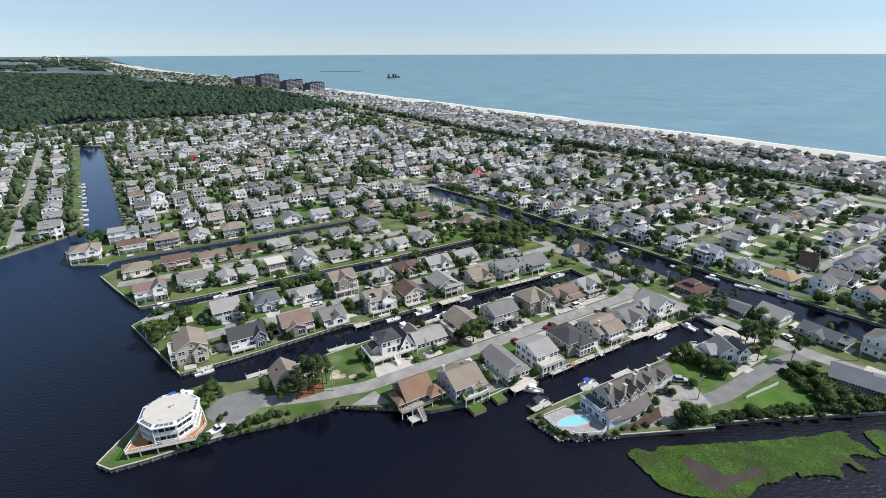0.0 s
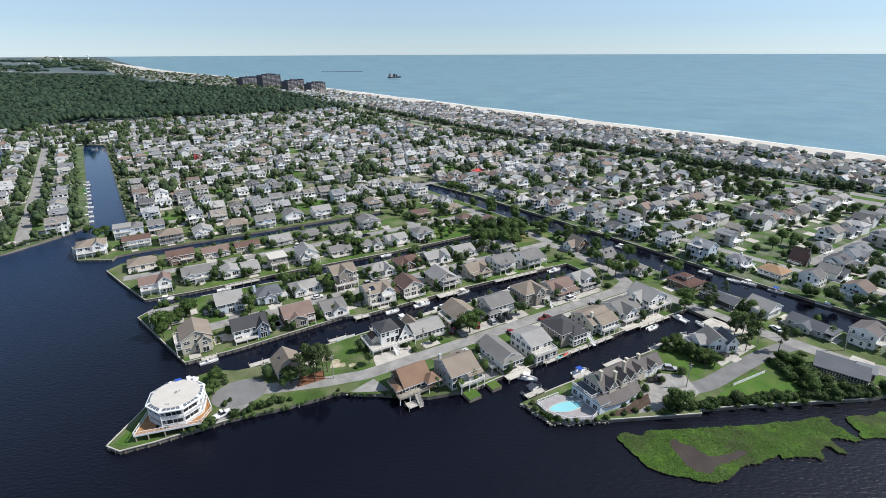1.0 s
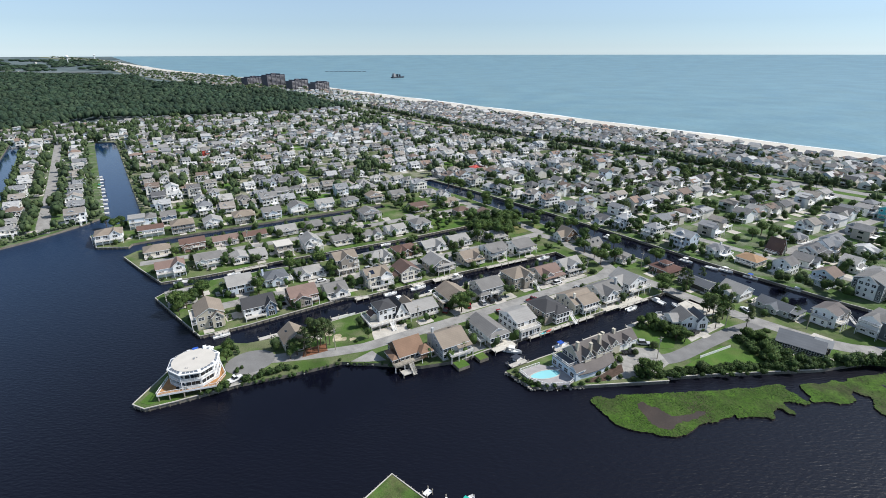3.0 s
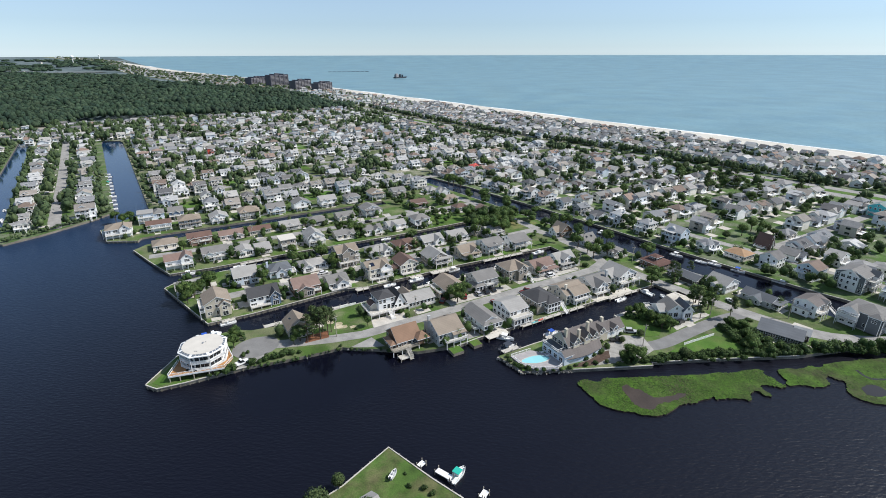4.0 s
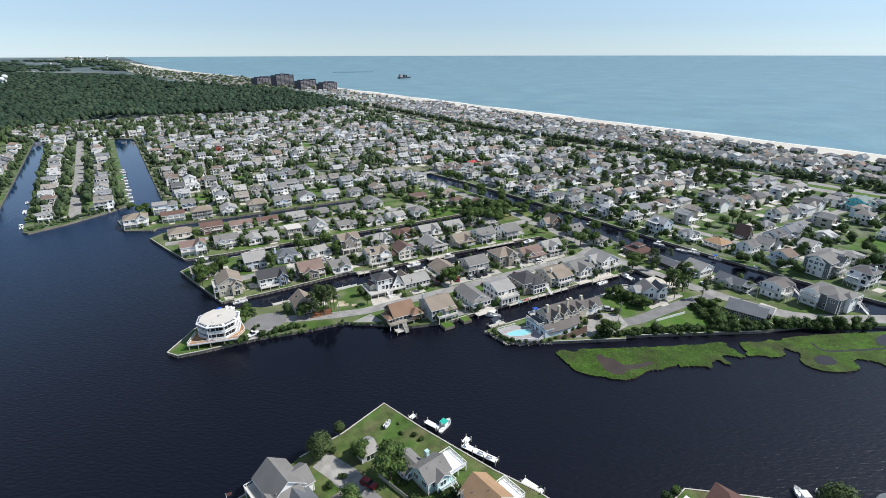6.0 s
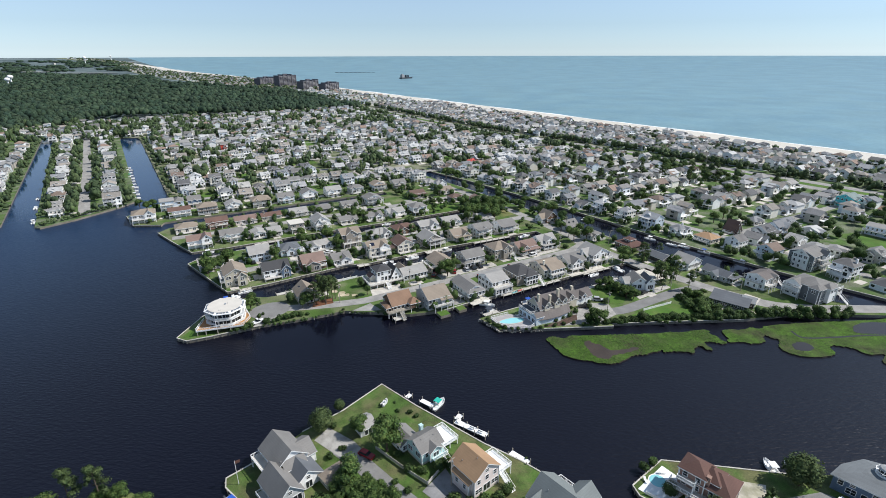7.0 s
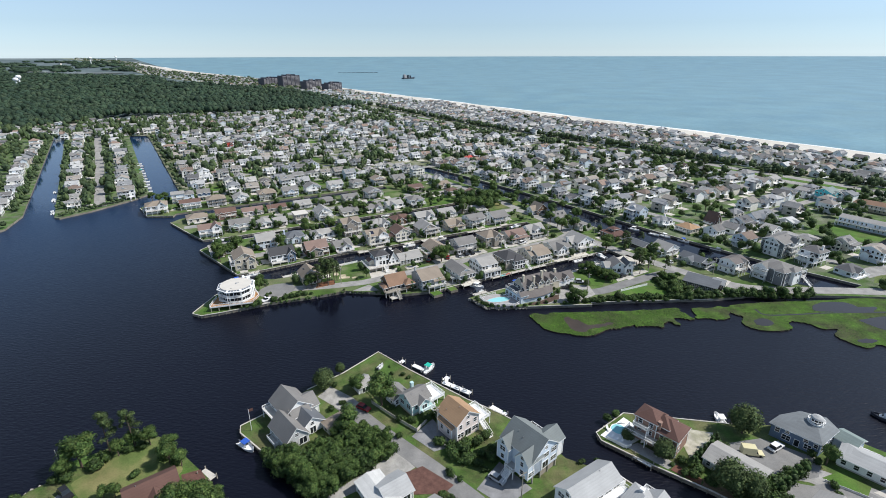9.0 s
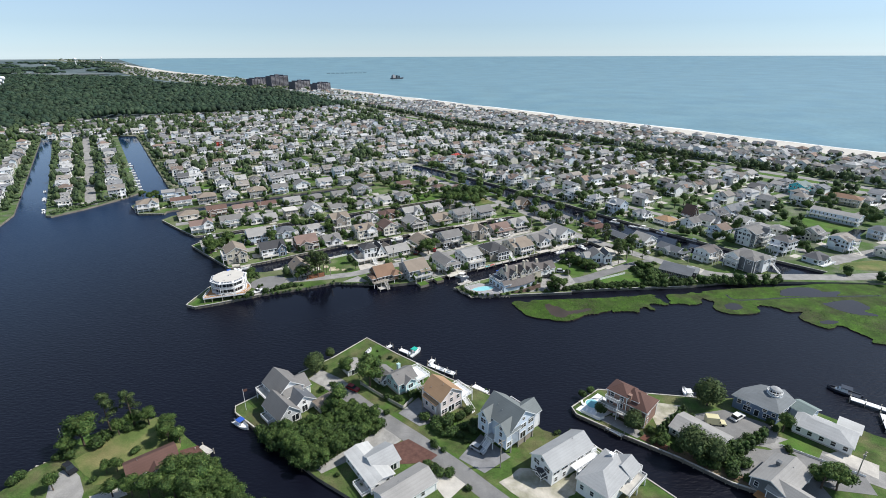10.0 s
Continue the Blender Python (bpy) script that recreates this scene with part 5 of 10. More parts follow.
house(254, 19, 12, 11, 5.6, "white", "grey", 0.5, "gable", "x", 2.2, decks=[(-6, 6, -7.5, -5.5, Z0 + 3.0, "SEW")])
house(233, 128, 12, 11, 4.8, "pink", "rose", 0.4, "gable", "y", 3.4, wings=[(-8, 0, -3, 4, Z0 + 0.4, 3.6, "gable", "x", 2.4, "pink", "tan")])
house(232, 147, 13, 11, 5.8, "paleblue", "slate", 0.4, "gable", "x", 2.8, decks=[(-6, 6, -8, -5.5, Z0 + 3.0, "SEW")])
house(276, 86, 9, 14, 5.6, "white", "green", 0.4, "gable", "y", 2.0)
house(268, 99, 9, 8, 1.4, "brown", "rust", 0.4, "gable", "y", 7.0, label="steep brown A-frame house among trees")
house(275, 68, 11, 10, 5.4, "white", "light", 0.4, "gable", "y", 3.2)
house(279, 50.5, 9, 13, 3.4, "cream", "rust", 0.4, "gable", "y", 2.0)
house(305, 74, 12, 10, 7.6, "grey", "green", 0.4, "gable", "x", 2.4, decks=[(-6, 6, -7, -5, Z0 + 4, "SEW")])
house(302, 88, 12, 11, 8.4, "grey", "grey", 0.4, "gable", "x", 2.6, decks=[(-6, 6, -7.6, -5.5, Z0 + 3.4, "SEW"), (-6, 6, -7.6, -5.5, Z0 + 6, "SEW")])
house(295, 102, 11, 11, 9.2, "white", "grey", 0.4, "gable", "x", 2.4, decks=[(-5.5, 5.5, -7.6, -5.5, Z0 + 3.6, "SEW"), (-5.5, 5.5, -7.6, -5.5, Z0 + 6.4, "SEW")])
house(336.5, 46, 10, 30, 5.6, "paleblue", "light", 0.3, "gable", "y", 1.5, turn=4, decks=[(-8, -5.5, -16, 16, Z0 + 3.2, "SWN")], label="long two-storey pale blue motel-like block with gallery", group="")
house(385, 62, 12, 24, 5.0, "beige", "copper", 0.3, "hip", "y", 2.2, turn=10, label="long beige block with brown-tiled roof", group="")
house(388, 92, 13, 12, 8.0, "aqua", "green", 0.3, "gable", "x", 2.6, label="bright turquoise house with green-grey roof", group="")
house(283, 21, 12, 9, 3.6, "grey", "grey", 0.4, "gable", "x", 2.0)
house(322, 18, 12, 9, 5.6, "paleblue", "slate", 0.4, "hip", "x", 1.8, label="blue-grey house with white porch beside a basin")
house(289, 37, 9, 8, 4.6, "white", "light", 0.4, "gable", "y", 2.4)
house(292, 3, 12, 9, 3.4, "grey", "tan", 0.4, "gable", "x", 1.8)
house(356, 76, 12, 12, 6.0, "grey", "grey", 0.4, "gable", "x", 2.2)
house(340, 92, 12, 11, 6.4, "grey", "green", 0.4, "gable", "y", 2.2)
# --- near point
NG = "houses on the near point"
house(-5.0, 47.9, 8.0, 9.6, 5.0, "white", "grey", 0.6, "gable", "y", 3.2, turn=14, wings=[(-8.2, -1.8, -13.2, -3.5, Z0 + 0.6, 3.7, "gable", "y", 3.2, "grey", "grey"), (0, 6.4, -4.4, 2.6, Z0 + 0.6, 3.7, "gable", "x", 2.2, "white", "grey"), (-3.0, 4.6, -11.0, -4.0, Z0 + 0.6, 2.9, "gable", "y", 2.9, "white", "slate"), (-2.4, 2.6, -6.4, -2.5, Z0 + 0.6, 4.6, "gable", "x", 1.6, "white", "grey"), (3.6, 9.4, -15.0, -11.2, Z0 + 0.3, 2.6, "hip", "x", 1.1, "grey", "tan")], decks=[(-6.4, -4.0, -2.4, 5.4, Z0 + 3.0, "SWN"), (-9.8, -8.2, -9, -4.5, Z0 + 0.9, "SWN")], label="large grey-roofed white house with many gables at the point", group=NG)
house(28.4, 34.0, 6.8, 6.6, 4.2, "teal", "grey", 0.8, "gable", "x", 2.0, turn=10, wings=[(-5.2, 0.5, 3.3, 9.5, Z0 + 0.4, 2.8, "gable", "y", 1.7, "white", "grey"), (-1.4, 2.2, -4.4, -2, Z0 + 0.8, 4.0, "gable", "y", 1.2, "teal", "grey")], decks=[(3.4, 9.0, -3.2, 3.6, Z0 + 1.9, "SEN", 0, M_TRIM), (-1.0, 3.4, -5.6, -3.3, Z0 + 2.0, "SE", 0, SIDING["teal"])], stairs=[(2.4, -5.6, Z0, Z0 + 2.0, "S", 1.3)], chimney=(1.6, 3.6, 5.9), label="pale teal house with grey roof and white deck", group=NG)
house(34.9, 19.5, 8.0, 8.4, 5.9, "pink", "orange", 0.5, "gable", "y", 2.8, turn=10, wings=[(-4.9, -2.5, -3.0, 2.6, Z0 + 0.5, 4.6, "shed", "x", 0.9, "pink", "orange")], decks=[(4.0, 8.6, -4.2, 2.4, Z0 + 2.9, "SEN", 0, M_TRIM)], stairs=[(5.0, -4.2, Z0, Z0 + 2.9, "S", 1.3)], label="pale pink house with orange-tan shingle roof", group=NG)
house(44.4, -0.3, 9.4, 10.6, 7.7, "paleblue", "sage", 2.3, "gable", "y", 3.6, turn=11, wings=[(-6.6, -1.5, -5.3, -1.3, Z0 + 2.3, 7.2, "gable", "x", 2.3, "paleblue", "sage"), (-6.2, -2, 1.6, 5.3, Z0 + 2.3, 7.2, "gable", "x", 2.3, "paleblue", "sage"), (2.5, 7.3, -5.0, 0.2, Z0 + 2.3, 7.6, "gable", "x", 2.2, "white", "sage")], decks=[(4.7, 7.3, 0.2, 5.3, Z0 + 5.0, "SEN"), (-7.4, -4.7, -1.3, 1.6, Z0 + 2.3, "WSN")], stairs=[(-7.4, 0.1, Z0, Z0 + 2.3, "W", 1.8)], label="tall pale blue house on piles with grey gables", group=NG)
house(49.6, -16.2, 14.4, 7.0, 4.9, "white", "pale", 0.3, "gable", "x", 2.2, turn=4, wings=[(-8.6, -7.2, -1.4, 0.8, Z0 + 2.0, 2.4, "gable", "x", 0.6, "white", "dark")], decks=[(-0.5, 8.2, -5.6, -3.5, Z0 + 2.7, "SE", 0, M_TRIM), (7.2, 9.2, -3.5, 3.5, Z0 + 2.7, "SEN", 0, M_TRIM)], stairs=[(0.4, -5.6, Z0, Z0 + 2.7, "S", 1.3)], label="white two-storey house with light grey gable roof", group=NG)
house(54.0, -26.9, 13.0, 8.0, 4.4, "white", "pale", 0.3, "hip", "x", 2.3, turn=13, wings=[(3.0, 7.4, -4.6, 0.6, Z0 + 0.3, 4.4, "gable", "x", 1.8, "white", "pale")], decks=[(-1, 7.4, -6.6, -4.0, Z0 + 2.7, "SE", 0, M_WOODW), (7.4, 9.2, -4.6, 2.6, Z0 + 2.7, "SEN", 0, M_TRIM)], chimney=(4.2, 1.4, 6.6), label="white house with light grey hip roof and furnished balcony", group=NG)
house(6.0, 6.5, 6.2, 13.0, 3.1, "white", "white", 0.3, "gable", "y", 0.7, turn=7, wings=[(0, 6.8, -3.4, 3.6, Z0 + 0.3, 3.1, "gable", "x", 1.7, "white", "pale")], decks=[(-5.4, -3.1, -6, -1.5, Z0 + 0.8, "SWN")], label="low white house with white and pale grey roofs", group=NG)
house(10.8, -4.4, 13.0, 7.0, 3.1, "white", "light", 0.3, "gable", "x", 1.6, turn=8, label="long white house with pale grey roof", group=NG)
house(17.5, 50.5, 4.6, 5.4, 2.4, "grey", "light", 0.2, "gable", "x", 1.3, turn=8, win="S", label="small grey garage beside a concrete drive", group=NG)
# --- near east
EG = "houses on the near east shore"
house(81.2, -13.3, 7.4, 8.2, 5.6, "brick", "maroon", 0.4, "hip", "x", 2.7, turn=15, wings=[(-4.0, 1.6, 1.6, 7.4, Z0 + 0.4, 7.8, "hip", "y", 1.9, "brick", "maroon"), (-2.6, 2.4, -1.0, 3.4, Z0 + 0.4, 6.9, "hip", "x", 2.0, "brick", "maroon")], decks=[(-6.4, -3.8, -0.5, 8.8, Z0 + 3.2, "SWN", 0, M_WOODW), (-5.8, -4.0, 3.2, 7.2, Z0 + 5.8, "SWN", 0, M_WOODW), (3.7, 4.9, -3.6, 2.6, Z0 + 3.1, "SEN", 0, M_WOODW)], chimney=(-3.1, 1.2, 8.4), label="tall brick house with maroon hip roofs by a pool", group=EG)
house(88.4, -28.6, 8.4, 12.6, 2.6, "grey", "light", 0.3, "gable", "y", 1.4, turn=10, win="SW", label="low building with pale grey gable roof behind hedges", group=EG)


def blue_house():
    """A blue house of uneven outline under one low roof, with a round glazed lantern on top."""
    ob = root("house", at(117.0, -31.0, 0), "deep blue house with low grey roof and round glazed lantern", "house", EG)
    foot = [(-7.7, 5.8), (-4.9, -5.2), (4.6, -4.6), (7.0, -0.5), (3.8, 4.2), (-2.4, 6.0)]
    zt = Z0 + 4.2
    part("wall", Geo().prism(foot, Z0 - 0.2, zt), SIDING["blue"], ob)
    lo = [(x * 1.08, y * 1.09) for x, y in foot]
    hi = [(0.8 + (x - 0.8) * 0.34, -0.8 + (y + 0.8) * 0.34) for x, y in foot]
    n = len(foot)
    vs = [(x, y, zt - 0.15) for x, y in lo] + [(x, y, zt + 0.1) for x, y in lo] + [(x, y, zt + 1.5) for x, y in hi]
    g = Geo().add(vs, [(i, (i + 1) % n, (i + 1) % n + n, i + n) for i in range(n)] + [tuple(range(n - 1, -1, -1))], 1)
    g.add(vs, [(i + n, (i + 1) % n + n, (i + 1) % n + 2 * n, i + 2 * n) for i in range(n)] + [tuple(range(2 * n, 3 * n))])
    part("roof", g, SHINGLE["bluegrey"], ob)
    CACHE["plain"] = False
    (xa, ya), (xb, yb) = foot[0], foot[1]
    ang = math.degrees(math.atan2(yb - ya, xb - xa))
    for t, z, w, h in ((0.14, 2.9, 1.0, 1.3), (0.34, 1.6, 1.9, 1.5), (0.34, 3.4, 0.9, 0.8), (0.56, 1.3, 1.1, 2.0), (0.72, 3.2, 1.0, 0.9), (0.78, 1.6, 1.6, 1.4), (0.92, 2.9, 0.9, 1.1)):
        fr, pane = window_meshes(w, h)
        q = part("window", fr, None, ob, m=pose(xa + (xb - xa) * t, ya + (yb - ya) * t, Z0 + z, 0, 0, ang))
        part("pane", pane, None, q)
    for x in (-3.2, -0.8, 1.6, 3.6):
        window(ob, x, -5.2 + (x + 4.9) * 0.063, Z0 + 1.8, "S", 1.2, 1.4)
    lan = part("lantern_base", Geo().tube(0.8, -0.8, zt + 1.2, zt + 1.75, 2.0, n=16), M_TRIM, ob)
    part("lantern_glass", Geo().tube(0.8, -0.8, zt + 1.75, zt + 3.0, 1.35, n=16), M_GLASS, lan)
    for i in range(10):
        a = 6.2832 * i / 10
        x, y = 0.8 + 1.38 * math.cos(a), -0.8 + 1.38 * math.sin(a)
        part("lantern_post", Geo().box(x - 0.07, x + 0.07, y - 0.07, y + 0.07, zt + 1.7, zt + 3.0), M_TRIM, lan)
    part("lantern_dome", Geo().tube(0.8, -0.8, zt + 3.0, zt + 3.35, 1.6, 1.3, 16).tube(0.8, -0.8, zt + 3.35, zt + 3.75, 1.3, 0.35, 16), SHINGLE["pale"], lan)
    railing(ob, [(0.8 + 2.0 * math.cos(6.2832 * i / 12), -0.8 + 2.0 * math.sin(6.2832 * i / 12)) for i in range(13)], zt + 1.75, h=0.8)
    part("link_wall", Geo().box(3.0, 8.4, -9.8, -4.9, Z0 - 0.2, Z0 + 3.0), SIDING["paleblue"], ob)
    part("link_roof", roof_geo(3.0, 8.4, -9.8, -4.9, Z0 + 3.0, "gable", "y", 1.1), SHINGLE["green"], ob)


blue_house()
house(118.6, -45.4, 7.6, 13.2, 2.8, "white", "pale", 0.5, "hip", "y", 1.3, turn=14, wings=[(3.8, 7.8, -7.0, -2.2, Z0 + 0.3, 2.7, "shed", "x", 0.3, "white", "white")], decks=[(3.8, 6.0, -1.5, 4.5, Z0 + 0.9, "EN")], label="long low white bungalow with pale roof", group=EG)
house(91.0, -48.2, 12.5, 8, 3.1, "slate", "light", 0.3, "gable", "x", 1.9, turn=4, wings=[(-7, -1, -7.4, 0, Z0 + 0.3, 3.0, "gable", "y", 1.7, "slate", "light")], decks=[(-8.6, -6.2, -7, 2, Z0 + 0.5, "S", 0, M_DECKO)], chimney=(1, 1.5, 5.6), label="low dark-sided house with pale grey gables beside the canal", group=EG)
# --- near west
house(-41.2, 35.9, 11, 6.4, 2.9, "cream", "maroon", 0.3, "gable", "x", 1.7, turn=9, wings=[(-1.5, 2.5, -5.0, 0, Z0 + 0.3, 2.6, "gable", "y", 1.1, "white", "maroon")], label="low cream house with red-brown roof at the wooded point", group="")
house(-82, 32, 8, 6, 3.0, "cream", "brown", 0.3, "gable", "x", 1.6, label="small cream house with brown roof", group="")

house(40.5, 527, 6, 7, 10.5, "red", "grey", 0.4, "gable", "x", 1.6, label="narrow tall red-clad house among pale ones", group="")
house(239, 338, 11, 10, 4.6, "cream", "red", 0.4, "hip", "x", 2.4, label="cream house with bright red roof", group="")

# ---- plants ----
def leaf_cloud(lobes, n, size, seed, core=0.8, stir=0.42):
    """A crown: many small bent leaf clumps over some lobes, round denser cores; the leaves share the light of their lobe."""
    r = np.random.RandomState(seed)
    n = int(n * 1.8)
    lobes = np.array(lobes, float)
    wts = (lobes[:, 3] * lobes[:, 4]) ** 1.0
    k = r.choice(len(lobes), n, p=wts / wts.sum())
    d = r.normal(size=(n, 3))
    d /= np.linalg.norm(d, axis=1)[:, None]
    d[:, 2] = np.where(d[:, 2] < -0.45, -d[:, 2], d[:, 2])
    c = lobes[k, :3] + d * lobes[k, 3:6] * r.uniform(0.72, 1.16, (n, 1))
    a = r.normal(size=(n, 3))
    a[:, 2] *= 0.5
    a -= d * (a * d).sum(1)[:, None] * 0.7
    a /= np.linalg.norm(a, axis=1)[:, None]
    b = np.cross(d + r.normal(size=(n, 3)) * 0.35, a)
    b /= np.linalg.norm(b, axis=1)[:, None]
    s = size * r.uniform(0.5, 1.2, (n, 1)) * 0.86
    a, b = a * s, b * s * 0.75
    tip = d * s * 0.35
    k1, k2 = r.uniform(0.3, 1.0, (n, 1)), r.uniform(-0.5, 0.5, (n, 1))
    tri = np.stack([c - a - b * 0.25, c + a * k1 - b * 0.8 - tip * 0.3, c + a * k2 + b + tip], 1)
    face = np.cross(tri[:, 1] - tri[:, 0], tri[:, 2] - tri[:, 0])
    back = (face * d).sum(1) < 0
    tri[back] = tri[back][:, ::-1]
    nrm = d + r.normal(size=(n, 3)) * stir
    nrm /= np.linalg.norm(nrm, axis=1)[:, None]
    g = Geo()
    vs = tri.reshape(-1, 3).tolist()
    ns = [np.repeat(nrm, 3, axis=0)]
    fs = (np.arange(n)[:, None] * 3 + np.arange(3)).tolist()
    if core:
        m = len(lobes)
        ph = np.repeat([-0.75, 0.1, 0.85], 6)
        th = 6.2832 * (np.tile(np.arange(6), 3) + np.repeat([0, 0.5, 0], 6)) / 6
        ball = np.concatenate([np.stack([np.cos(ph) * np.cos(th), np.cos(ph) * np.sin(th), np.sin(ph)], 1), [[0, 0, 1.0]]])
        q = core * r.uniform(0.82, 1.12, (m, 19, 1))
        pts = lobes[:, None, :3] + ball[None] * lobes[:, None, 3:6] * q
        one = [[i * 6 + j, i * 6 + (j + 1) % 6, (i + 1) * 6 + (j + 1) % 6, (i + 1) * 6 + j] for i in range(2) for j in range(6)] + [[12 + j, 12 + (j + 1) % 6, 18] for j in range(6)]
        o = len(vs)
        for i in range(m):
            fs += [[x + o + i * 19 for x in f] for f in one]
        vs += pts.reshape(-1, 3).tolist()
        ns.append(np.tile(ball, (m, 1)))
    g.v, g.f, g.m = vs, fs, [0] * len(fs)
    g.normals = np.concatenate(ns)
    return g


def limb(g, a, b, r0, r1, n=6):
    a, b = Vector(a), Vector(b)
    d = (b - a).normalized()
    s = d.cross(Vector((0.3, 1, 0.2))).normalized()
    t = d.cross(s)
    vs = [p + (s * math.cos(6.2832 * i / n) + t * math.sin(6.2832 * i / n)) * r for p, r in ((a, r0), (b, r1)) for i in range(n)]
    g.add(vs, [(i, (i + 1) % n, (i + 1) % n + n, i + n) for i in range(n)])


def crown_mesh(name, lobes, n, size, seed, material, core=0.8):
    return leaf_cloud(lobes, n, size, seed, core).mesh(name, material)


TREES = {}
def make_trees():
    rnd = random.Random(5)
    for kind, count in (("broad", 5), ("pine", 4), ("round", 2), ("bush", 4)):
        TREES[kind] = []
        for k in range(count):
            trunk = Geo()
            lobes = []
            if kind == "broad":
                hgt = 7.0
                limb(trunk, (0, 0, -0.2), (0.1, 0.1, 2.4), 0.24, 0.17)
                for i in range(7):
                    a, rr = 6.2832 * i / 7 + rnd.uniform(-0.4, 0.4), rnd.uniform(0.9, 2.1) if i else 0.2
                    z = rnd.uniform(3.2, 5.4) if i else 5.6
                    x, y = rr * math.cos(a), rr * math.sin(a)
                    limb(trunk, (0.1, 0.1, 2.2), (x * 0.8, y * 0.8, z), 0.12, 0.04, 5)
                    s = rnd.uniform(1.1, 1.75)
                    lobes.append((x, y, z, s, s, s * rnd.uniform(0.75, 1.0)))
                me = crown_mesh("crown", lobes, 920, 0.30, 10 + k, M_LEAF)
            elif kind == "pine":
                hgt = 12.0
                lean = rnd.uniform(-0.5, 0.5)
                limb(trunk, (0, 0, -0.2), (lean, 0, 10.5), 0.22, 0.08)
                for i in range(11):
                    z = 5.4 + 0.62 * i
                    a, rr = rnd.uniform(0, 6.28), rnd.uniform(0.9, 2.3) * (1.15 - 0.075 * i)
                    x, y = lean * z / 10 + rr * math.cos(a), rr * math.sin(a)
                    limb(trunk, (lean * z / 10, 0, z - 0.5), (x, y, z), 0.07, 0.03, 5)
                    s = rnd.uniform(0.85, 1.35)
                    lobes.append((x, y, z, s, s, s * 0.6))
                me = crown_mesh("crown", lobes, 760, 0.34, 30 + k, M_PINE, 0.5)
            elif kind == "round":
                limb(trunk, (0, 0, -0.2), (0, 0, 2), 0.2, 0.12)
                lobes = [(0, 0, 3.4, 2.6, 2.6, 3.0)] + [(1.5 * math.cos(i), 1.5 * math.sin(i), 3.0 + 0.4 * math.sin(3 * i), 1.5, 1.5, 1.8) for i in range(6)]
                me = crown_mesh("crown", lobes, 1250, 0.33, 50 + k, M_PINE)
            else:
                for i in range(5):
                    a, rr = rnd.uniform(0, 6.28), rnd.uniform(0.1, 0.8)
                    s = rnd.uniform(0.55, 0.85)
                    lobes.append((rr * math.cos(a), rr * math.sin(a), s * 0.8, s, s, s * 0.95))
                me = crown_mesh("shrub", lobes, 330, 0.24, 70 + k, M_BUSH)
            TREES[kind].append((trunk.mesh("trunk", M_BARK) if trunk.v else None, me))


make_trees()
TREE_LABEL = {"broad": ("leafy green broad-crowned tree with rough bark", "tree", "garden trees"), "pine": ("tall slender pine with irregular dark crown", "tree", "pines"), "round": ("dense dark evergreen tree", "tree", "evergreens"), "bush": ("rounded green garden shrub", "shrub", "garden shrubs")}
RT = random.Random(77)
PLANTED = []
def plant(kind, u, v, s=1.0, z=Z0):
    k = RT.randrange(len(TREES[kind]))
    trunk, crown = TREES[kind][k]
    lab, cat, grp = TREE_LABEL[kind]
    sc = s * RT.uniform(0.92, 1.1)
    m = at(u, v, z - 0.02, RT.uniform(0, 360)) @ Matrix.Diagonal((sc * RT.uniform(0.92, 1.08), sc, sc * RT.uniform(0.9, 1.1), 1))
    PLANTED.append((u, v))
    if trunk is None:
        ob = new("shrub", crown)
        ob.matrix_basis = m
        return tagged(ob, lab, cat, grp)
    ob = new("pine_tree" if kind == "pine" else "tree", trunk)
    ob.matrix_basis = m
    tagged(ob, lab, cat, grp)
    part("crown", crown, None, ob)
    return ob


for u, v, s in ((102.5, -55.7, 0.9), (111.1, -38.8, 0.8), (126, -37.4, 0.4), (98.6, -54.0, 1.15), (101.2, -56.2, 1.05), (-26.6, 17.1, 1), (-28.9, 18.5, 1), (-27.4, 19.9, 1), (-32.4, 20.6, 1.1), (-30.3, 22.8, 1.1), (-37.1, 23, 1), (-34.6, 23.8, 1.1)):
    plant("broad", u, v, s)
for u, v, s in ((-39.4, 25.1, 1), (-42.4, 26.5, 1), (-31.2, 26.8, 1), (-33.7, 27.2, 1.1), (-36.8, 27.5, 1.1), (-45.9, 28.9, 0.8), (-50, 31, 0.7), (7.2, 32.8, 1.25), (-49.2, 39.6, 0.6), (-51.5, 40.3, 0.55), (-62.6, 40.7, 0.7), (19.9, 39.4, 1.75), (-37.2, 44.6, 1.0), (-34.6, 42.6, 0.8), (160.1, 43.9, 0.65), (163.1, 46.7, 0.65)):
    plant("broad", u, v, s)
for u, v, s in ((15.8, 48.5, 0.9), (166.1, 49.6, 0.6), (-36.9, 49.2, 0.8), (-57.2, 54.8, 1.35), (-60.4, 53.2, 0.9), (170.2, 53.9, 0.7), (175.2, 54.5, 0.6), (-49, 54.7, 0.8), (-41.6, 55.1, 0.75), (168.5, 55.6, 0.7), (-45.1, 57.1, 0.75), (168.8, 58.3, 0.7), (121.2, 59.6, 0.8), (117.9, 59.7, 1), (118.3, 62.2, 0.9), (116, 62.8, 0.7), (147.8, 68.0, 0.8), (145.6, 70.2, 0.7)):
    plant("broad", u, v, s)
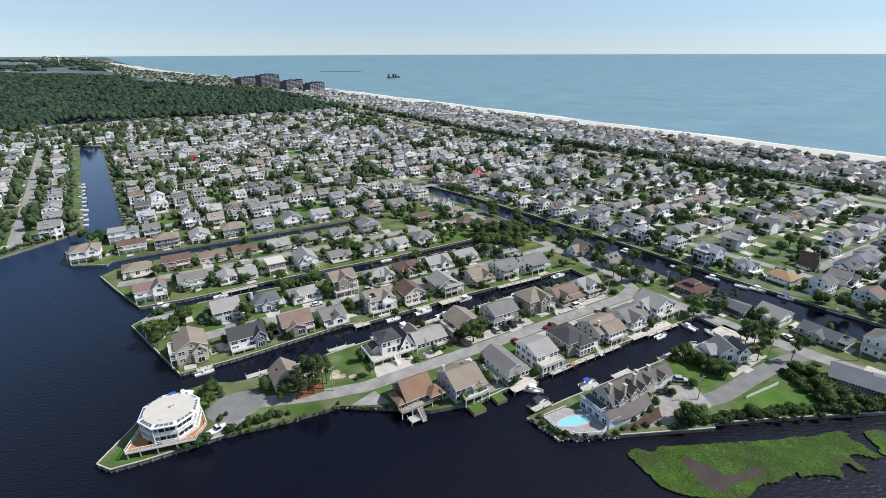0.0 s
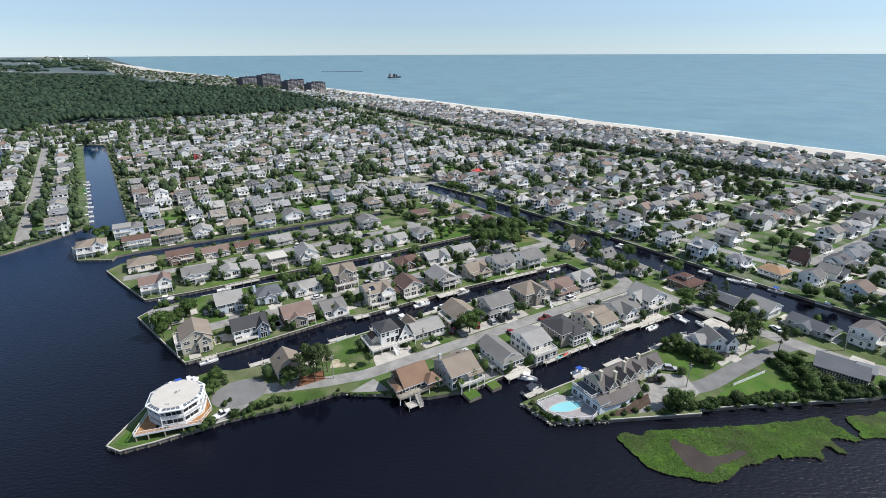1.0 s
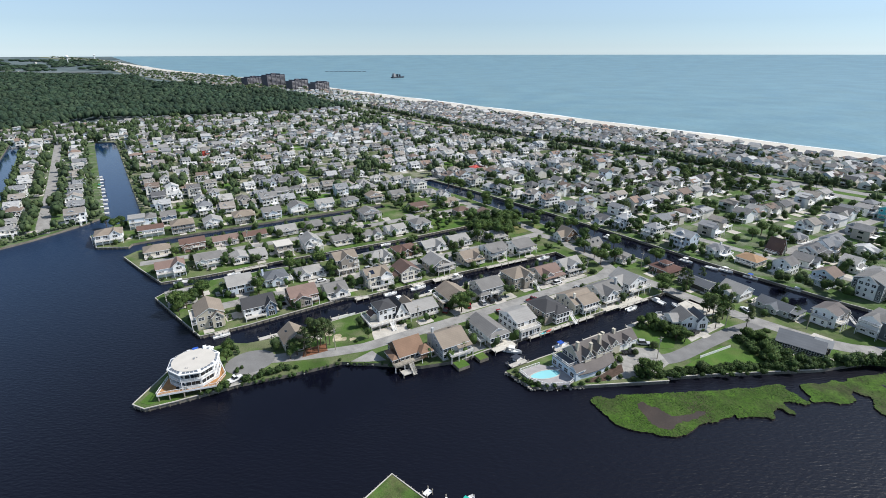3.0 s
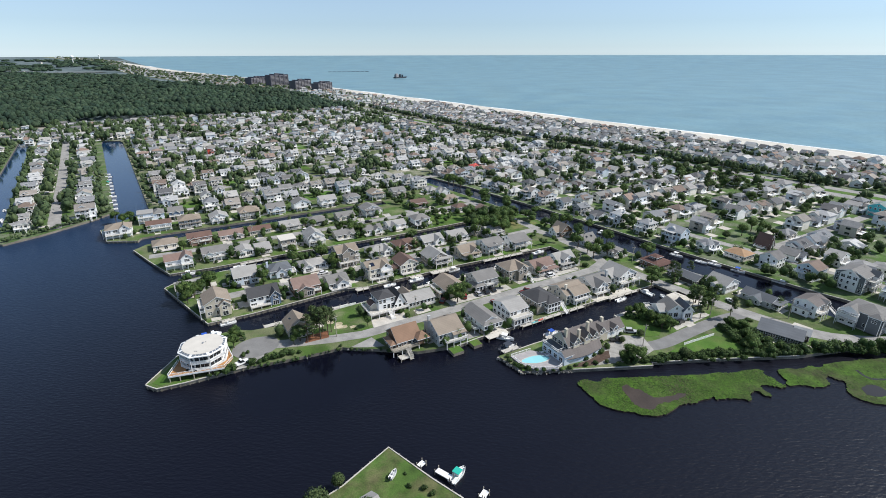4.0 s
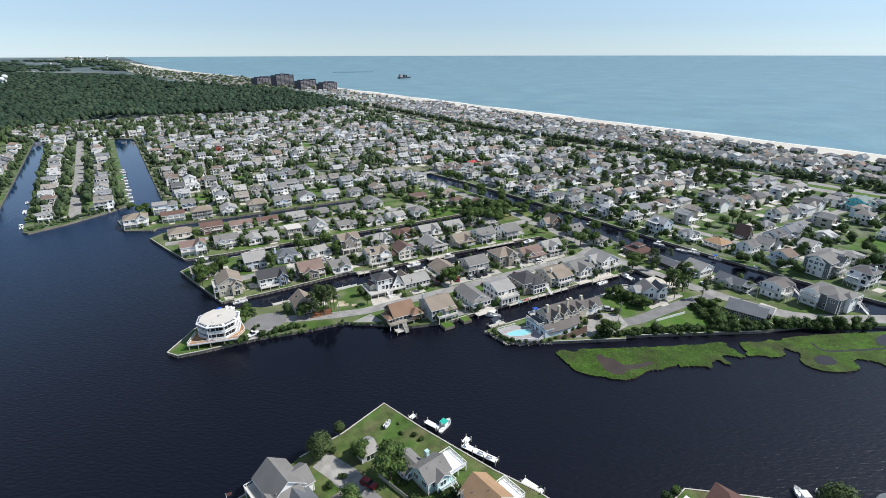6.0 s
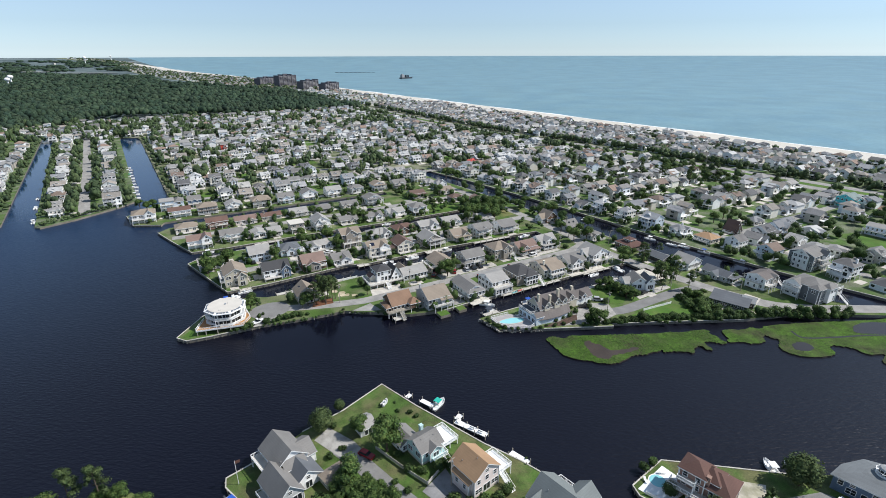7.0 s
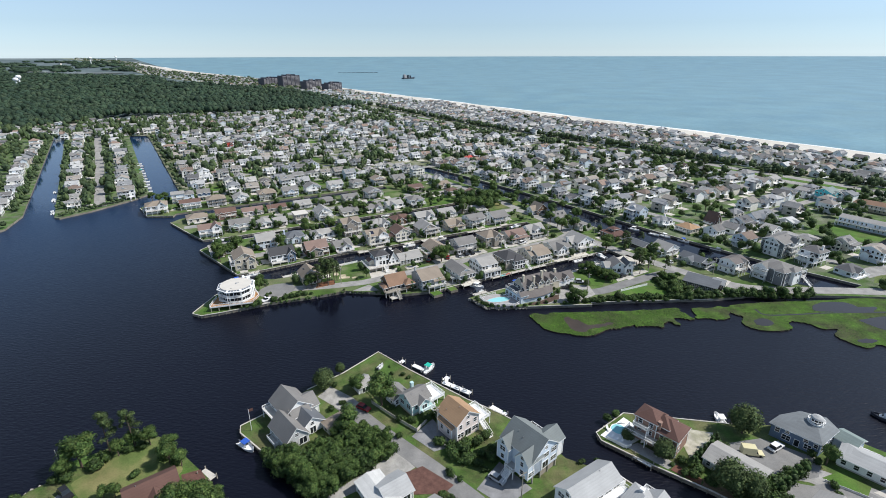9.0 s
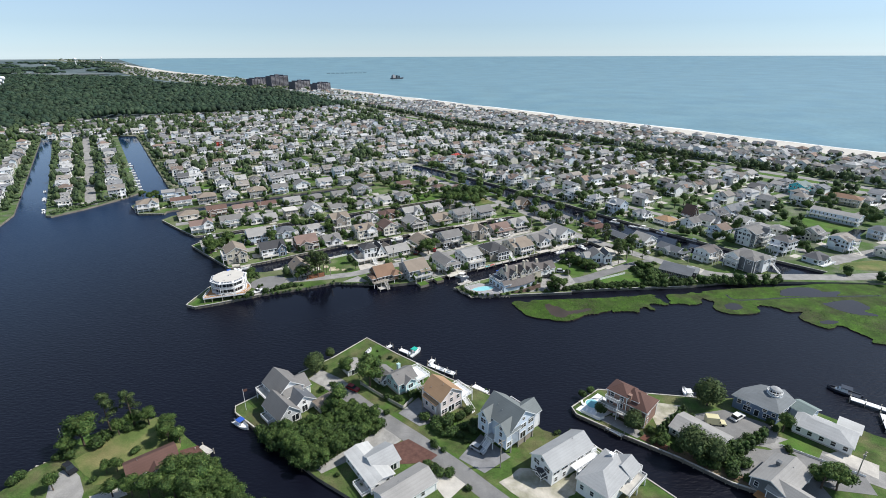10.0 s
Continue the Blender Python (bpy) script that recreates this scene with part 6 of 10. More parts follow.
for u, v, s in ((148.6, 70.8, 0.75), (147.0, 73.2, 0.75), (146.6, 76.2, 0.75), (146.0, 79.2, 0.75), (175.1, 78.8, 0.6), (145.4, 82.0, 0.75), (148.0, 82.4, 0.7), (193.9, 81.8, 0.8), (143.4, 84.0, 0.7), (251.5, 95.9, 0.5), (173.4, 97, 0.9), (289.1, 105.7, 0.8), (287.2, 111.5, 1.1), (274.1, 114.9, 1), (286.4, 116.7, 1.2), (237.1, 124.4, 0.8)):
    plant("broad", u, v, s)
for u, v, s in ((49.5, 129.2, 0.6), (21.4, 130.7, 0.6), (90.7, 131.2, 0.95), (95.6, 132, 0.9), (88, 132, 0.8), (2.2, 139.3, 0.75), (178.1, 140.8, 1), (279.1, 141.7, 0.7), (187.8, 142.5, 0.9), (3.4, 145.4, 0.8), (179.5, 149.1, 0.9), (233, 157.5, 0.7), (205.2, 166.6, 1), (51.1, 169, 0.55), (19.3, 180.9, 0.6), (22, 184.2, 0.75)):
    plant("broad", u, v, s)
for u, v, s in ((-9.1, 184.5, 1), (147.4, 188.1, 0.9), (-6.1, 189.3, 1), (199.7, 190.5, 0.8), (141.2, 191.9, 1.1), (-2.9, 194.4, 0.9), (77.8, 194.9, 0.7), (152.1, 199.2, 1.2), (163.9, 202, 1.2), (144.3, 204, 1), (175, 205.7, 1), (46.1, 207.4, 0.7), (223.3, 212.1, 0.7), (43.3, 216.1, 0.85), (94.5, 229.8, 0.8), (86.5, 230, 1)):
    plant("broad", u, v, s)
for u, v, s in ((81.4, 233.1, 1), (79, 239.2, 0.9), (64.8, 252.8, 0.9), (-5.5, 253.3, 0.8), (62, 259.4, 0.9), (-33.8, 318.3, 1), (-30, 321, 1), (-38.2, 328.2, 0.9)):
    plant("broad", u, v, s)
for u, v, s in ((105.6, -53.1, 1.5), (101.2, -52.5, 1.5), (103, -50.5, 1.2), (102.7, -45.2, 0.8), (104.6, -43.6, 1), (114.8, -39.2, 1.2), (109.8, -37.6, 1), (91.3, -36.9, 2.1), (102.1, -36.8, 1.4), (94.9, -36.7, 2.1), (105.2, -36.7, 1.3), (88.1, -36.6, 2.1), (98.6, -36.5, 2.1), (111.5, -35.1, 1.3), (80.8, -24.2, 1.3), (85.3, -23.6, 1.3)):
    plant("bush", u, v, s)
for u, v, s in ((89.7, -22.8, 1.3), (93.5, -22.3, 1.2), (76.2, -19.5, 0.7), (79.5, -19.4, 1.1), (22.6, -5, 1.3), (20.9, -0.9, 1.1), (77.9, 1.1, 1.2), (19.5, 1.1, 1), (74.6, 1.4, 1.2), (35.2, 7.4, 1.2), (38.4, 7.6, 1.2), (32.2, 7.8, 1.2), (41, 8, 1), (29.6, 8.1, 1.3), (28.7, 11.2, 1.2), (34, 12.2, 0.9)):
    plant("bush", u, v, s)
for u, v, s in ((50.6, 18.9, 0.3), (28.5, 27.8, 1.5), (173.1, 35.4, 1.4), (170.1, 36.4, 1.4), (166.4, 37.8, 1.4), (-54.4, 39.1, 0.9), (163, 39.3, 1.4), (160.3, 40.3, 1.5), (159.3, 42.1, 1.5), (152.5, 42.8, 1), (-35.8, 44.3, 1.4), (5.8, 44.8, 1), (-45.2, 45, 1.1), (147.8, 45.1, 0.7), (9.8, 45.8, 0.8), (146.7, 46.8, 0.7)):
    plant("bush", u, v, s)
for u, v, s in ((142.9, 47.3, 0.9), (-37, 47.5, 1.4), (32.7, 47.6, 0.7), (-71.6, 48.1, 1.2), (140.9, 49.3, 0.9), (-69.9, 49.7, 1.3), (31.7, 50.1, 0.7), (138.4, 51.9, 0.8), (134.6, 52.3, 0.8), (-60.7, 52.4, 1.6), (-53.8, 52.5, 1.7), (-62.6, 52.5, 1.2), (28.9, 52.6, 0.5), (133, 54.6, 1), (-51.3, 54.7, 1.6), (-43.7, 55, 1.4)):
    plant("bush", u, v, s)
for u, v, s in ((10.1, 55.2, 1), (-47.2, 55.4, 1.4), (129.1, 55.7, 1.2), (132.8, 56.2, 1.1), (126.3, 56.5, 1.2), (29.8, 56.6, 0.4), (164.8, 57.2, 1.2), (25.9, 57.7, 0.5), (122.4, 58.3, 1.2), (166.4, 59.8, 1), (112.8, 61.5, 1), (105.5, 70, 0.9), (109.6, 70.3, 0.9), (113.8, 70.6, 1.1), (118, 71.9, 1.1), (118.5, 75.3, 0.9)):
    plant("bush", u, v, s)
for u, v, s in ((129.4, 75.3, 0.9), (198.1, 81.9, 1.2), (35.8, 121, 0.6), (21.5, 124.4, 0.8), (19.2, 125.2, 1.2), (-2.7, 125.3, 1.6), (12.9, 125.4, 1.5), (5.3, 125.5, 1.3), (-0.2, 125.5, 1.5), (8.3, 125.5, 0.9), (10.6, 125.7, 1.2), (-5.5, 125.8, 1), (-7.5, 125.8, 0.8), (16.6, 125.9, 1.4), (66, 128.5, 1.1)):
    plant("bush", u, v, s)
for u, v, s in ((164.2, 128.7, 1.5), (44.7, 129.6, 0.7), (-1.6, 132.4, 1), (4.1, 132.4, 0.9), (65, 133, 1.2), (101.7, 133.1, 1.3), (162.1, 133.2, 1.3), (5.8, 133.4, 0.7), (104.8, 133.7, 1.4), (109, 133.7, 1.3), (52.2, 138.9, 0.8), (5.5, 147.4, 1), (75, 162.4, 1.2), (100.4, 164.5, 1.3), (57.3, 173.2, 1), (-5.9, 178.3, 1.3)):
    plant("bush", u, v, s)
for u, v, s in ((79.9, 190.2, 1.3), (-10.6, 192.1, 1.5), (-2.3, 215.2, 1.2), (90.3, 227.6, 1.2), (-7.8, 254.7, 1.4), (-17.1, 256.6, 1.2), (-13.8, 306, 1.3), (-40.2, 317.2, 1.4)):
    plant("bush", u, v, s)
for u, v, s in ((103.4, -21.2, 1.35), (76.0, -16.6, 0.95), (73.2, -7.4, 0.62), (136.3, 54, 0.55), (7, 55.9, 1.15), (14.1, 61.4, 0.6), (134.2, 70.7, 0.55), (125.2, 71.3, 0.4), (129.1, 77.2, 0.6), (272.6, 79.3, 0.8), (262.7, 117.4, 0.8), (238.9, 127.6, 0.7), (221.9, 142.4, 0.6)):
    plant("round", u, v, s)
for u, v, s in ((-45.4, 56.6, 0.92), (-51.2, 58.0, 1.02), (175.7, 61.7, 0.85), (165.8, 67.7, 0.8), (180.1, 71.4, 0.7), (169.4, 71.5, 0.9), (172.8, 75.8, 0.7), (184.1, 93.1, 0.85), (200.7, 97.1, 0.6), (189.2, 98.2, 0.8), (30.9, 129.6, 1.0), (34.2, 130.6, 0.95)):
    plant("pine", u, v, s)
for u, v, s in ((36.0, 132.4, 0.9), (26.2, 129.8, 0.95), (29.0, 132.6, 1.05), (33.0, 133.6, 0.9), (0.9, 197.1, 0.6)):
    plant("pine", u, v, s)
for u, v, s in ((24.0, 132.0, 1.0),):
    plant("broad", u, v, s)


for u, v, s in ((28, 16.8, 1.5), (29, 14, 1.7), (31, 12, 1.8), (33.8, 12, 1.7), (36.8, 12.2, 1.6), (39.9, 12.4, 1.4), (28.5, 10.8, 1.6), (30.4, 8, 1.5), (32.3, 5.4, 1.3)):
    plant("bush", u, v, s)


# trees and scrub overhanging the narrow canal
for u, v, s in ((80.6, -31.4, 1.5), (84.0, -35.2, 1.1)):
    plant("round", u, v, s)
for u, v, s in ((79.2, -28.0, 1.4), (86.4, -38.6, 2.3), (89.0, -40.2, 2.0), (77.8, -25.0, 1.3), (82.2, -36.0, 1.6), (83.6, -40.6, 1.5), (85.6, -43.8, 1.3), (88.2, -47.8, 1.2), (80.8, -34.4, 1.5), (76.6, -22.6, 1.0), (90.8, -51.4, 1.4), (24.6, 6.4, 1.2), (25.8, 3.6, 0.9), (19.0, 24.6, 1.0), (17.4, 28.6, 0.9), (36.4, 5.2, 1.5), (39.2, 5.8, 1.4), (33.2, 2.9, 0.9), (22.2, 30.4, 1.3), (24.6, 28.6, 1.1), (21.6, 36.6, 1.0), (32.6, 26.6, 1.6), (35.0, 26.0, 1.2), (2.6, 3.2, 0.7), (-1.6, 9.6, 0.7), (21.4, -3.4, 1.5), (19.8, -1.6, 1.3), (24.4, -10.6, 0.8), (60.2, -9.6, 0.9), (56.6, -7.2, 0.8)):
    plant("bush", u, v, s)
# undergrowth along the open side of the near copse
for k in range(16):
    t = k / 15
    plant("bush", -6 + 21 * t + RT.uniform(-0.5, 0.5), 15.6 + 4.2 * t + RT.uniform(0.0, 1.0), RT.uniform(1.2, 1.9))
# dense shrub belts along the sea wall and between the shore road and the marsh
for k in range(58):
    t = k / 57
    u, v = lerp_table(t, [(0, 122), (0.25, 137), (0.55, 154), (1, 178)]), lerp_table(t, [(0, 58.6), (0.25, 52.6), (0.55, 44.6), (1, 32.6)])
    plant("bush", u + RT.uniform(-0.8, 0.8), v + RT.uniform(0.2, 1.8), RT.uniform(0.8, 1.5))
for k in range(18):
    t = k / 17
    plant("bush", 184 + 28 * t + RT.uniform(-1.5, 1.5), 30.4 - 16 * t + RT.uniform(-2.0, 1.0), RT.uniform(0.9, 1.7))
for u, v, s in ((172, 53.6, 1.7), (170.4, 51.2, 1.8), (164.8, 54.0, 1.8), (162.6, 51.2, 1.6), (161.6, 48.2, 1.7), (164.6, 45.2, 1.8), (167.0, 42.2, 1.7), (170.6, 39.8, 1.7), (174.2, 37.4, 1.6), (165.4, 57.4, 1.9), (168.4, 56.6, 1.9)):
    plant("bush", u, v, s)
# tall clumps along the long canal and at the heads of the fingers
for u, v, s in ((-9.4, 188.4, 1.3), (-7.2, 191.6, 1.15), (22.4, 188.6, 1.15), (1.2, 196.2, 1.1), (40, 203.4, 1.15), (54.6, 203.2, 1.2), (57.2, 191, 1.05), (90, 128.4, 1.3), (175.6, 134, 1.25), (182.4, 131.4, 1.2), (177.4, 100, 1.15), (160, 189.6, 1.3), (154, 190.4, 1.3), (108, 206, 1.0), (146, 197, 1.45), (149.4, 200.4, 1.35), (171, 205, 1.45), (175.4, 202.6, 1.3), (168, 208.4, 1.25), (174, 209.4, 1.4), (190, 296, 1.4), (188.6, 302, 1.3), (193, 290, 1.2), (157, 257, 1.3), (217, 276, 1.3), (220, 271, 1.2), (247, 210, 1.25), (246, 335, 1.4), (250, 331, 1.3), (166, 372, 1.4), (170, 376, 1.2), (200.4, 121, 1.3), (198.2, 146, 1.2), (195.6, 176, 1.3), (192.6, 200, 1.2), (190.4, 228, 1.2), (187, 250, 1.3)):
    plant("broad", u, v, s)


for u, v, s in ((83.4, 84.6, 0.8), (82.8, 82.4, 0.9), (83.2, 80.0, 0.7), (83.8, 77.6, 0.9), (85.2, 75.4, 0.8), (87.0, 73.6, 0.7), (89.2, 72.2, 0.8), (91.6, 70.8, 0.6), (94.2, 69.6, 0.7), (97.2, 69.0, 0.8), (100.2, 69.0, 0.6), (103.4, 67.6, 0.7), (107.0, 66.4, 0.7), (110.6, 65.4, 0.8)):
    plant("bush", u, v, s)


def wood(pts, gap, kinds, s0, s1):
    """A dense stand of trees over a patch of the grid."""
    us, vs = [p[0] for p in pts], [p[1] for p in pts]
    u = min(us)
    while u < max(us):
        v = min(vs)
        while v < max(vs):
            uu, vv = u + RT.uniform(-0.4, 0.4) * gap, v + RT.uniform(-0.4, 0.4) * gap
            if inside(uu, vv, pts):
                plant(RT.choice(kinds), uu, vv, RT.uniform(s0, s1))
            v += gap
        u += gap


wood([(-14.8, 35), (-9, 31), (0, 32), (10, 34.4), (13.6, 28), (15.8, 19.8), (10, 17.8), (2, 15.6), (-5.0, 13.8), (-9.0, 16)], 2.6, ("broad",), 0.52, 0.74)
wood([(-13, 33), (-2, 31), (9, 32.5), (12.6, 27), (14.4, 21.5), (2, 17.5), (-5.0, 16), (-8.0, 19)], 3.6, ("bush",), 2.0, 3.0)
for k in range(26):
    t = k / 25
    plant("bush", -15.2 + 8.0 * t + RT.uniform(-0.5, 0.9), 36.5 - 20.5 * t, RT.uniform(1.2, 1.9), 0.7)
wood([(-36, 23), (-28.5, 26), (-23, 11), (-19, 1), (-36, 1), (-45, 11)], 3.4, ("broad",), 0.75, 1.0)

# tall trees at the head of the lane, scrub by the shore road and overhanging the bank
for u, v, s in ((175.3, 70.7, 1.1), (182.1, 72.7, 1.1), (176.2, 77.0, 1.2)):
    if not on_road(u, v, 1.5):
        plant("broad", u, v, s)
for u, v, s in ((182.5, 31.5, 1.9), (187.5, 31.0, 1.5), (187.0, 28.4, 2.0), (192.4, 28.0, 1.6), (192.6, 25.4, 1.9), (197.6, 24.8, 1.7), (198.0, 22.4, 1.6), (184.8, 29.8, 1.7), (166.5, 50.2, 2.2), (168.0, 46.9, 2.1), (170.5, 44.6, 2.0)):
    plant("bush", u, v, s)
for u, v, s in ((-11.6, 30.6, 0.6), (-10.2, 27.4, 0.66), (-8.9, 24.4, 0.62), (-7.8, 21.2, 0.7), (-6.8, 18.4, 0.6)):
    plant("broad", u, v, s)

# ---- the town beyond ----
HOUSES = [(ob.matrix_basis.translation.x * CT + ob.matrix_basis.translation.y * ST, -ob.matrix_basis.translation.x * ST + ob.matrix_basis.translation.y * CT) for ob in bpy.data.objects if ob.name.startswith("house") and not ob.parent]
def free(u, v, r=11.5):
    return all((a - u) ** 2 + (b - v) ** 2 > r * r for a, b in HOUSES)


def r_west(v):
    return lerp_table(v, [(-50, 240), (9, 228), (40, 213), (77, 207), (111, 201), (134, 197.5), (190, 193), (276, 184), (345, 174)])


def r_east(v):
    return lerp_table(v, [(9, 244), (55, 232), (117, 222.5), (149, 219.5), (183, 215.5), (221, 210.5), (287, 200), (345, 188)])


def a_east(v):
    return lerp_table(v, [(345, -20), (675, -39), (690, -42), (700, -130), (760, -240), (900, -330)])


MIDS = []
def wall_window(fr, gl, face, x, y, z, w, h):
    """A framed window standing 6 cm proud of a wall, added to the trim and the glass of a far house."""
    if face in "SN":
        s = -1 if face == "S" else 1
        ya, yb = sorted((y - s * 0.05, y + s * 0.06))
        fr.box(x - w / 2 - 0.13, x + w / 2 + 0.13, ya, yb, z - h / 2 - 0.13, z + h / 2 + 0.13)
        yy = y + s * 0.085
        q = [(x - w / 2, yy, z - h / 2), (x + w / 2, yy, z - h / 2), (x + w / 2, yy, z + h / 2), (x - w / 2, yy, z + h / 2)]
    else:
        s = -1 if face == "W" else 1
        xa, xb = sorted((x - s * 0.05, x + s * 0.06))
        fr.box(xa, xb, y - w / 2 - 0.13, y + w / 2 + 0.13, z - h / 2 - 0.13, z + h / 2 + 0.13)
        xx = x + s * 0.085
        q = [(xx, y - w / 2, z - h / 2), (xx, y + w / 2, z - h / 2), (xx, y + w / 2, z + h / 2), (xx, y - w / 2, z + h / 2)]
    gl.add(q, [(0, 1, 2, 3)])


def rail_run(g, a, b, z, gap=0.55):
    """Rails and posts along one edge of a balcony."""
    (xa, ya), (xb, yb) = a, b
    g.beam((xa, ya, z + 1.0), (xb, yb, z + 1.0), 0.13, 0.12)
    g.beam((xa, ya, z + 0.3), (xb, yb, z + 0.3), 0.07, 0.1)
    n = max(2, int(math.hypot(xb - xa, yb - ya) / gap))
    for i in range(n + 1):
        x, y = xa + (xb - xa) * i / n, ya + (yb - ya) * i / n
        r = 0.07 if i in (0, n) or i % 5 == 0 else 0.035
        g.box(x - r, x + r, y - r, y + r, z, z + 0.95)


def make_mids():
    """Eighteen beach houses, to be repeated through the streets: on piles or on the ground, with wings, dormers and balconies."""
    rnd = random.Random(9)
    for k in range(18):
        w, d = rnd.uniform(9.0, 12.2), rnd.uniform(8.5, 10.8)
        raised = k % 3 != 2
        base = rnd.choice((2.3, 2.6)) if raised else 0.4
        st = rnd.choice((1, 1, 2)) if raised else rnd.choice((1, 2, 2))
        h = base + 2.75 * st
        rt, ax, ri = rnd.choice(("gable", "gable", "hip")), rnd.choice("xxy"), rnd.uniform(1.9, 3.0)
        vols = [(-w / 2, w / 2, -d / 2, d / 2, base, h, rt, ax, ri)]
        if k % 4 != 3:
            x0, x1 = ((-w / 2 + 0.3, -0.6), (0.3, w / 2 - 0.3), (-w * 0.26, w * 0.26))[k % 3]
            vols.append((x0, x1, -d / 2 - rnd.uniform(1.2, 2.4), 0.5, base, h - (0.3 if rnd.random() < 0.6 else 2.4 * (st - 1) + 0.3), "gable", "y", ri * 0.7))
        if k % 2:
            y0 = rnd.uniform(-d / 2 + 0.5, -0.5)
            vols.append((-w / 2 - rnd.uniform(1.5, 3.0), 0, y0, y0 + rnd.uniform(3.8, 5.2), base if k % 4 == 1 else -0.2, max(base + 2.4, h - 2.6), rnd.choice(("gable", "hip")), "x", ri * 0.55))
        if rt == "gable" and ax == "x" and k % 5 != 0:
            vols.append((-w * 0.16 + (k % 3 - 1) * 1.8, w * 0.16 + (k % 3 - 1) * 1.8, -d * 0.36, 0, h - 0.4, h + ri * 0.42, "gable", "y", ri * 0.4))
        gw, gr, tr, gl = Geo(), Geo(), Geo(), Geo()
        for i, (x0, x1, y0, y1, za, zb, kind, a, r_) in enumerate(vols):
            q = wall_geo(x0, x1, y0, y1, za, zb, kind, a, r_)
            gw.add(q.v, q.f)
            q = roof_geo(x0, x1, y0, y1, zb, kind, a, r_, 0.4)
            o = len(gr.f)
            gr.add(q.v, q.f)
            gr.m[o:] = q.m
            levels = max(1, round((zb - za) / 2.75)) if zb - za > 2 else 0
            for face in "SWEN":
                ln = (x1 - x0) if face in "SN" else (y1 - y0)
                n = max(1, int(ln / 2.5))
                for s in range(levels):
                    ww = rnd.choice((1.0, 1.5, 1.9)) if face in "SE" else rnd.choice((0.9, 1.1, 1.6))
                    z = za + (zb - za) / levels * (s + 0.54)
                    for j in range(n):
                        if rnd.random() < 0.14:
                            continue
                        t = (j + 0.5) / n
                        x, y = dict(S=(x0 + ln * t, y0), N=(x0 + ln * t, y1), W=(x0, y0 + ln * t), E=(x1, y0 + ln * t))[face]
                        if not any(p is not vols[i] and p[0] - 0.2 < x < p[1] + 0.2 and p[2] - 0.2 < y < p[3] + 0.2 and p[4] - 0.5 < z < p[5] + 0.5 for p in vols):
                            tall = face == "S" and j == n // 2
                            wall_window(tr, gl, face, x, y, z - (0.25 if tall else 0), min(ww, ln - 0.8), 2.0 if tall else 1.35)
            if levels and kind == "gable" and r_ > 1.5 and a == "y":
                wall_window(tr, gl, "S", (x0 + x1) / 2, y0, zb + r_ * 0.36, 1.1, 0.9)
            if not levels:
                wall_window(tr, gl, "S", (x0 + x1) / 2, y0, (za + zb) / 2 + 0.3, (x1 - x0) * 0.6, 0.9)
        if raised:      # piles, a store and a shaded carport below
            q = rnd.uniform(-0.1, 0.25)
            gw.box(-w * 0.42, w * q, -d * 0.38, d * 0.42, -0.3, base)
            for i in range(5):
                for y in (-d / 2 + 0.2, 0, d / 2 - 0.2):
                    x = -w / 2 + 0.2 + (w - 0.4) * i / 4
                    tr.box(x - 0.15, x + 0.15, y - 0.15, y + 0.15, -0.3, base)
            tr.box(-w * 0.36, -w * 0.08, -d * 0.38 - 0.06, -d * 0.38, 0.0, 2.05)
        else:
            gw.box(-w / 2 + 0.05, w / 2 - 0.05, -d / 2 + 0.05, d / 2 - 0.05, -0.4, base)
        front = -d / 2 - 3.4
        decks = [(-w / 2, w / 2, base)] + ([(0.0, w / 2, base + 2.75) if k % 2 else (-w / 2, w * 0.2, base + 2.75)] if st == 2 else [])
        for xa, xb, z in decks:
            tr.box(xa, xb, front, -d / 2, z - 0.22, z)
            rail_run(tr, (xa, front), (xb, front), z)
            rail_run(tr, (xa, front), (xa, -d / 2), z)
            rail_run(tr, (xb, front), (xb, -d / 2), z)
            for i in range(4):
                x = xa + 0.12 + (xb - xa - 0.24) * i / 3
                tr.box(x - 0.1, x + 0.1, front + 0.02, front + 0.22, -0.3, z - 0.2)
        if k % 3 == 0:
            xa, xb, z = decks[-1]
            for i in range(4):
                x = xa + 0.12 + (xb - xa - 0.24) * i / 3
                tr.box(x - 0.08, x + 0.08, front + 0.02, front + 0.18, z, z + 2.35)
            gr.box(xa - 0.25, xb + 0.25, front - 0.3, -d / 2, z + 2.35, z + 2.55)
        if raised:
            n = int(base / 0.2)
            for i in range(n):
                tr.box(w * 0.2, w * 0.2 + 1.2, front - 0.28 * (i + 1), front - 0.28 * i, base - 0.2 * (i + 1) - 0.05, base - 0.2 * (i + 1))
        if k % 3 == 1:
            gw.box(w * 0.3, w * 0.3 + 0.9, -0.4, 0.6, h - 0.5, h + ri + 0.7)
        ob = new("house", gw.mesh("wall", M_WALLMIX))
        tagged(ob, "", "house")
        part("roof", gr, M_ROOFMIX, ob)
        tagged(part("porch", tr, M_TRIM, ob), kind="stuff")
        tagged(part("glazing", gl, M_GLASS, ob), kind="stuff")
        MIDS.append(ob)


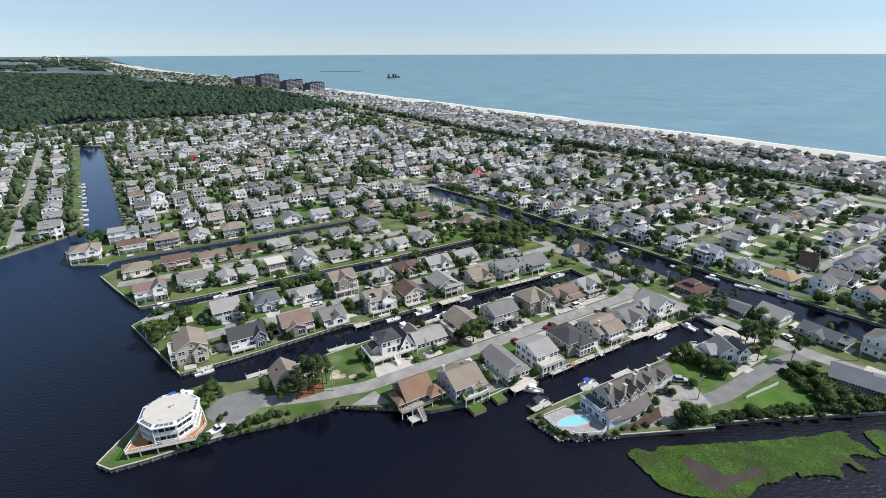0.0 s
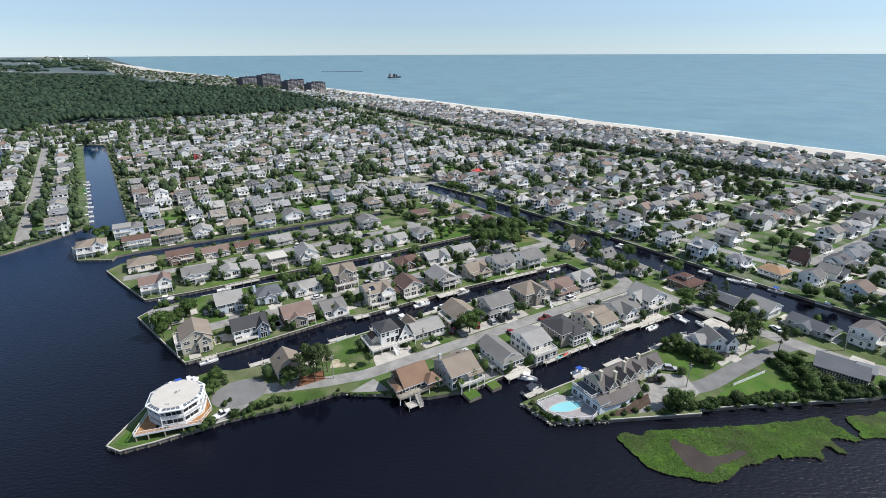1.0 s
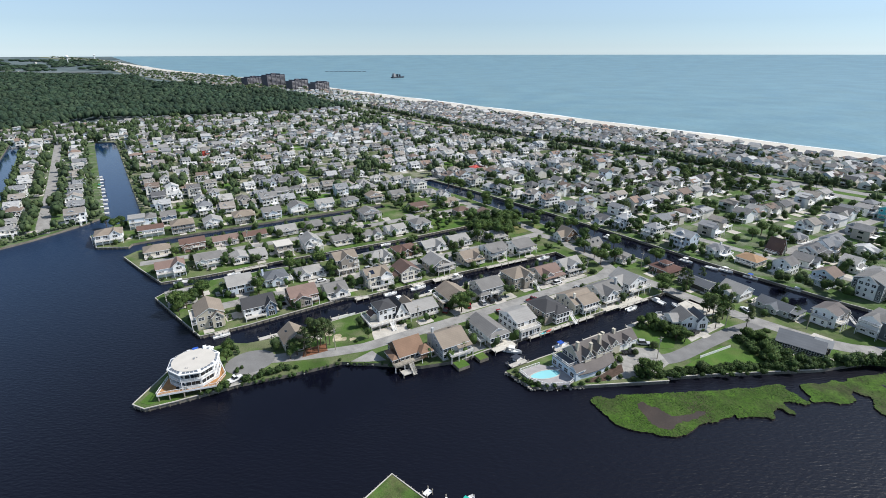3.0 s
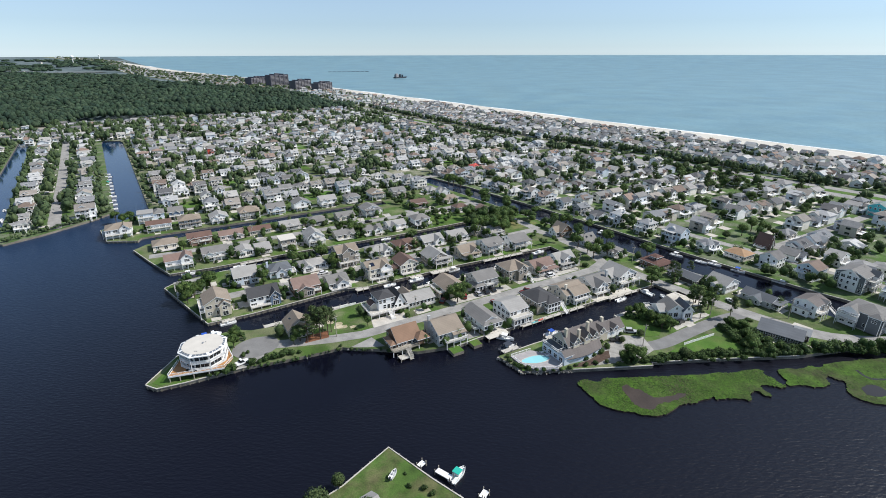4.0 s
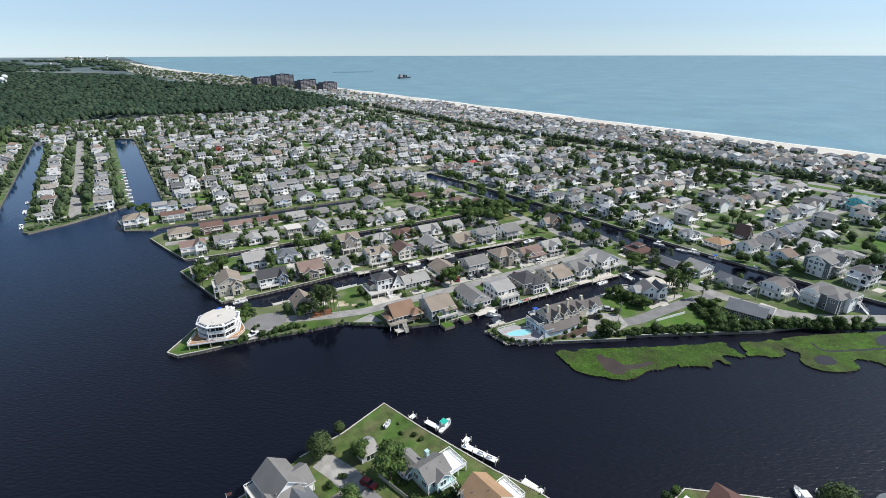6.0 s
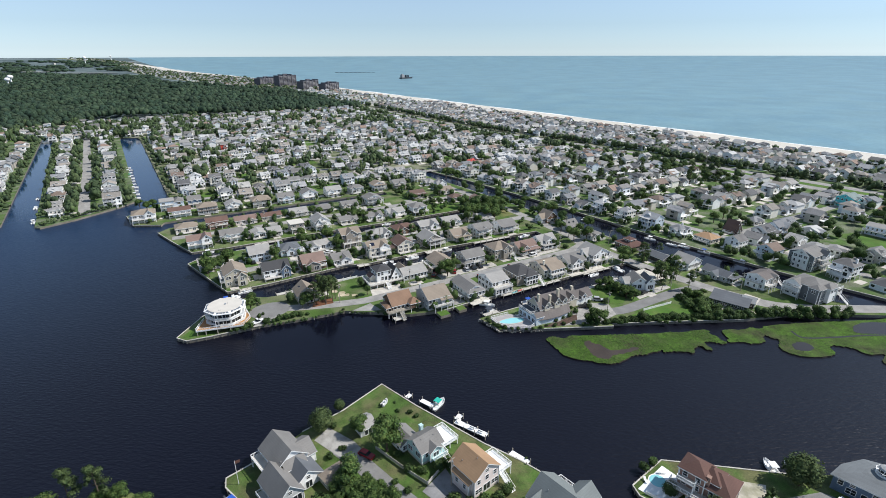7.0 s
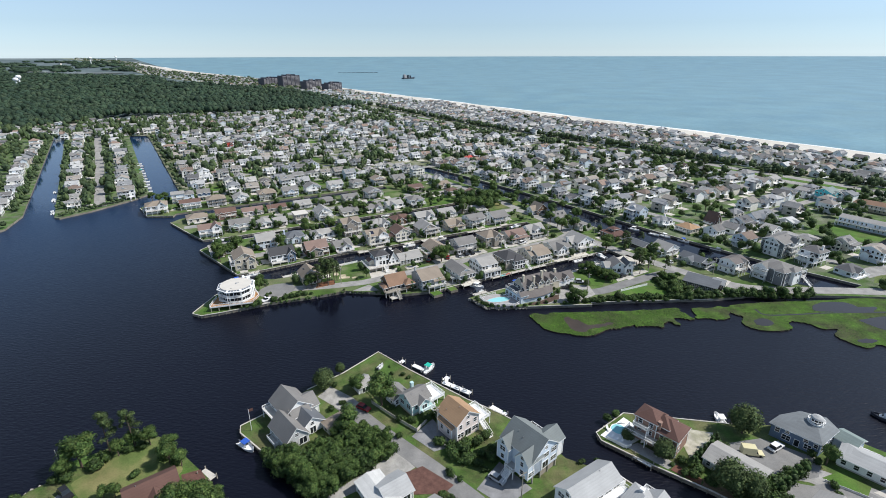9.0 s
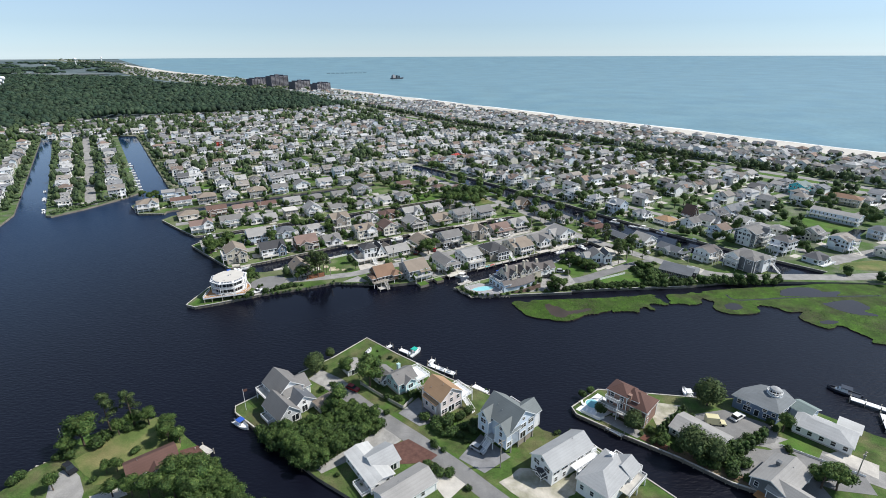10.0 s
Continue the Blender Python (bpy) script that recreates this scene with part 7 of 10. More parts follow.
make_mids()
MID_WORDS = ["gable-roofed beach house with white porch", "shingle-roofed beach house with railed front deck", "timber beach house with cross gable and deck", "pale-sided holiday house with grey roof"]
mid_used = [0]
def mid(u, v, turn):
    HOUSES.append((u, v))
    k = RT.randrange(len(MIDS))
    m = at(u, v, Z0, (-90 if abs(turn) == 90 and RT.random() < 0.8 else 0) + RT.uniform(-3, 3)) @ Matrix.Diagonal((RT.uniform(0.76, 0.9), RT.uniform(0.76, 0.9), RT.uniform(0.78, 0.92), 1))
    h = copy_thing(MIDS[k], m)
    tagged(h, MID_WORDS[k % 4] + (" by the street" if k % 2 else " with small lawn"), "house", "houses along the streets")
    mid_used[0] += 1


for u, v in LATER:
    mid(u, v, 90 if u < 262 else 0)
far_w, far_r, far_d, far_p = Geo(), Geo(), Geo(), Geo()
def far_house(u, v, turn):
    """A distant house: walls, roof, a porch and dark window bands, joined with its neighbours."""
    m = at(u, v, Z0, RT.choice((0, 0, -90)) + RT.uniform(-4, 4))
    w, d, h, ri = RT.uniform(7.4, 10.4), RT.uniform(7, 9.4), RT.choice((3.4, 5.2, 5.4, 5.8, 7.2)), RT.uniform(1.5, 2.6)
    p0 = W(u, v)
    dz = rise(p0.x, p0.y)
    def put(dst, g):
        dst.add([(q.x, q.y, q.z + dz) for q in (m @ Vector(p) for p in g.v)], g.f)
    ax = RT.choice("xxy")
    kind = RT.choice(("gable", "gable", "hip"))
    put(far_w, wall_geo(-w / 2, w / 2, -d / 2, d / 2, -0.5, h, kind, ax, ri))
    put(far_r, roof_geo(-w / 2, w / 2, -d / 2, d / 2, h, kind, ax, ri))
    if v < 900:
        if RT.random() < 0.7:
            x0 = RT.choice((-w / 2, 0))
            put(far_w, wall_geo(x0, x0 + w / 2, -d / 2 - 2, 0, -0.5, h - 0.4, "gable", "y", ri * 0.8))
            put(far_r, roof_geo(x0, x0 + w / 2, -d / 2 - 2, 0, h - 0.4, "gable", "y", ri * 0.8))
        z = 2.9 if h > 4 else 0.6
        put(far_p, Geo().box(-w / 2, w / 2, -d / 2 - 3.6, -d / 2 - 0.05, z - 0.2, z).box(-w / 2, w / 2, -d / 2 - 3.6, -d / 2 - 3.5, z + 0.55, z + 0.95).box(-w / 2, -w / 2 + 0.18, -d / 2 - 3.6, -d / 2 - 3.42, -0.3, z + 0.9).box(w / 2 - 0.18, w / 2, -d / 2 - 3.6, -d / 2 - 3.42, -0.3, z + 0.9).box(-0.1, 0.1, -d / 2 - 3.6, -d / 2 - 3.42, -0.3, z + 0.9))
        for s in range(max(1, round(h / 2.9))):
            for x in (-w * 0.25, w * 0.25):
                put(far_d, Geo().box(x - 0.9, x + 0.9, -d / 2 - 2.06 if RT.random() < 0.5 else -d / 2 - 0.06, -d / 2 + 0.02, s * 2.8 + 1.0, s * 2.8 + 2.2))
            put(far_d, Geo().box(-w / 2 - 0.05, -w / 2 + 0.05, -1.2, 1.2, s * 2.8 + 1.0, s * 2.8 + 2.2))


MID_LIMIT = 245
def place(u, v, turn):
    if mid_used[0] < MID_LIMIT and v < 520 and u < 420:
        mid(u, v, turn)
    else:
        far_house(u, v, turn)


drive = Geo()
def patch(u, v, w, d, turn=0.0, z=None):
    m = at(u, v, (1.27 if z is None else z), turn)
    drive.add([m @ Vector(p) for p in ((-w / 2, -d / 2, 0), (w / 2, -d / 2, 0), (w / 2, d / 2, 0), (-w / 2, d / 2, 0))], [(0, 1, 2, 3)])


far_trees = []
def far_tree(u, v, h, r):
    """A tree of the town: a main mass and a smaller one leaning out of it."""
    p = W(u, v)
    z = Z0 + rise(p.x, p.y)
    a, q = RT.uniform(0, 6.2832), RT.uniform(0.5, 0.75)
    far_trees.append((p.x, p.y, z + h * 0.58, r * 0.86, r * 0.86, h * 0.40))
    far_trees.append((p.x + r * 0.7 * math.cos(a), p.y + r * 0.7 * math.sin(a), z + h * RT.uniform(0.35, 0.62), r * q, r * q, h * 0.36 * q / 0.6))


# island and western rows beside the left-hand canals
v = 345.0
while v < 690:
    ur = lerp_table(v, [(332, -70), (350, -72), (480, -80), (640, -92), (722, -98)])
    ul = lerp_table(v, [(318, -95), (745, -135)])
    uc = lerp_table(v, [(355, -40), (689, -61)])
    place((ur + uc) / 2 + 1 + RT.uniform(-2, 3), v + 6 + RT.uniform(-2, 2), -90 + RT.choice((0, 0, 90)) + RT.uniform(-9, 9))
    place((ur + ul) / 2 - 1 + RT.uniform(-2, 2), v - 4 + RT.uniform(-2, 2), 90 + RT.choice((0, 0, 90)) + RT.uniform(-9, 9))
    if RT.random() < 0.5:
        patch((ur + uc) / 2 - 8, v + 6, 6, RT.uniform(3, 9))
    if RT.random() < 0.5:
        patch((ur + ul) / 2 + 8, v - 4, 6, RT.uniform(3, 9))
    place(lerp_table(v, [(333, -126), (735, -158)]) + RT.uniform(-3, 2), v + RT.uniform(-2, 2), 90 + RT.choice((0, 0, -90)) + RT.uniform(-8, 8))
    if v > 420:
        place(lerp_table(v, [(333, -160), (735, -192)]), v + 3, 90)
    for k in range(5):
        if RT.random() < 0.6:
            du, dv, s = RT.choice((-7, 7, -8, 8, -19, 21)) + RT.uniform(-2, 2), RT.uniform(-8, 8), RT.uniform(0.7, 1.3)
            for q in range(3):
                far_tree(ur + du + RT.uniform(-2, 2) * s, v + dv + RT.uniform(-2, 2) * s, RT.uniform(7, 10) * s, RT.uniform(1.8, 3.2) * s)
    for e, k in ((ul + 4, 2), (lerp_table(v, [(333, -119), (735, -150)]), 2), (uc - 9, 1)):
        for j in range(k):
            if RT.random() < 0.75:
                s, dv = RT.uniform(0.6, 1.2), RT.uniform(-8, 8)
                for q in range(3):
                    far_tree(e + RT.uniform(-1.2, 1.2), v + dv + RT.uniform(-2, 2) * s, RT.uniform(4, 8) * s, RT.uniform(1.4, 2.4) * s)
    if RT.random() < 0.25:
        far_tree(uc - 5, v - 3 + RT.uniform(-5, 5), RT.uniform(6, 9), RT.uniform(2.2, 3.8))
    for k in range(3):
        far_tree(lerp_table(v, [(333, -146), (735, -176)]) + RT.uniform(-12, 10), v + RT.uniform(-8, 8), RT.uniform(5, 10), RT.uniform(2.5, 4.5))
    far_tree(lerp_table(v, [(333, -150), (735, -178)]), v, RT.uniform(7, 10), RT.uniform(3, 4))
    v += 16.5
# scrub and trees on the banks of the far canals and round the island's end
v = 350.0
while v < 690:
    for e in (a_east(v) + 3.0, lerp_table(v, [(333, -117.5), (735, -149)])):
        if RT.random() < 0.7:
            far_tree(e + RT.uniform(-1.0, 3.0), v + RT.uniform(-3, 3), RT.uniform(2.5, 7.5), RT.uniform(1.2, 2.6))
    v += 5.5
for k in range(30):
    u = -42 - 50 * k / 29
    far_tree(u, lerp_table(-u, [(40, 357.5), (50, 346), (75, 327), (92, 318)]) + RT.uniform(0, 2.5), RT.uniform(1.6, 4.5), RT.uniform(0.9, 1.9))
for k in range(26):
    far_tree(-119 - 5.5 * k, 303 - 4.2 * k + RT.uniform(0, 5), RT.uniform(3, 7), RT.uniform(1.5, 2.8))
# bank of the long canal
v = 166.0
while v < 345:
    if free(r_east(v) + 13, v):
        place(r_east(v) + 13, v, 90)
    v += 14.5
v = 262.0
while v < 345:
    if free(r_west(v) - 15, v):
        place(r_west(v) - 15, v, 90)
    v += 14.5
# rows of the north and the east
row, v = 0, 325.0
while v < 880:
    u = max(a_east(v), -20 if v < 345 else -400) + 13
    while u < hwy_u(v) - 26:
        uu, vv = u + RT.uniform(-1.5, 1.5), v + RT.uniform(-2, 2)
        blocked = (v < 430 and abs(uu - lerp_table(v, [(184, 181), (300, 172), (420, 160)])) < 9) or (v < 352 and r_west(v) - 11 < uu < r_east(v) + 26)
        gap = math.sin(uu * 0.071 + v * 0.043) + math.sin(uu * 0.023 - v * 0.061)
        if not blocked and free(uu, vv, 10.8):
            if gap > 1.55 or RT.random() < 0.035:
                if RT.random() < 0.5:
                    poly("lawn_plot", [(uu - 7, vv - 9), (uu + 7, vv - 9), (uu + 7, vv + 9), (uu - 7, vv + 9)], 1.26, M_LAWN, label="vacant green grass plot", category="lawn")
            else:
                place(uu, vv, 0 if row % 2 else 180)
                patch(uu + RT.uniform(-3, 3), vv + (9.5 if row % 2 else -9.5), RT.uniform(4, 8), 6)
        u += 12.8
    row += 1
    v += 21.5 if row % 2 else 30
v = -70.0
row = 0
while v < 345:
    u = max(r_east(v), 262 if v < 152 else r_east(v) + 32)
    while u < hwy_u(v) - 26:
        uu, vv = u + RT.uniform(-1.5, 1.5), v + RT.uniform(-2, 2)
        if free(uu, vv, 12.0) and not (290 < uu < 375 and 8 < vv < 66) and not (v < 40 and uu < 300) and RT.random() > 0.06 and vv > -0.55 * (uu - 260) + 12:
            place(uu, vv, 0 if row % 2 else 180)
            patch(uu + RT.uniform(-3, 3), vv + (9.5 if row % 2 else -9.5), RT.uniform(4, 8), 6)
        u += 13.6
    row += 1
    v += 21.5 if row % 2 else 30
# the strip behind the beach
v = -150.0
while v < 3300:
    a, b = hwy_u(v) + 32, dune_u(v) - 10
    u = a
    while u < b:
        if RT.random() > 0.08:
            far_house(u + RT.uniform(-2, 2), v + RT.uniform(-3, 3), 90)
        u += 17 if v < 900 else 24
    v += 13.5 if v < 900 else 24
# the resort town far up the coast
def town_left(v):
    return lerp_table(v, [(1400, 262), (1540, 243), (1900, 179), (2688, 10), (3246, -108), (4300, -209), (4800, -600)])


sheet("ground_far_town", [0, 1], [1400, 1700, 2000, 2400, 2700, 3000, 3300, 3600, 3900, 4200, 4500, 4750], 1.6, M_TOWN, "far built-up coast beyond the towers", "land", lambda v, u: town_left(v) if u == 0 else dune_u(v) + 2)
for k in range(1700):
    v = 1450 + 3250 * RT.random() ** 1.3
    if town_left(v) + 20 < dune_u(v) - 24:
        u = RT.uniform(town_left(v) + 10, dune_u(v) - 14)
        far_house(u, v, 90)
        if k % 2:
            far_tree(u + RT.uniform(-30, 20), v + RT.uniform(-30, 30), RT.uniform(8, 13), RT.uniform(5, 10))
# streets of the north and east
for vv in (325 + 10.75 + 51.5 * k for k in range(11)):
    ribbon("road_side_street", [(max(a_east(vv), -20) + 6, vv), (hwy_u(vv) - 14, vv)], 6.0, ZR, M_ROAD, "grey asphalt side street")
for vv in (-70 + 10.75 + 51.5 * k for k in range(8)):
    ribbon("road_east_street", [(max(270, r_east(vv) + 34), vv), (hwy_u(vv) - 14, vv)], 5.5, ZR, M_ROAD, "grey asphalt side street")
ribbon("road_east_bank", [(266, 5), (262, 60), (252, 120), (243, 180), (233, 250), (222, 335)], 5.5, ZR + 0.01, M_ROAD, "grey asphalt street behind the canal houses")
for hu, hv in list(HOUSES):
    if 20 < hv < 345 and hu < 400:
        for k in range(5 if hv > 125 else 3):
            w, d, a = RT.uniform(2.5, 6.5), RT.uniform(2.0, 5.0), RT.choice((0, 1.57, 3.14, 4.71))
            u, v = hu + 7.2 * math.cos(a) + RT.uniform(-2, 2), hv + 7.2 * math.sin(a) + RT.uniform(-2, 2)
            if any(all(inside(u + i * w * 0.6, v + j * d * 0.6, q) for i in (-1, 1) for j in (-1, 1)) for q in (MAIN, EAST)) and not on_road(u, v, 0.5):
                patch(u, v, w, d, RT.uniform(-4, 4), 1.256 + 0.0007 * RT.randrange(12))
tagged(part("driveways", drive, M_CONC), "pale concrete and gravel driveways", "driveway", "", "stuff")
for name, g, m, lab in (("distant_house_walls", far_w, M_WALLFAR, "pale walls of far crowded beach houses"), ("distant_house_roofs", far_r, M_ROOFFAR, "grey and brown roofs of far houses"), ("distant_house_windows", far_d, M_GLASS, "dark windows of far houses"), ("distant_house_porches", far_p, M_TRIM, "white porches and decks of far houses")):
    tagged(part(name, g, m), lab, "far houses", "", "stuff")

for ob in MIDS:
    for q in (*ob.children_recursive, ob):
        bpy.data.objects.remove(q)

# trees through the town
n = 0
while n < 420:
    u, v = RT.uniform(-150, 420), RT.uniform(140, 560)
    if v > 300 or u > r_east(v) + 8:
        if a_east(max(v, 345)) + 6 < u < hwy_u(v) - 14 and free(u, v, 8.2) and not (v < 350 and r_west(v) - 5 < u < r_east(v) + 4):
            if v < 262:
                plant(RT.choice(("broad", "broad", "broad", "round", "pine")), u, v, RT.uniform(0.65, 1.3))
            else:
                s = RT.uniform(0.7, 1.35)
                for q in range(4):
                    far_tree(u + RT.uniform(-1.6, 1.6) * s, v + RT.uniform(-1.6, 1.6) * s, RT.uniform(5, 8) * s, RT.uniform(1.5, 2.3) * s)
            n += 1
    elif u < r_west(v) - 5 and u > -10 and free(u, v, 8.0) and abs(v - 184) > 4 and abs(v - 249) > 5 and not (157 < u < 185) and not any(a < v < b for a, b in ((143, 167), (205, 225), (270, 292), (118, 131))):
        plant(RT.choice(("broad", "bush", "bush", "round")), u, v, RT.uniform(0.5, 0.85))
        n += 1
for k in range(1900):
    v = RT.uniform(-150, 2400) if k % 3 else RT.uniform(-150, 700)
    u = RT.uniform(hwy_u(v) + 16, dune_u(v) - 10) if k % 4 else hwy_u(v) + RT.choice((-26, 24, 28, 34)) + RT.uniform(-3, 3)
    far_tree(u, v, RT.uniform(4, 8), RT.uniform(2.0, 4.0))
for k in range(600):
    v = RT.uniform(330, 900) if k < 430 else RT.uniform(640, 900)
    u = RT.uniform(a_east(v) + 4, hwy_u(v) - 22)
    if v < 560 and not free(u, v, 6.5):
        continue
    s = RT.uniform(0.75, 1.45) + (0.25 if v > 640 else 0)
    for q in range(RT.randint(2, 5)):
        far_tree(u + RT.uniform(-3.0, 3.0) * s, v + RT.uniform(-2.5, 2.5) * s, RT.uniform(4.5, 8.5) * s, RT.uniform(1.6, 2.8) * s)
# tall dark trees at the heads of the western canals, before the woods
for k in range(120):
    u, v = RT.uniform(-330, 60), RT.uniform(690, 860)
    if not on_road(u, v, 3) and abs(u + 140) > 9:
        s = RT.uniform(0.8, 1.3)
        for q in range(3):
            far_tree(u + RT.uniform(-4, 4) * s, v + RT.uniform(-4, 4) * s, RT.uniform(9, 13) * s, RT.uniform(2.4, 3.8) * s)
# broken lines of trees along both sides of the highway and on the canal bank of the island
v = 60.0
while v < 1000:
    for e in (-19, 21):
        if RT.random() < 0.62:
            for q in range(3):
                far_tree(hwy_u(v) + e + RT.uniform(-2, 2), v + RT.uniform(-5, 5), RT.uniform(6, 10), RT.uniform(2.0, 3.6))
    v += 11
v = 366.0
while v < 680:
    if RT.random() < 0.6:
        for q in range(2):
            far_tree(-47.5 - 0.066 * (v - 366) + RT.uniform(-2.5, 1.0), v + RT.uniform(-3, 3), RT.uniform(3.5, 8.5), RT.uniform(1.5, 2.8))
    v += 8
# shrubs and small trees round the houses
shrubs = []
for hu, hv in HOUSES:
    if 62 < hv < 460 and hu < 400:
        for k in range(9):
            a, d = RT.uniform(0, 6.2832), RT.uniform(6.2, 9.5)
            u, v = hu + d * math.cos(a), hv + d * math.sin(a)
            if not (inside(u, v, MAIN) or inside(u, v, EAST) or inside(u, v, NORTH)) or on_road(u, v, 1.2):
                continue
            if all(abs(u - q) > 5.2 or abs(v - w) > 5.2 for q, w in HOUSES):
                p = W(u, v)
                r, h = (RT.uniform(0.5, 1.1), RT.uniform(0.9, 1.8)) if RT.random() < 0.6 else (RT.uniform(1.2, 2.0), RT.uniform(3.0, 5.5))
                shrubs.append((p.x, p.y, Z0 + h * 0.5, r, r, h * 0.52))
# trees about the basin and the shore road
for u, v, s in ((281, 40, 1.5), (276, 44, 1.2), (303, 31, 1.0), (345, 30, 1.6), (352, 36, 1.7), (359, 33, 1.6), (366, 40, 1.5), (347, 66, 1.4), (325, 74, 1.3), (310, 64, 1.2), (300, 52, 1.3), (295, 46, 1.1), (249, 3, 1.0), (252, -10, 1.0), (330, 5, 1.4), (340, 12, 1.5), (312, -14, 1.1), (185, 30, 0.9), (190, 27, 0.8), (195, 24, 0.9), (200, 21, 1.0), (206, 17.5, 0.9), (212, 15, 0.8), (180, 32, 0.9), (175, 34, 0.8), (168, 37, 0.7), (163, 39, 0.7), (270, 32, 1.0), (264, 27, 0.8), (320, 58, 0.8)):
    p = W(u, v)
    for j in range(5):
        shrubs.append((p.x + RT.uniform(-1.7, 1.7) * s, p.y + RT.uniform(-1.7, 1.7) * s, Z0 + RT.uniform(1.2, 4.0) * s, 1.7 * s, 1.7 * s, 1.6 * s))
# dense hedges round the lawns of the pool house lane
for u, v, s in ((165.4, 55.1, 0.7), (163.5, 51.6, 0.75), (160.8, 46.7, 0.6), (161.5, 43.6, 0.6), (163.4, 41.2, 0.6), (168.9, 57.6, 0.7), (170.4, 55.0, 0.7), (142.7, 82.6, 0.7), (144.8, 80.5, 0.8), (146.3, 77.1, 0.85), (146.8, 72.4, 0.85), (147.9, 69.6, 0.7), (151.9, 69.4, 0.6), (152.2, 77.5, 0.8), (151.2, 73.5, 0.8), (116.3, 62.4, 0.8), (118, 60.9, 0.7)):
    p = W(u, v)
    for j in range(6):
        shrubs.append((p.x + RT.uniform(-1.9, 1.9) * s, p.y + RT.uniform(-1.9, 1.9) * s, Z0 + RT.uniform(0.7, 2.6) * s, 1.5 * s, 1.5 * s, 1.4 * s))
# conifer hedge beside the shell terrace, and a second by the yard
for u, v in ((79.9, -22.2), (81.8, -21.9), (84.1, -21.6), (86.4, -21.2), (88.6, -20.9), (90.8, -20.5), (93, -20.2), (90.9, -38.1), (94.0, -37.9), (97, -37.8), (100, -37.7), (102.7, -37.6)):
    p = W(u, v)
    for z, r in ((1.0, 1.1), (2.3, 0.9), (3.5, 0.55)):
        shrubs.append((p.x + RT.uniform(-0.3, 0.3), p.y + RT.uniform(-0.3, 0.3), Z0 + z, r, r, r * 1.2))
# scrub along the natural bank beside the lagoon
bank = [(4, 124.9), (19, 121.9), (36, 119.9), (42, 115.4), (46, 112.9), (52, 108.4)]
for (a, b), (c, d) in zip(bank, bank[1:]):
    n = int(math.hypot(c - a, d - b) / 0.8)
    for i in range(n):
        if RT.random() < 0.65:
            t = (i + RT.random()) / n
            p, r = W(a + (c - a) * t, b + (d - b) * t + RT.uniform(-0.5, 0.7)), RT.uniform(0.35, 0.85)
            shrubs.append((p.x, p.y, 0.55 + r * 0.6, r, r, r))
# large trees near the head of the fingers
for u, v, s in ((161, 216, 1.5), (153, 196, 1.3), (169, 199, 1.4), (164, 211, 1.6), (156, 221, 1.4), (158, 211, 1.5), (159, 202, 1.4), (183, 214, 1.2), (168, 251.5, 0.9), (181, 236, 1.2), (176, 243, 1.1), (83, 236, 1.2), (141, 271, 1.0), (166, 206, 1.4), (174, 213, 1.2), (76, 241, 1.0), (150, 209, 1.2), (152, 203, 1.1), (118, 240, 0.8), (60, 240, 0.8), (100, 272, 0.8), (132, 291, 0.9), (20, 240, 0.8), (44, 206, 0.9), (92, 188.5, 0.8), (105, 204, 0.9), (26, 175, 0.8), (60, 177, 0.8), (118, 176, 0.8), (143, 177, 0.9), (188, 225, 1.1), (186, 246, 1.1), (187, 204, 1.2), (182, 262, 1.1), (189, 178, 1.0), (192, 160, 0.9), (178, 278, 1.2), (175, 300, 1.2), (216, 240, 0.9), (212, 262, 0.9), (222, 172, 0.9), (226, 140, 0.8)):
    p = W(u, v)
    if on_road(u, v, 1.0):
        continue
    for j in range(6):
        shrubs.append((p.x + RT.uniform(-2.0, 2.0) * s, p.y + RT.uniform(-2.0, 2.0) * s, Z0 + RT.uniform(2.0, 5.4) * s, 1.7 * s, 1.7 * s, 1.6 * s))
# yard trees of the eastern blocks
n = 0
while n < 135:
    u, v = RT.uniform(225, 415), RT.uniform(40, 330)
    if inside(u, v, EAST) and not on_road(u, v, 2.5) and all(abs(u - q) > 6.4 or abs(v - w) > 6.4 for q, w in HOUSES):
        p, s = W(u, v), RT.uniform(0.7, 1.55)
        for j in range(4):
            shrubs.append((p.x + RT.uniform(-1.7, 1.7) * s, p.y + RT.uniform(-1.7, 1.7) * s, Z0 + RT.uniform(1.6, 4.6) * s, 1.6 * s, 1.6 * s, 1.5 * s))
        n += 1
# yard trees of the canal fingers
RF = random.Random(31)
n = 0
while n < 115:
    u, v = RF.uniform(-12, 195), RF.uniform(128, 340)
    if all(inside(u + i, v + j, MAIN) for i in (-2.6, 2.6) for j in (-2.6, 2.6)) and not on_road(u, v, 2.5) and all(abs(u - q) > 6.0 or abs(v - w) > 6.0 for q, w in HOUSES):
        p, s = W(u, v), RF.uniform(0.45, 1.05)
        for j in range(4):
            shrubs.append((p.x + RF.uniform(-1.5, 1.5) * s, p.y + RF.uniform(-1.5, 1.5) * s, Z0 + RF.uniform(1.4, 4.4) * s, 1.5 * s, 1.5 * s, 1.4 * s))
    n += 0.25
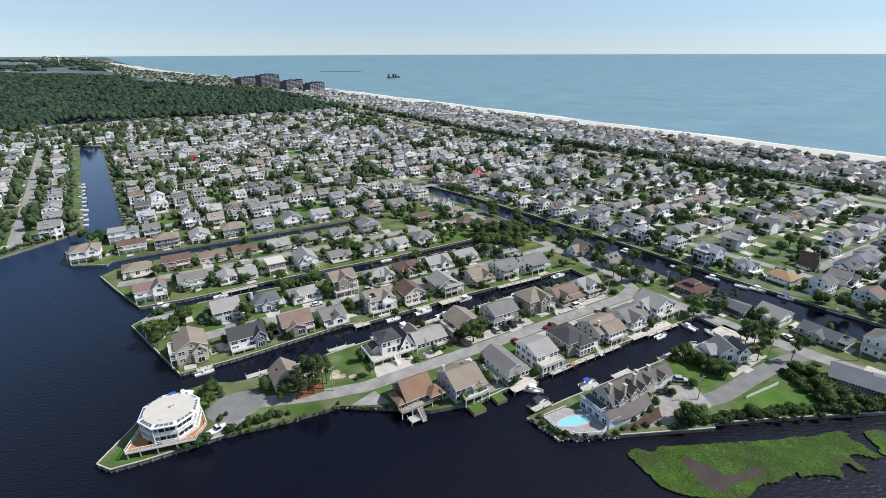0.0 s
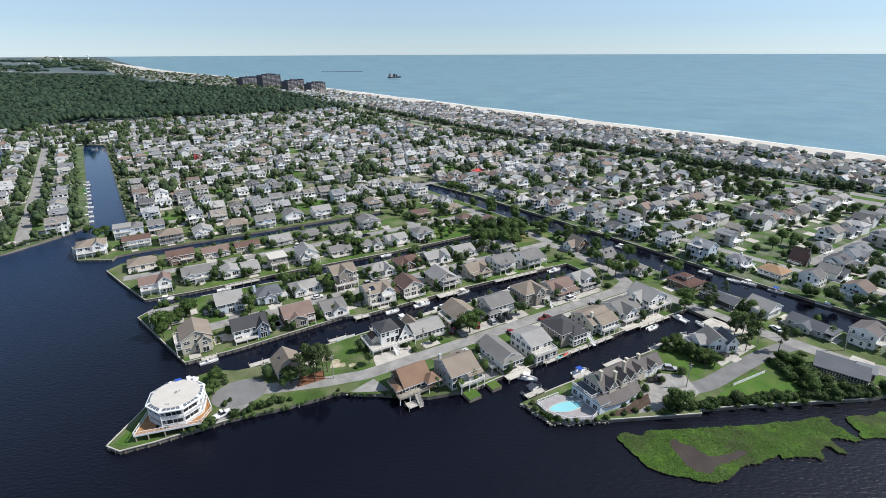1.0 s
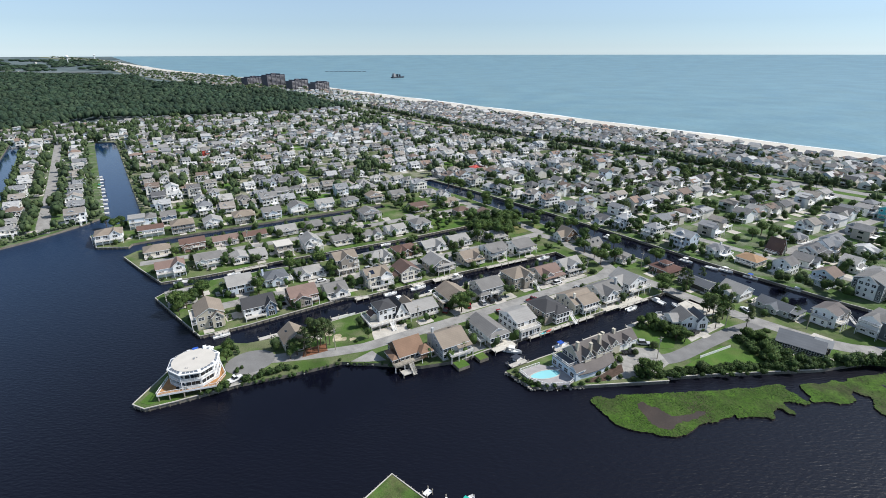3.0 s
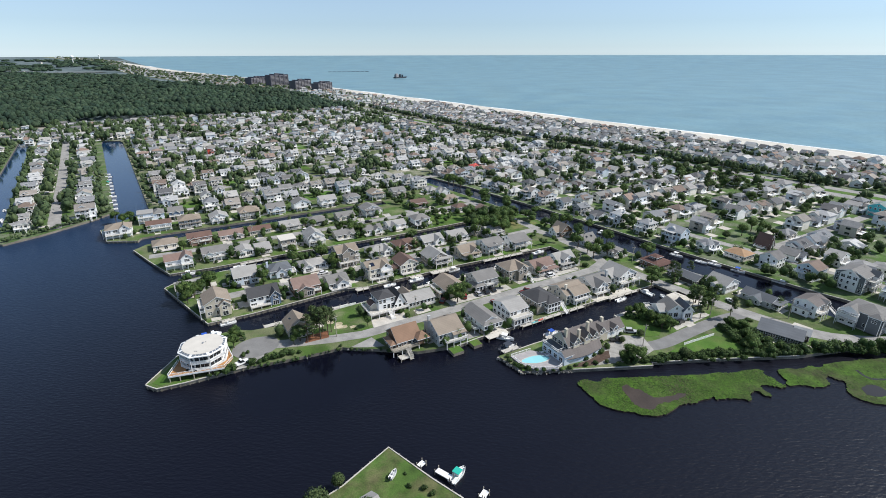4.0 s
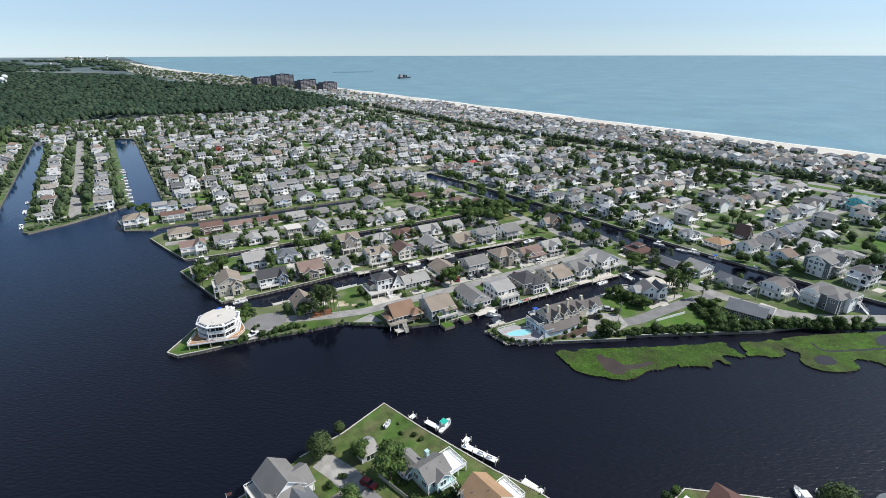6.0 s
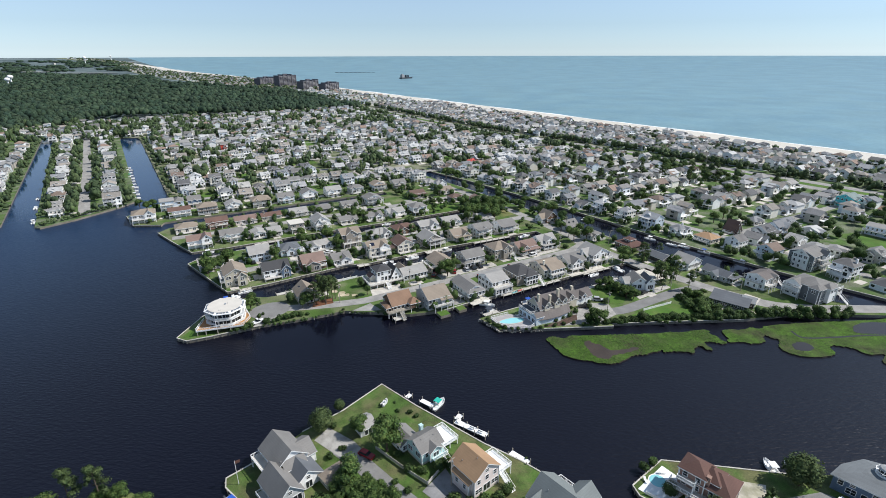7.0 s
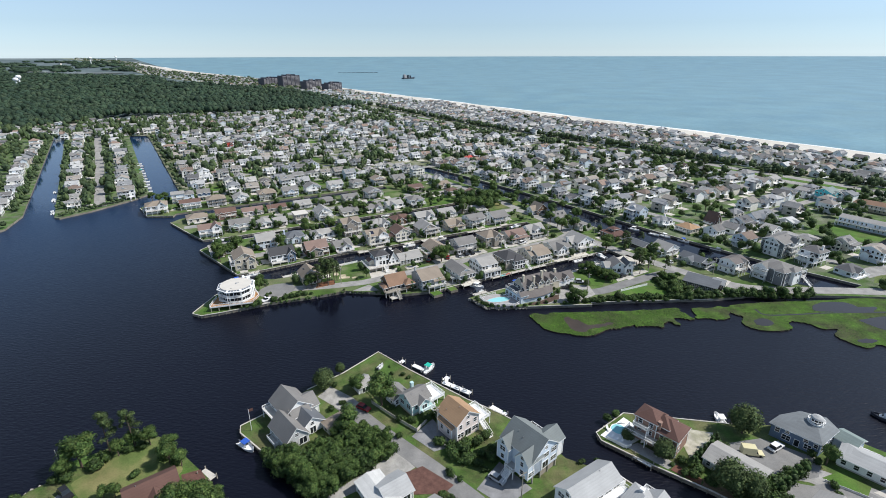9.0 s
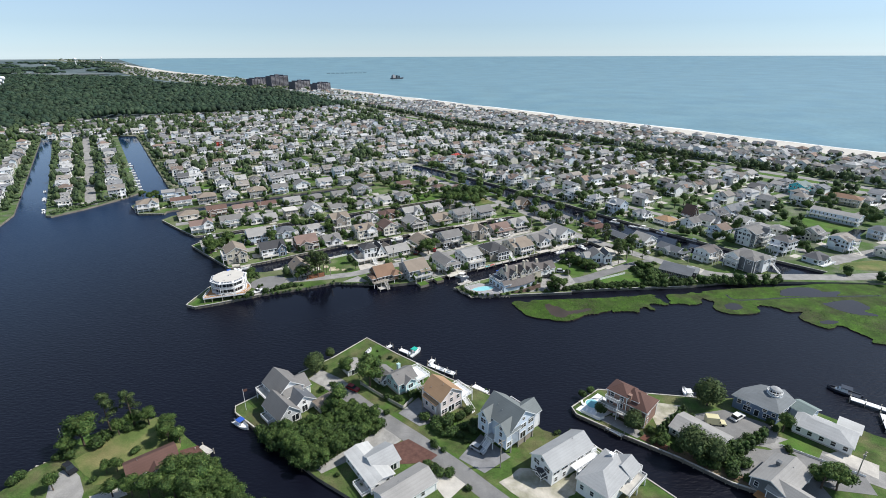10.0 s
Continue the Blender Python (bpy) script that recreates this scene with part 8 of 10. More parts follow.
# taller trees along the long canal
v = 146.0
while v < 342:
    for k in range(2):
        if RT.random() < 0.7:
            u, vv = r_west(v) - RT.uniform(3.5, 10), v + RT.uniform(-3, 3)
            if all(abs(u - q) > 5 or abs(vv - w) > 5 for q, w in HOUSES) and not on_road(u, vv, 2):
                p, s = W(u, vv), RT.uniform(0.8, 1.4)
                for j in range(4):
                    shrubs.append((p.x + RT.uniform(-1.5, 1.5) * s, p.y + RT.uniform(-1.5, 1.5) * s, Z0 + RT.uniform(2.6, 5.0) * s, 1.7 * s, 1.7 * s, 1.6 * s))
    v += 7
tagged(part("garden_shrubs", leaf_cloud(shrubs, len(shrubs) * 34, 0.36, 17, 0.84), M_BUSH), "clipped and wild green shrubs round the houses", "shrubs", "", "stuff")
tagged(part("distant_trees", leaf_cloud(far_trees, len(far_trees) * 6, 1.14, 3, 0.84), M_FARLEAF), "dark green trees between far beach houses", "trees", "", "stuff")

# ---- the pine woods ----
def wood_front(u):
    return lerp_table(u, [(-700, 745), (-300, 770), (-200, 800), (-155, 850), (-100, 905), (-39, 930), (124, 880), (195, 880), (306, 865), (400, 930)])


def wood_back(u):
    return lerp_table(u, [(-900, 3100), (-500, 3000), (-180, 2730), (0, 2560), (30, 2000), (95, 1880), (180, 1700), (250, 1480), (330, 1350)])


def forest(v0, v1, gap, n_leaf, leaf, seed, rad, hgt):
    r = random.Random(seed)
    lob = []
    v = v0
    while v < v1:
        u = -900.0 - max(0, v - 900) * 0.9 + r.uniform(0, gap)
        while u < hwy_u(v) - 16:
            uu, vv = u + r.uniform(-0.45, 0.45) * gap, v + r.uniform(-0.45, 0.45) * gap
            p = W(uu, vv)
            ragged_edge = 14 * math.sin(uu * 0.05) + 9 * math.sin(uu * 0.17 + 1) + r.uniform(-9, 9)
            if wood_front(uu) + ragged_edge < vv < wood_back(uu) and p.x > -0.98 * p.y - 60 and r.random() > 0.07 + 0.25 * (math.sin(uu * 0.031 + 2) * math.sin(vv * 0.023) > 0.75):
                hh = hgt * (0.9 + 0.16 * math.sin(uu * 0.043 + 3 * math.sin(vv * 0.011)) + 0.12 * math.sin(vv * 0.057 + uu * 0.02) + r.uniform(-0.2, 0.24))
                rr = rad * r.uniform(0.62, 1.35)
                lob.append((p.x, p.y, Z0 + hh * 0.6 + rise(p.x, p.y), rr, rr, hh * 0.42))
            u += gap
        v += gap
    tagged(part("woods", leaf_cloud(lob, len(lob) * n_leaf, leaf, seed, 0.9, 0.24), M_WOODS), "dense dark green pine and oak woodland canopy", "forest", "", "stuff")


forest(745, 1050, 8.6, 30, 0.98, 11, 5.0, 13.5)
forest(1050, 1550, 11.5, 23, 1.4, 12, 6.8, 14.5)
forest(1550, 3050, 21.0, 16, 2.8, 13, 12.0, 15)

# broken woods on the far side of the open fields
r7 = random.Random(21)
lob = []
for k in range(1500):
    v = 3230 + 1100 * r7.random() ** 1.4
    u = r7.uniform(-2600, -40 - (v - 3000) * 0.12)
    p = W(u, v)
    if p.x > -0.98 * p.y - 60 and math.sin(u * 0.011 + 2 * math.sin(v * 0.006)) > -0.55:
        rr = r7.uniform(14, 26)
        lob.append((p.x, p.y, Z0 + 6 + rise(p.x, p.y), rr, rr, r7.uniform(5.5, 8.5)))
tagged(part("far_woods", leaf_cloud(lob, len(lob) * 8, 5.0, 22, 0.9, 0.24), M_WOODS), "distant dark woods beyond open fields", "forest", "", "stuff")

# ---- the octagonal house at the lagoon ----
def ngon(r, n, turn, cx=0.0, cy=0.0):
    return [(cx + r * math.cos(radians(turn) + 6.28318 * i / n), cy + r * math.sin(radians(turn) + 6.28318 * i / n)) for i in range(n)]


def octagon_house(u, v):
    ob = root("octagonal_house", at(u, v, 0), "white eight-sided two-storey house on piles with flat roof", "house")
    T, cx, cy = -15 - 22.5, -0.1, 1.5
    z1, z2, z3 = Z0 + 2.3, Z0 + 4.9, Z0 + 7.5
    def ring(r, n=8):
        return ngon(r, n, T, cx, cy)
    for x, y in ring(5.9) + ngon(3.0, 4, T, cx, cy):
        part("support_post", Geo().tube(x, y, Z0 - 0.3, z1, 0.2, n=8), M_WOOD, ob)
    tip = [(-11.8, -3.6), (4.6, -7.4), (8.0, -2.8), (7.5, 4.2), (2.6, 8.4), (-4.2, 7.6), (-8.2, 4.0)]
    part("deck_floor", Geo().prism(tip, z1 - 0.3, z1), M_DECKO, ob, "orange cedar boards")
    part("deck_fascia", Geo().beam((*tip[0], z1 + 0.03), (*tip[1], z1 + 0.03), 0.16, 0.5).beam((*tip[6], z1 + 0.03), (*tip[0], z1 + 0.03), 0.16, 0.5), M_TRIM, ob)
    railing(ob, [tip[6], tip[0], tip[1], tip[2], tip[3]], z1)
    for x, y in ((-11.4, -3.5), (-8.5, -4.3), (-4.5, -5.4), (0, -6.4), (-9.0, 3.0)):
        part("post", Geo().box(x - 0.15, x + 0.15, y - 0.15, y + 0.15, Z0 - 0.4, z1 - 0.3), M_WOOD, ob)
    for za, zb in ((z1, z2), (z2, z3)):
        part("wall", Geo().prism(ring(6.0), za, zb), SIDING["cream"], ob, "warm cream clapboard")
        part("balcony", Geo().prism(ring(7.55), za - 0.24, za + 0.02), M_TRIM, ob)
        edge, inner = ring(7.5), ring(6.0)
        for i in range(8):
            a, b, A, B = edge[i], edge[(i + 1) % 8], inner[i], inner[(i + 1) % 8]
            g = Geo().beam((*a, za + 1.0), (*b, za + 1.0), 0.14, 0.13).beam((*a, za + 0.68), (*b, za + 0.68), 0.05, 0.07).beam((*a, za + 0.36), (*b, za + 0.36), 0.05, 0.07)
            for t in range(13):
                x, y = a[0] + (b[0] - a[0]) * t / 12, a[1] + (b[1] - a[1]) * t / 12
                r = 0.08 if t % 4 == 0 else 0.03
                g.box(x - r, x + r, y - r, y + r, za, za + 0.95)
            part("balustrade", g, M_TRIM, ob)
            part("balcony_post", Geo().box(a[0] - 0.1, a[0] + 0.1, a[1] - 0.1, a[1] + 0.1, za, zb), M_TRIM, ob)
            ang = math.degrees(math.atan2(B[1] - A[1], B[0] - A[0]))
            for t, w in ((0.22, 1.35), (0.52, 1.0), (0.8, 1.35)):
                fr, pane = window_meshes(w, 1.95)
                q = part("window", fr, None, ob, m=pose(A[0] + (B[0] - A[0]) * t, A[1] + (B[1] - A[1]) * t, za + 1.1, 0, 0, ang))
                part("pane", pane, None, q)
    lo, hi = ring(7.9), ring(6.55)
    g = Geo()
    vs = [(x, y, z3 - 0.1) for x, y in lo] + [(x, y, z3 + 0.2) for x, y in lo] + [(x, y, z3 + 0.62) for x, y in hi]
    g.add(vs, [(i, (i + 1) % 8, (i + 1) % 8 + 8, i + 8) for i in range(8)] + [(i + 8, (i + 1) % 8 + 8, (i + 1) % 8 + 16, i + 16) for i in range(8)] + [tuple(range(7, -1, -1)), tuple(range(16, 24))])
    part("roof_skirt", g, M_TRIM, ob)
    part("flat_roof", Geo().prism(ring(6.4, 32), z3 + 0.55, z3 + 0.68), M_TERRA, ob, "cream-white flat roof membrane")
    for i in range(8):
        a, b, c, d = Vector((*lo[i], z3 + 0.2)), Vector((*lo[(i + 1) % 8], z3 + 0.2)), Vector((*hi[(i + 1) % 8], z3 + 0.62)), Vector((*hi[i], z3 + 0.62))
        nrm = (b - a).cross(d - a).normalized() * 0.05
        for k in range(4):
            s0, s1 = 0.09 + k * 0.21, 0.09 + k * 0.21 + 0.18
            q = [a.lerp(b, s0).lerp(d.lerp(c, s0), 0.3), a.lerp(b, s1).lerp(d.lerp(c, s1), 0.3), a.lerp(b, s1).lerp(d.lerp(c, s1), 0.9), a.lerp(b, s0).lerp(d.lerp(c, s0), 0.9)]
            part("roof_panel", Geo().add([p + nrm for p in q] + [p - nrm * 0.5 for p in q], [(0, 1, 2, 3), (4, 7, 6, 5), (0, 4, 5, 1), (1, 5, 6, 2), (2, 6, 7, 3), (3, 7, 4, 0)]), M_PANEL, ob)
    part("roof_vent", Geo().tube(cx + 0.2, cy + 0.3, z3 + 0.6, z3 + 1.0, 0.42, 0.32, 10).tube(cx + 1.1, cy + 0.6, z3 + 0.6, z3 + 0.9, 0.18, n=8).tube(cx - 2.6, cy - 4.0, z3 + 0.6, z3 + 1.0, 0.12, n=8).tube(cx - 2.1, cy - 4.3, z3 + 0.6, z3 + 1.0, 0.12, n=8), M_METAL, ob)
    part("roof_terrace", Geo().prism([(cx + x, cy + y) for x, y in ((2.4, 4.8), (5.6, 3.6), (6.6, 5.4), (3.6, 7.4))], z3 - 0.1, z3 + 0.5), M_TRIM, ob)
    part("terrace_seat", Geo().box(cx + 3.4, cx + 4.4, cy + 5.2, cy + 6.4, z3 + 0.5, z3 + 1.2).tube(cx + 5.2, cy + 5.0, z3 + 0.5, z3 + 1.1, 0.5, n=10), M_TRIM, ob)
    part("canopy", Geo().box(-0.9, 0.9, -0.5, 0.5, -0.05, 0.05), CLOTH_BLUE, ob, "blue fabric canopy", pose(cx + 1.2, cy + 6.6, z3 + 0.75, 8, 6, 10))
    part("furniture", Geo().box(-4.2, -3.4, -4.9, -4.2, z1, z1 + 0.5).box(-6.4, -5.6, -3.4, -2.7, z1, z1 + 0.45), M_DARK, ob)
    return ob


M_PANEL = mat("roof_panel_glass", (0.16, 0.18, 0.21), 0.25, 0.1, 0.5, 4.0, spec=0.5)
CLOTH_BLUE = mat("cloth_blue", (0.03, 0.10, 0.45), 0.8, 0.1, 0.5, 5.0)
CLOTH_TEAL = mat("cloth_teal", (0.03, 0.42, 0.33), 0.8, 0.1, 0.5, 5.0)
octagon_house(-7.5, 132)

# ---- house with the pool ----
def pool_house():
    """A rambling shingle house: a tall gabled body with dormers and chimneys over a wide low skirt roof, a blue wing on the pool, a garage wing."""
    ob = root("house", at(107.0, 77.0, 0, -1), "rambling weathered-shingle house with dormers beside a swimming pool", "house")
    CACHE["plain"] = False
    vols = [(-6.5, 8.0, -3.6, 4.6, 0.3, 5.0, "gable", "x", 3.9, "beige", "weathered"), (8.0, 14.6, -1.6, 4.6, 0.3, 4.4, "gable", "x", 3.0, "beige", "weathered"), (14.6, 23.6, -1.0, 5.0, 0.2, 3.0, "gable", "x", 2.6, "white", "weathered"),
            (-4.6, -1.9, -4.2, 0.5, 4.0, 6.4, "gable", "y", 1.6, "beige", "weathered"), (0.4, 3.2, -4.2, 0.5, 4.0, 6.8, "gable", "y", 1.7, "beige", "weathered"), (4.6, 6.9, -3.9, 0.5, 4.0, 6.2, "gable", "y", 1.4, "beige", "weathered"), (9.4, 12.0, -2.4, 1.5, 3.4, 5.6, "gable", "y", 1.4, "beige", "weathered"), (17.5, 19.6, -1.6, 1.5, 2.6, 4.3, "gable", "y", 1.0, "white", "weathered")]
    for x0, x1, y0, y1, za, zb, k, a, ri, wm, rm in vols:
        part("wall", wall_geo(x0, x1, y0, y1, Z0 + za, Z0 + zb, k, a, ri), SIDING[wm], ob)
        part("roof", roof_geo(x0, x1, y0, y1, Z0 + zb, k, a, ri, 0.35), SHINGLE[rm], ob)
        if zb - za < 3:
            window(ob, (x0 + x1) / 2, y0, Z0 + zb - 0.75, "S", (x1 - x0) * 0.6, 1.1)
    # the bowed wall under the skirt roof
    arc = [(-9.2 + 16.4 * i / 12, -5.9 - 1.1 * math.sin(math.pi * i / 12)) for i in range(13)]
    n = len(arc)
    vs = [(x, y, Z0 - 0.2) for x, y in arc] + [(x, y, Z0 + 2.3) for x, y in arc] + [(x, y + 0.25, Z0 + 2.3) for x, y in arc] + [(x, y + 0.25, Z0 - 0.2) for x, y in arc]
    g = Geo().add(vs, [(k * n + i, k * n + i + 1, (k + 1) * n + i + 1, (k + 1) * n + i) for k in range(3) for i in range(n - 1)])
    part("bowed_wall", g, SIDING["paleblue"], ob, "pale blue bowed wall")
    top = [(max(-8.2, min(x + 0.8, 8.0)), -3.5, Z0 + 4.3) for x, y in arc]
    vs = [(x, y - 0.4, Z0 + 1.98) for x, y in arc] + [(x, y - 0.4, Z0 + 2.2) for x, y in arc] + top
    g = Geo().add(vs, [(k * n + i, k * n + i + 1, (k + 1) * n + i + 1, (k + 1) * n + i) for k in (0, 1) for i in range(n - 1)])
    part("skirt_roof", g, SHINGLE["weathered"], ob)
    # low blue wing with its roof deck beside the pool
    part("wing_wall", Geo().box(-10.2, -6.5, -6.2, 5.2, Z0 - 0.2, Z0 + 3.3), SIDING["paleblue"], ob)
    part("wing_roof", Geo().box(-10.3, -6.5, -6.3, 5.3, Z0 + 3.3, Z0 + 3.5), SHINGLE["slate"], ob)
    railing(ob, [(-10.2, 5.2), (-10.2, -2.6), (-6.8, -2.6)], Z0 + 3.5)
    part("corner_gable", roof_geo(-10.4, -6.6, -6.4, -3.0, Z0 + 3.5, "gable", "x", 1.3, 0.2), SHINGLE["weathered"], ob)
    part("gable_wall", wall_geo(-10.3, -6.7, -6.3, -3.1, Z0 + 3.4, Z0 + 3.5, "gable", "x", 1.25), SIDING["paleblue"], ob)
    for y in (-4.4, -1.6, 1.2, 3.8):
        window(ob, -10.2, y, Z0 + 1.6, "W", 1.5, 1.5)
    for y in (-2.4, 0.4, 3.2):
        window(ob, -6.5, y, Z0 + 4.6, "W", 1.9, 1.4)
    for x in (15.8, 18.6, 21.6):
        part("garage_door", Geo().box(x - 1.2, x + 1.2, -1.09, -0.98, Z0, Z0 + 2.2), M_TRIM, ob)
    for x, y, top in ((-5.6, -1.0, 10.4), (-1.2, -2.6, 9.6), (3.9, -1.4, 10.6), (7.4, 0.6, 9.4), (13.6, 1.2, 8.6)):
        part("chimney", Geo().box(x - 0.4, x + 0.4, y - 0.5, y + 0.5, Z0 + 4, Z0 + top).box(x - 0.48, x + 0.48, y - 0.58, y + 0.58, Z0 + top, Z0 + top + 0.16), SIDING["beige"], ob)


pool_house()

POOL_DECK = [(84.2, 84.2), (92.5, 83.8), (96.6, 79), (96.9, 71.4), (93.4, 70.2), (86.8, 73.4), (84.0, 78.6)]
poly("pool_terrace", POOL_DECK, 1.7, mat("terrace_boards", (0.36, 0.34, 0.34), 0.85, 0.12, 0.5, 6.0), 0.7, "grey boarded pool terrace", "terrace")
pool = root("swimming_pool", at(90.4, 78.3, 1.7, -14), "bright turquoise oval swimming pool with pale coping", "pool")
ring = [(4.7 * math.cos(a) * (1 + 0.1 * math.cos(2 * a + 0.6)), 2.1 * math.sin(a) * (1 + 0.12 * math.cos(a))) for a in (6.28318 * i / 28 for i in range(28))]
part("pool_water", Geo().prism(ring, 0.0, 0.04), M_POOL, pool)
for i in range(28):
    g = Geo()
    a, b = ring[i], ring[(i + 1) % 28]
    g.add([(a[0], a[1], 0), (b[0], b[1], 0), (b[0] * 1.1, b[1] * 1.14, 0), (a[0] * 1.1, a[1] * 1.14, 0), (a[0], a[1], 0.08), (b[0], b[1], 0.08), (b[0] * 1.1, b[1] * 1.14, 0.08), (a[0] * 1.1, a[1] * 1.14, 0.08)], [(4, 7, 6, 5), (0, 4, 5, 1), (2, 6, 7, 3), (1, 5, 6, 2), (3, 7, 4, 0)])
    part("coping_stone", g, M_CONC, pool)
fence = root("terrace_fence", at(0, 0), "white picket fence round the pool terrace", "fence")
railing(fence, [(84.3, 84), (84.2, 78.7), (86.9, 73.6), (93.4, 70.4), (96.6, 71.5)], 1.7)
railing(fence, [(84.3, 84), (92.4, 83.6)], 1.7)

# ---- white house with the outside stair, and the brown house on the water ----
st = house(60, 138.2, 7.5, 8, 8.6, "white", "dark", 2.4, "hip", "x", 1.8, wings=[(3.0, 9.2, -4.6, 3.4, Z0 + 2.4, 3.6, "gable", "y", 5.4, "white", "dark"), (-6.4, -3.75, -1.5, 2.5, Z0 + 2.4, 5.2, "gable", "y", 0.9, "cream", "rust")], decks=[(-8.4, 9.6, -6.6, -4, Z0 + 2.7, "SEW"), (-8.4, -3.75, -4, 5, Z0 + 2.7, "WN")], stairs=[(0.5, -6.6, Z0, Z0 + 2.7, "S", 1.6)], label="white house on stone base with A-frame wing and stair")
part("stone_base", Geo().box(-7.8, 9.2, -4.4, 4.6, Z0 - 0.3, Z0 + 2.3), M_ROCK, st)
house(56.6, 112.2, 10, 10.5, 4.4, "brown", "copper", 1.9, "gable", "x", 4.0, wings=[(2.6, 7.2, -7.6, -2.6, Z0 + 1.9, 4.6, "hip", "x", 1.8, "brown", "copper"), (-7.6, -5, -5, 1.5, Z0 + 1.9, 3.8, "hip", "x", 0.9, "brown", "copper")], decks=[(-8, 3, -7.8, -5.25, Z0 + 2.2, "SW", 0, M_WOOD, M_WOOD)], stairs=[(-2, -7.8, Z0 - 0.6, Z0 + 2.2, "S", 1.4, M_WOODW)], label="brown timber house with copper-tan roof built over the water")

# ---- bulkheads ----
def bulkhead(pts, label, pile=True, material=None):
    """A timber retaining edge: a cap along the bank and its row of piles."""
    ob = root("bulkhead", at(0, 0), label, "bulkhead", "canal bulkheads")
    cap, piles = Geo(), Geo()
    for (a, b), (c, d) in zip(pts, pts[1:]):
        ln = math.hypot(c - a, d - b)
        n = max(1, int(ln / 2.4))
        for i in range(n):
            t = (i + 0.5) / n
            x, y = a + (c - a) * t, b + (d - b) * t
            s = Vector((d - b, a - c, 0)).normalized() * 0.3
            piles.tube(x + s.x, y + s.y, -1.2, 1.36, 0.14, 0.12, 6)
    side = []
    for i, (x, y) in enumerate(pts):
        (a, b), (c, d) = pts[max(i - 1, 0)], pts[min(i + 1, len(pts) - 1)]
        s = Vector((b - d, c - a, 0)).normalized() * 0.17
        side += [(x + s.x, y + s.y, 1.34), (x - s.x, y - s.y, 1.34), (x - s.x, y - s.y, 1.1), (x + s.x, y + s.y, 1.1)]
    cap.add(side, [(i * 4 + j, i * 4 + (j + 1) % 4, i * 4 + 4 + (j + 1) % 4, i * 4 + 4 + j) for i in range(len(pts) - 1) for j in range(4)])
    part("cap", cap, material or M_WOODW, ob)
    if pile:
        tagged(part("sheet_piling", piles, M_BULKHEAD, ob), kind="stuff")
    return ob


BL = "weathered timber bulkhead with pile heads"
bulkhead(S1[0:4], BL)
bulkhead([(-4, 152), (-16, 144), (-26, 131)], BL)
bulkhead([(177, 84), (140, 85), (96, 87), (90, 87)], BL)
bulkhead([(98, 68), (123, 56), (124, 57.5), (138, 51), (172, 34)], "pale concrete-capped bulkhead along the lagoon", False)
bulkhead([(72, 100), (82, 100.5), (140, 99.5), (177, 97.5), (177, 84)], "pale timber bulkhead along a canal bank", True)
bulkhead([(-11, 212), (-17, 207), (-4, 163), (13, 162.5), (53, 165), (62, 162), (110, 162), (168, 158), (168, 146), (154, 148), (57, 149), (18, 147.5)], BL)
bulkhead([(-29, 268), (-22, 246), (-14, 223), (4, 221), (50, 220.5), (101, 217.5), (158, 217.5), (158, 209), (121, 209), (82, 208), (56, 209), (35, 212.5), (7, 214)], BL)
bulkhead([(-46, 315), (-42, 291), (-27, 283)], BL)
bulkhead([(188, 340), (200, 287), (210.5, 221), (215.5, 183), (219.5, 149), (222.5, 117), (227, 86), (232, 55), (238, 30), (244, 9)][::-1], BL)
bulkhead([(207, 77), (201, 111), (197.5, 134), (193, 190), (184, 276)], BL)
bulkhead([(-15.6, 38), (-19.5, 48), (-19, 51), (-4, 55)][::-1], "grey timber bulkhead round a lawn")
bulkhead([(53, 8), (49, 19), (44, 29), (35, 52), (30, 67), (15, 61), (2, 58)], "grey timber bulkhead round a lawn")
bulkhead([(105, -18), (81, 1), (68, -1), (67, -4), (72, -17), (78, -30), (82, -42), (89, -53)], "timber bulkhead along a narrow canal")
bulkhead([(62, -16), (65, -31), (66, -38)], "timber bulkhead along a narrow canal")

# ---- docks ----
def dock(u, v, w, d, turn=0, material=None, label="small bleached timber dock on piles", top=1.1):
    ob = root("dock", at(u, v, 0, turn), label, "dock", "docks")
    part("deck_platform", Geo().box(-w / 2, w / 2, -d / 2, d / 2, top - 0.22, top), material or (M_TRIM if v < 66 else M_WOODW), ob)
    n = max(1, round(max(w, d) / 4))
    me = CACHE.setdefault(("dockpile", top), Geo().tube(0, 0, -1.6, top + 0.7, 0.16, 0.14, 7).mesh("support_post", M_WOOD))
    for i in range(n + 1):
        for s in (-1, 1):
            x, y = (-w / 2 + w * i / n, s * d / 2) if w >= d else (s * w / 2, -d / 2 + d * i / n)
            part("support_post", me, None, ob, m=pose(x, y, 0))
    return ob


dock(35.0, 57.6, 2.0, 1.4, 20)
dock(38.4, 51.8, 1.6, 4.6, 24, label="white dock with a canopied boat at its end")
dock(44.2, 35.9, 1.8, 10.4, 27, label="long white dock with handrail posts")
dock(43.6, 41.6, 2.4, 1.6, 27)
dock(49.4, 20.2, 1.8, 5.6, 18)
dock(146.5, -46.5, 2.0, 11, 20, label="white floating dock reaching into the lagoon")
dock(141, -52, 8, 2.0, 30)
dock(71.2, -14.5, 1.4, 5, 15)
dock(-29.2, 36.5, 2.2, 4.5, 30, M_CONC, "pale concrete landing at a wooded point")
dock(52.5, 103.6, 3.4, 2.8, 0, label="timber landing stage below a brown house")
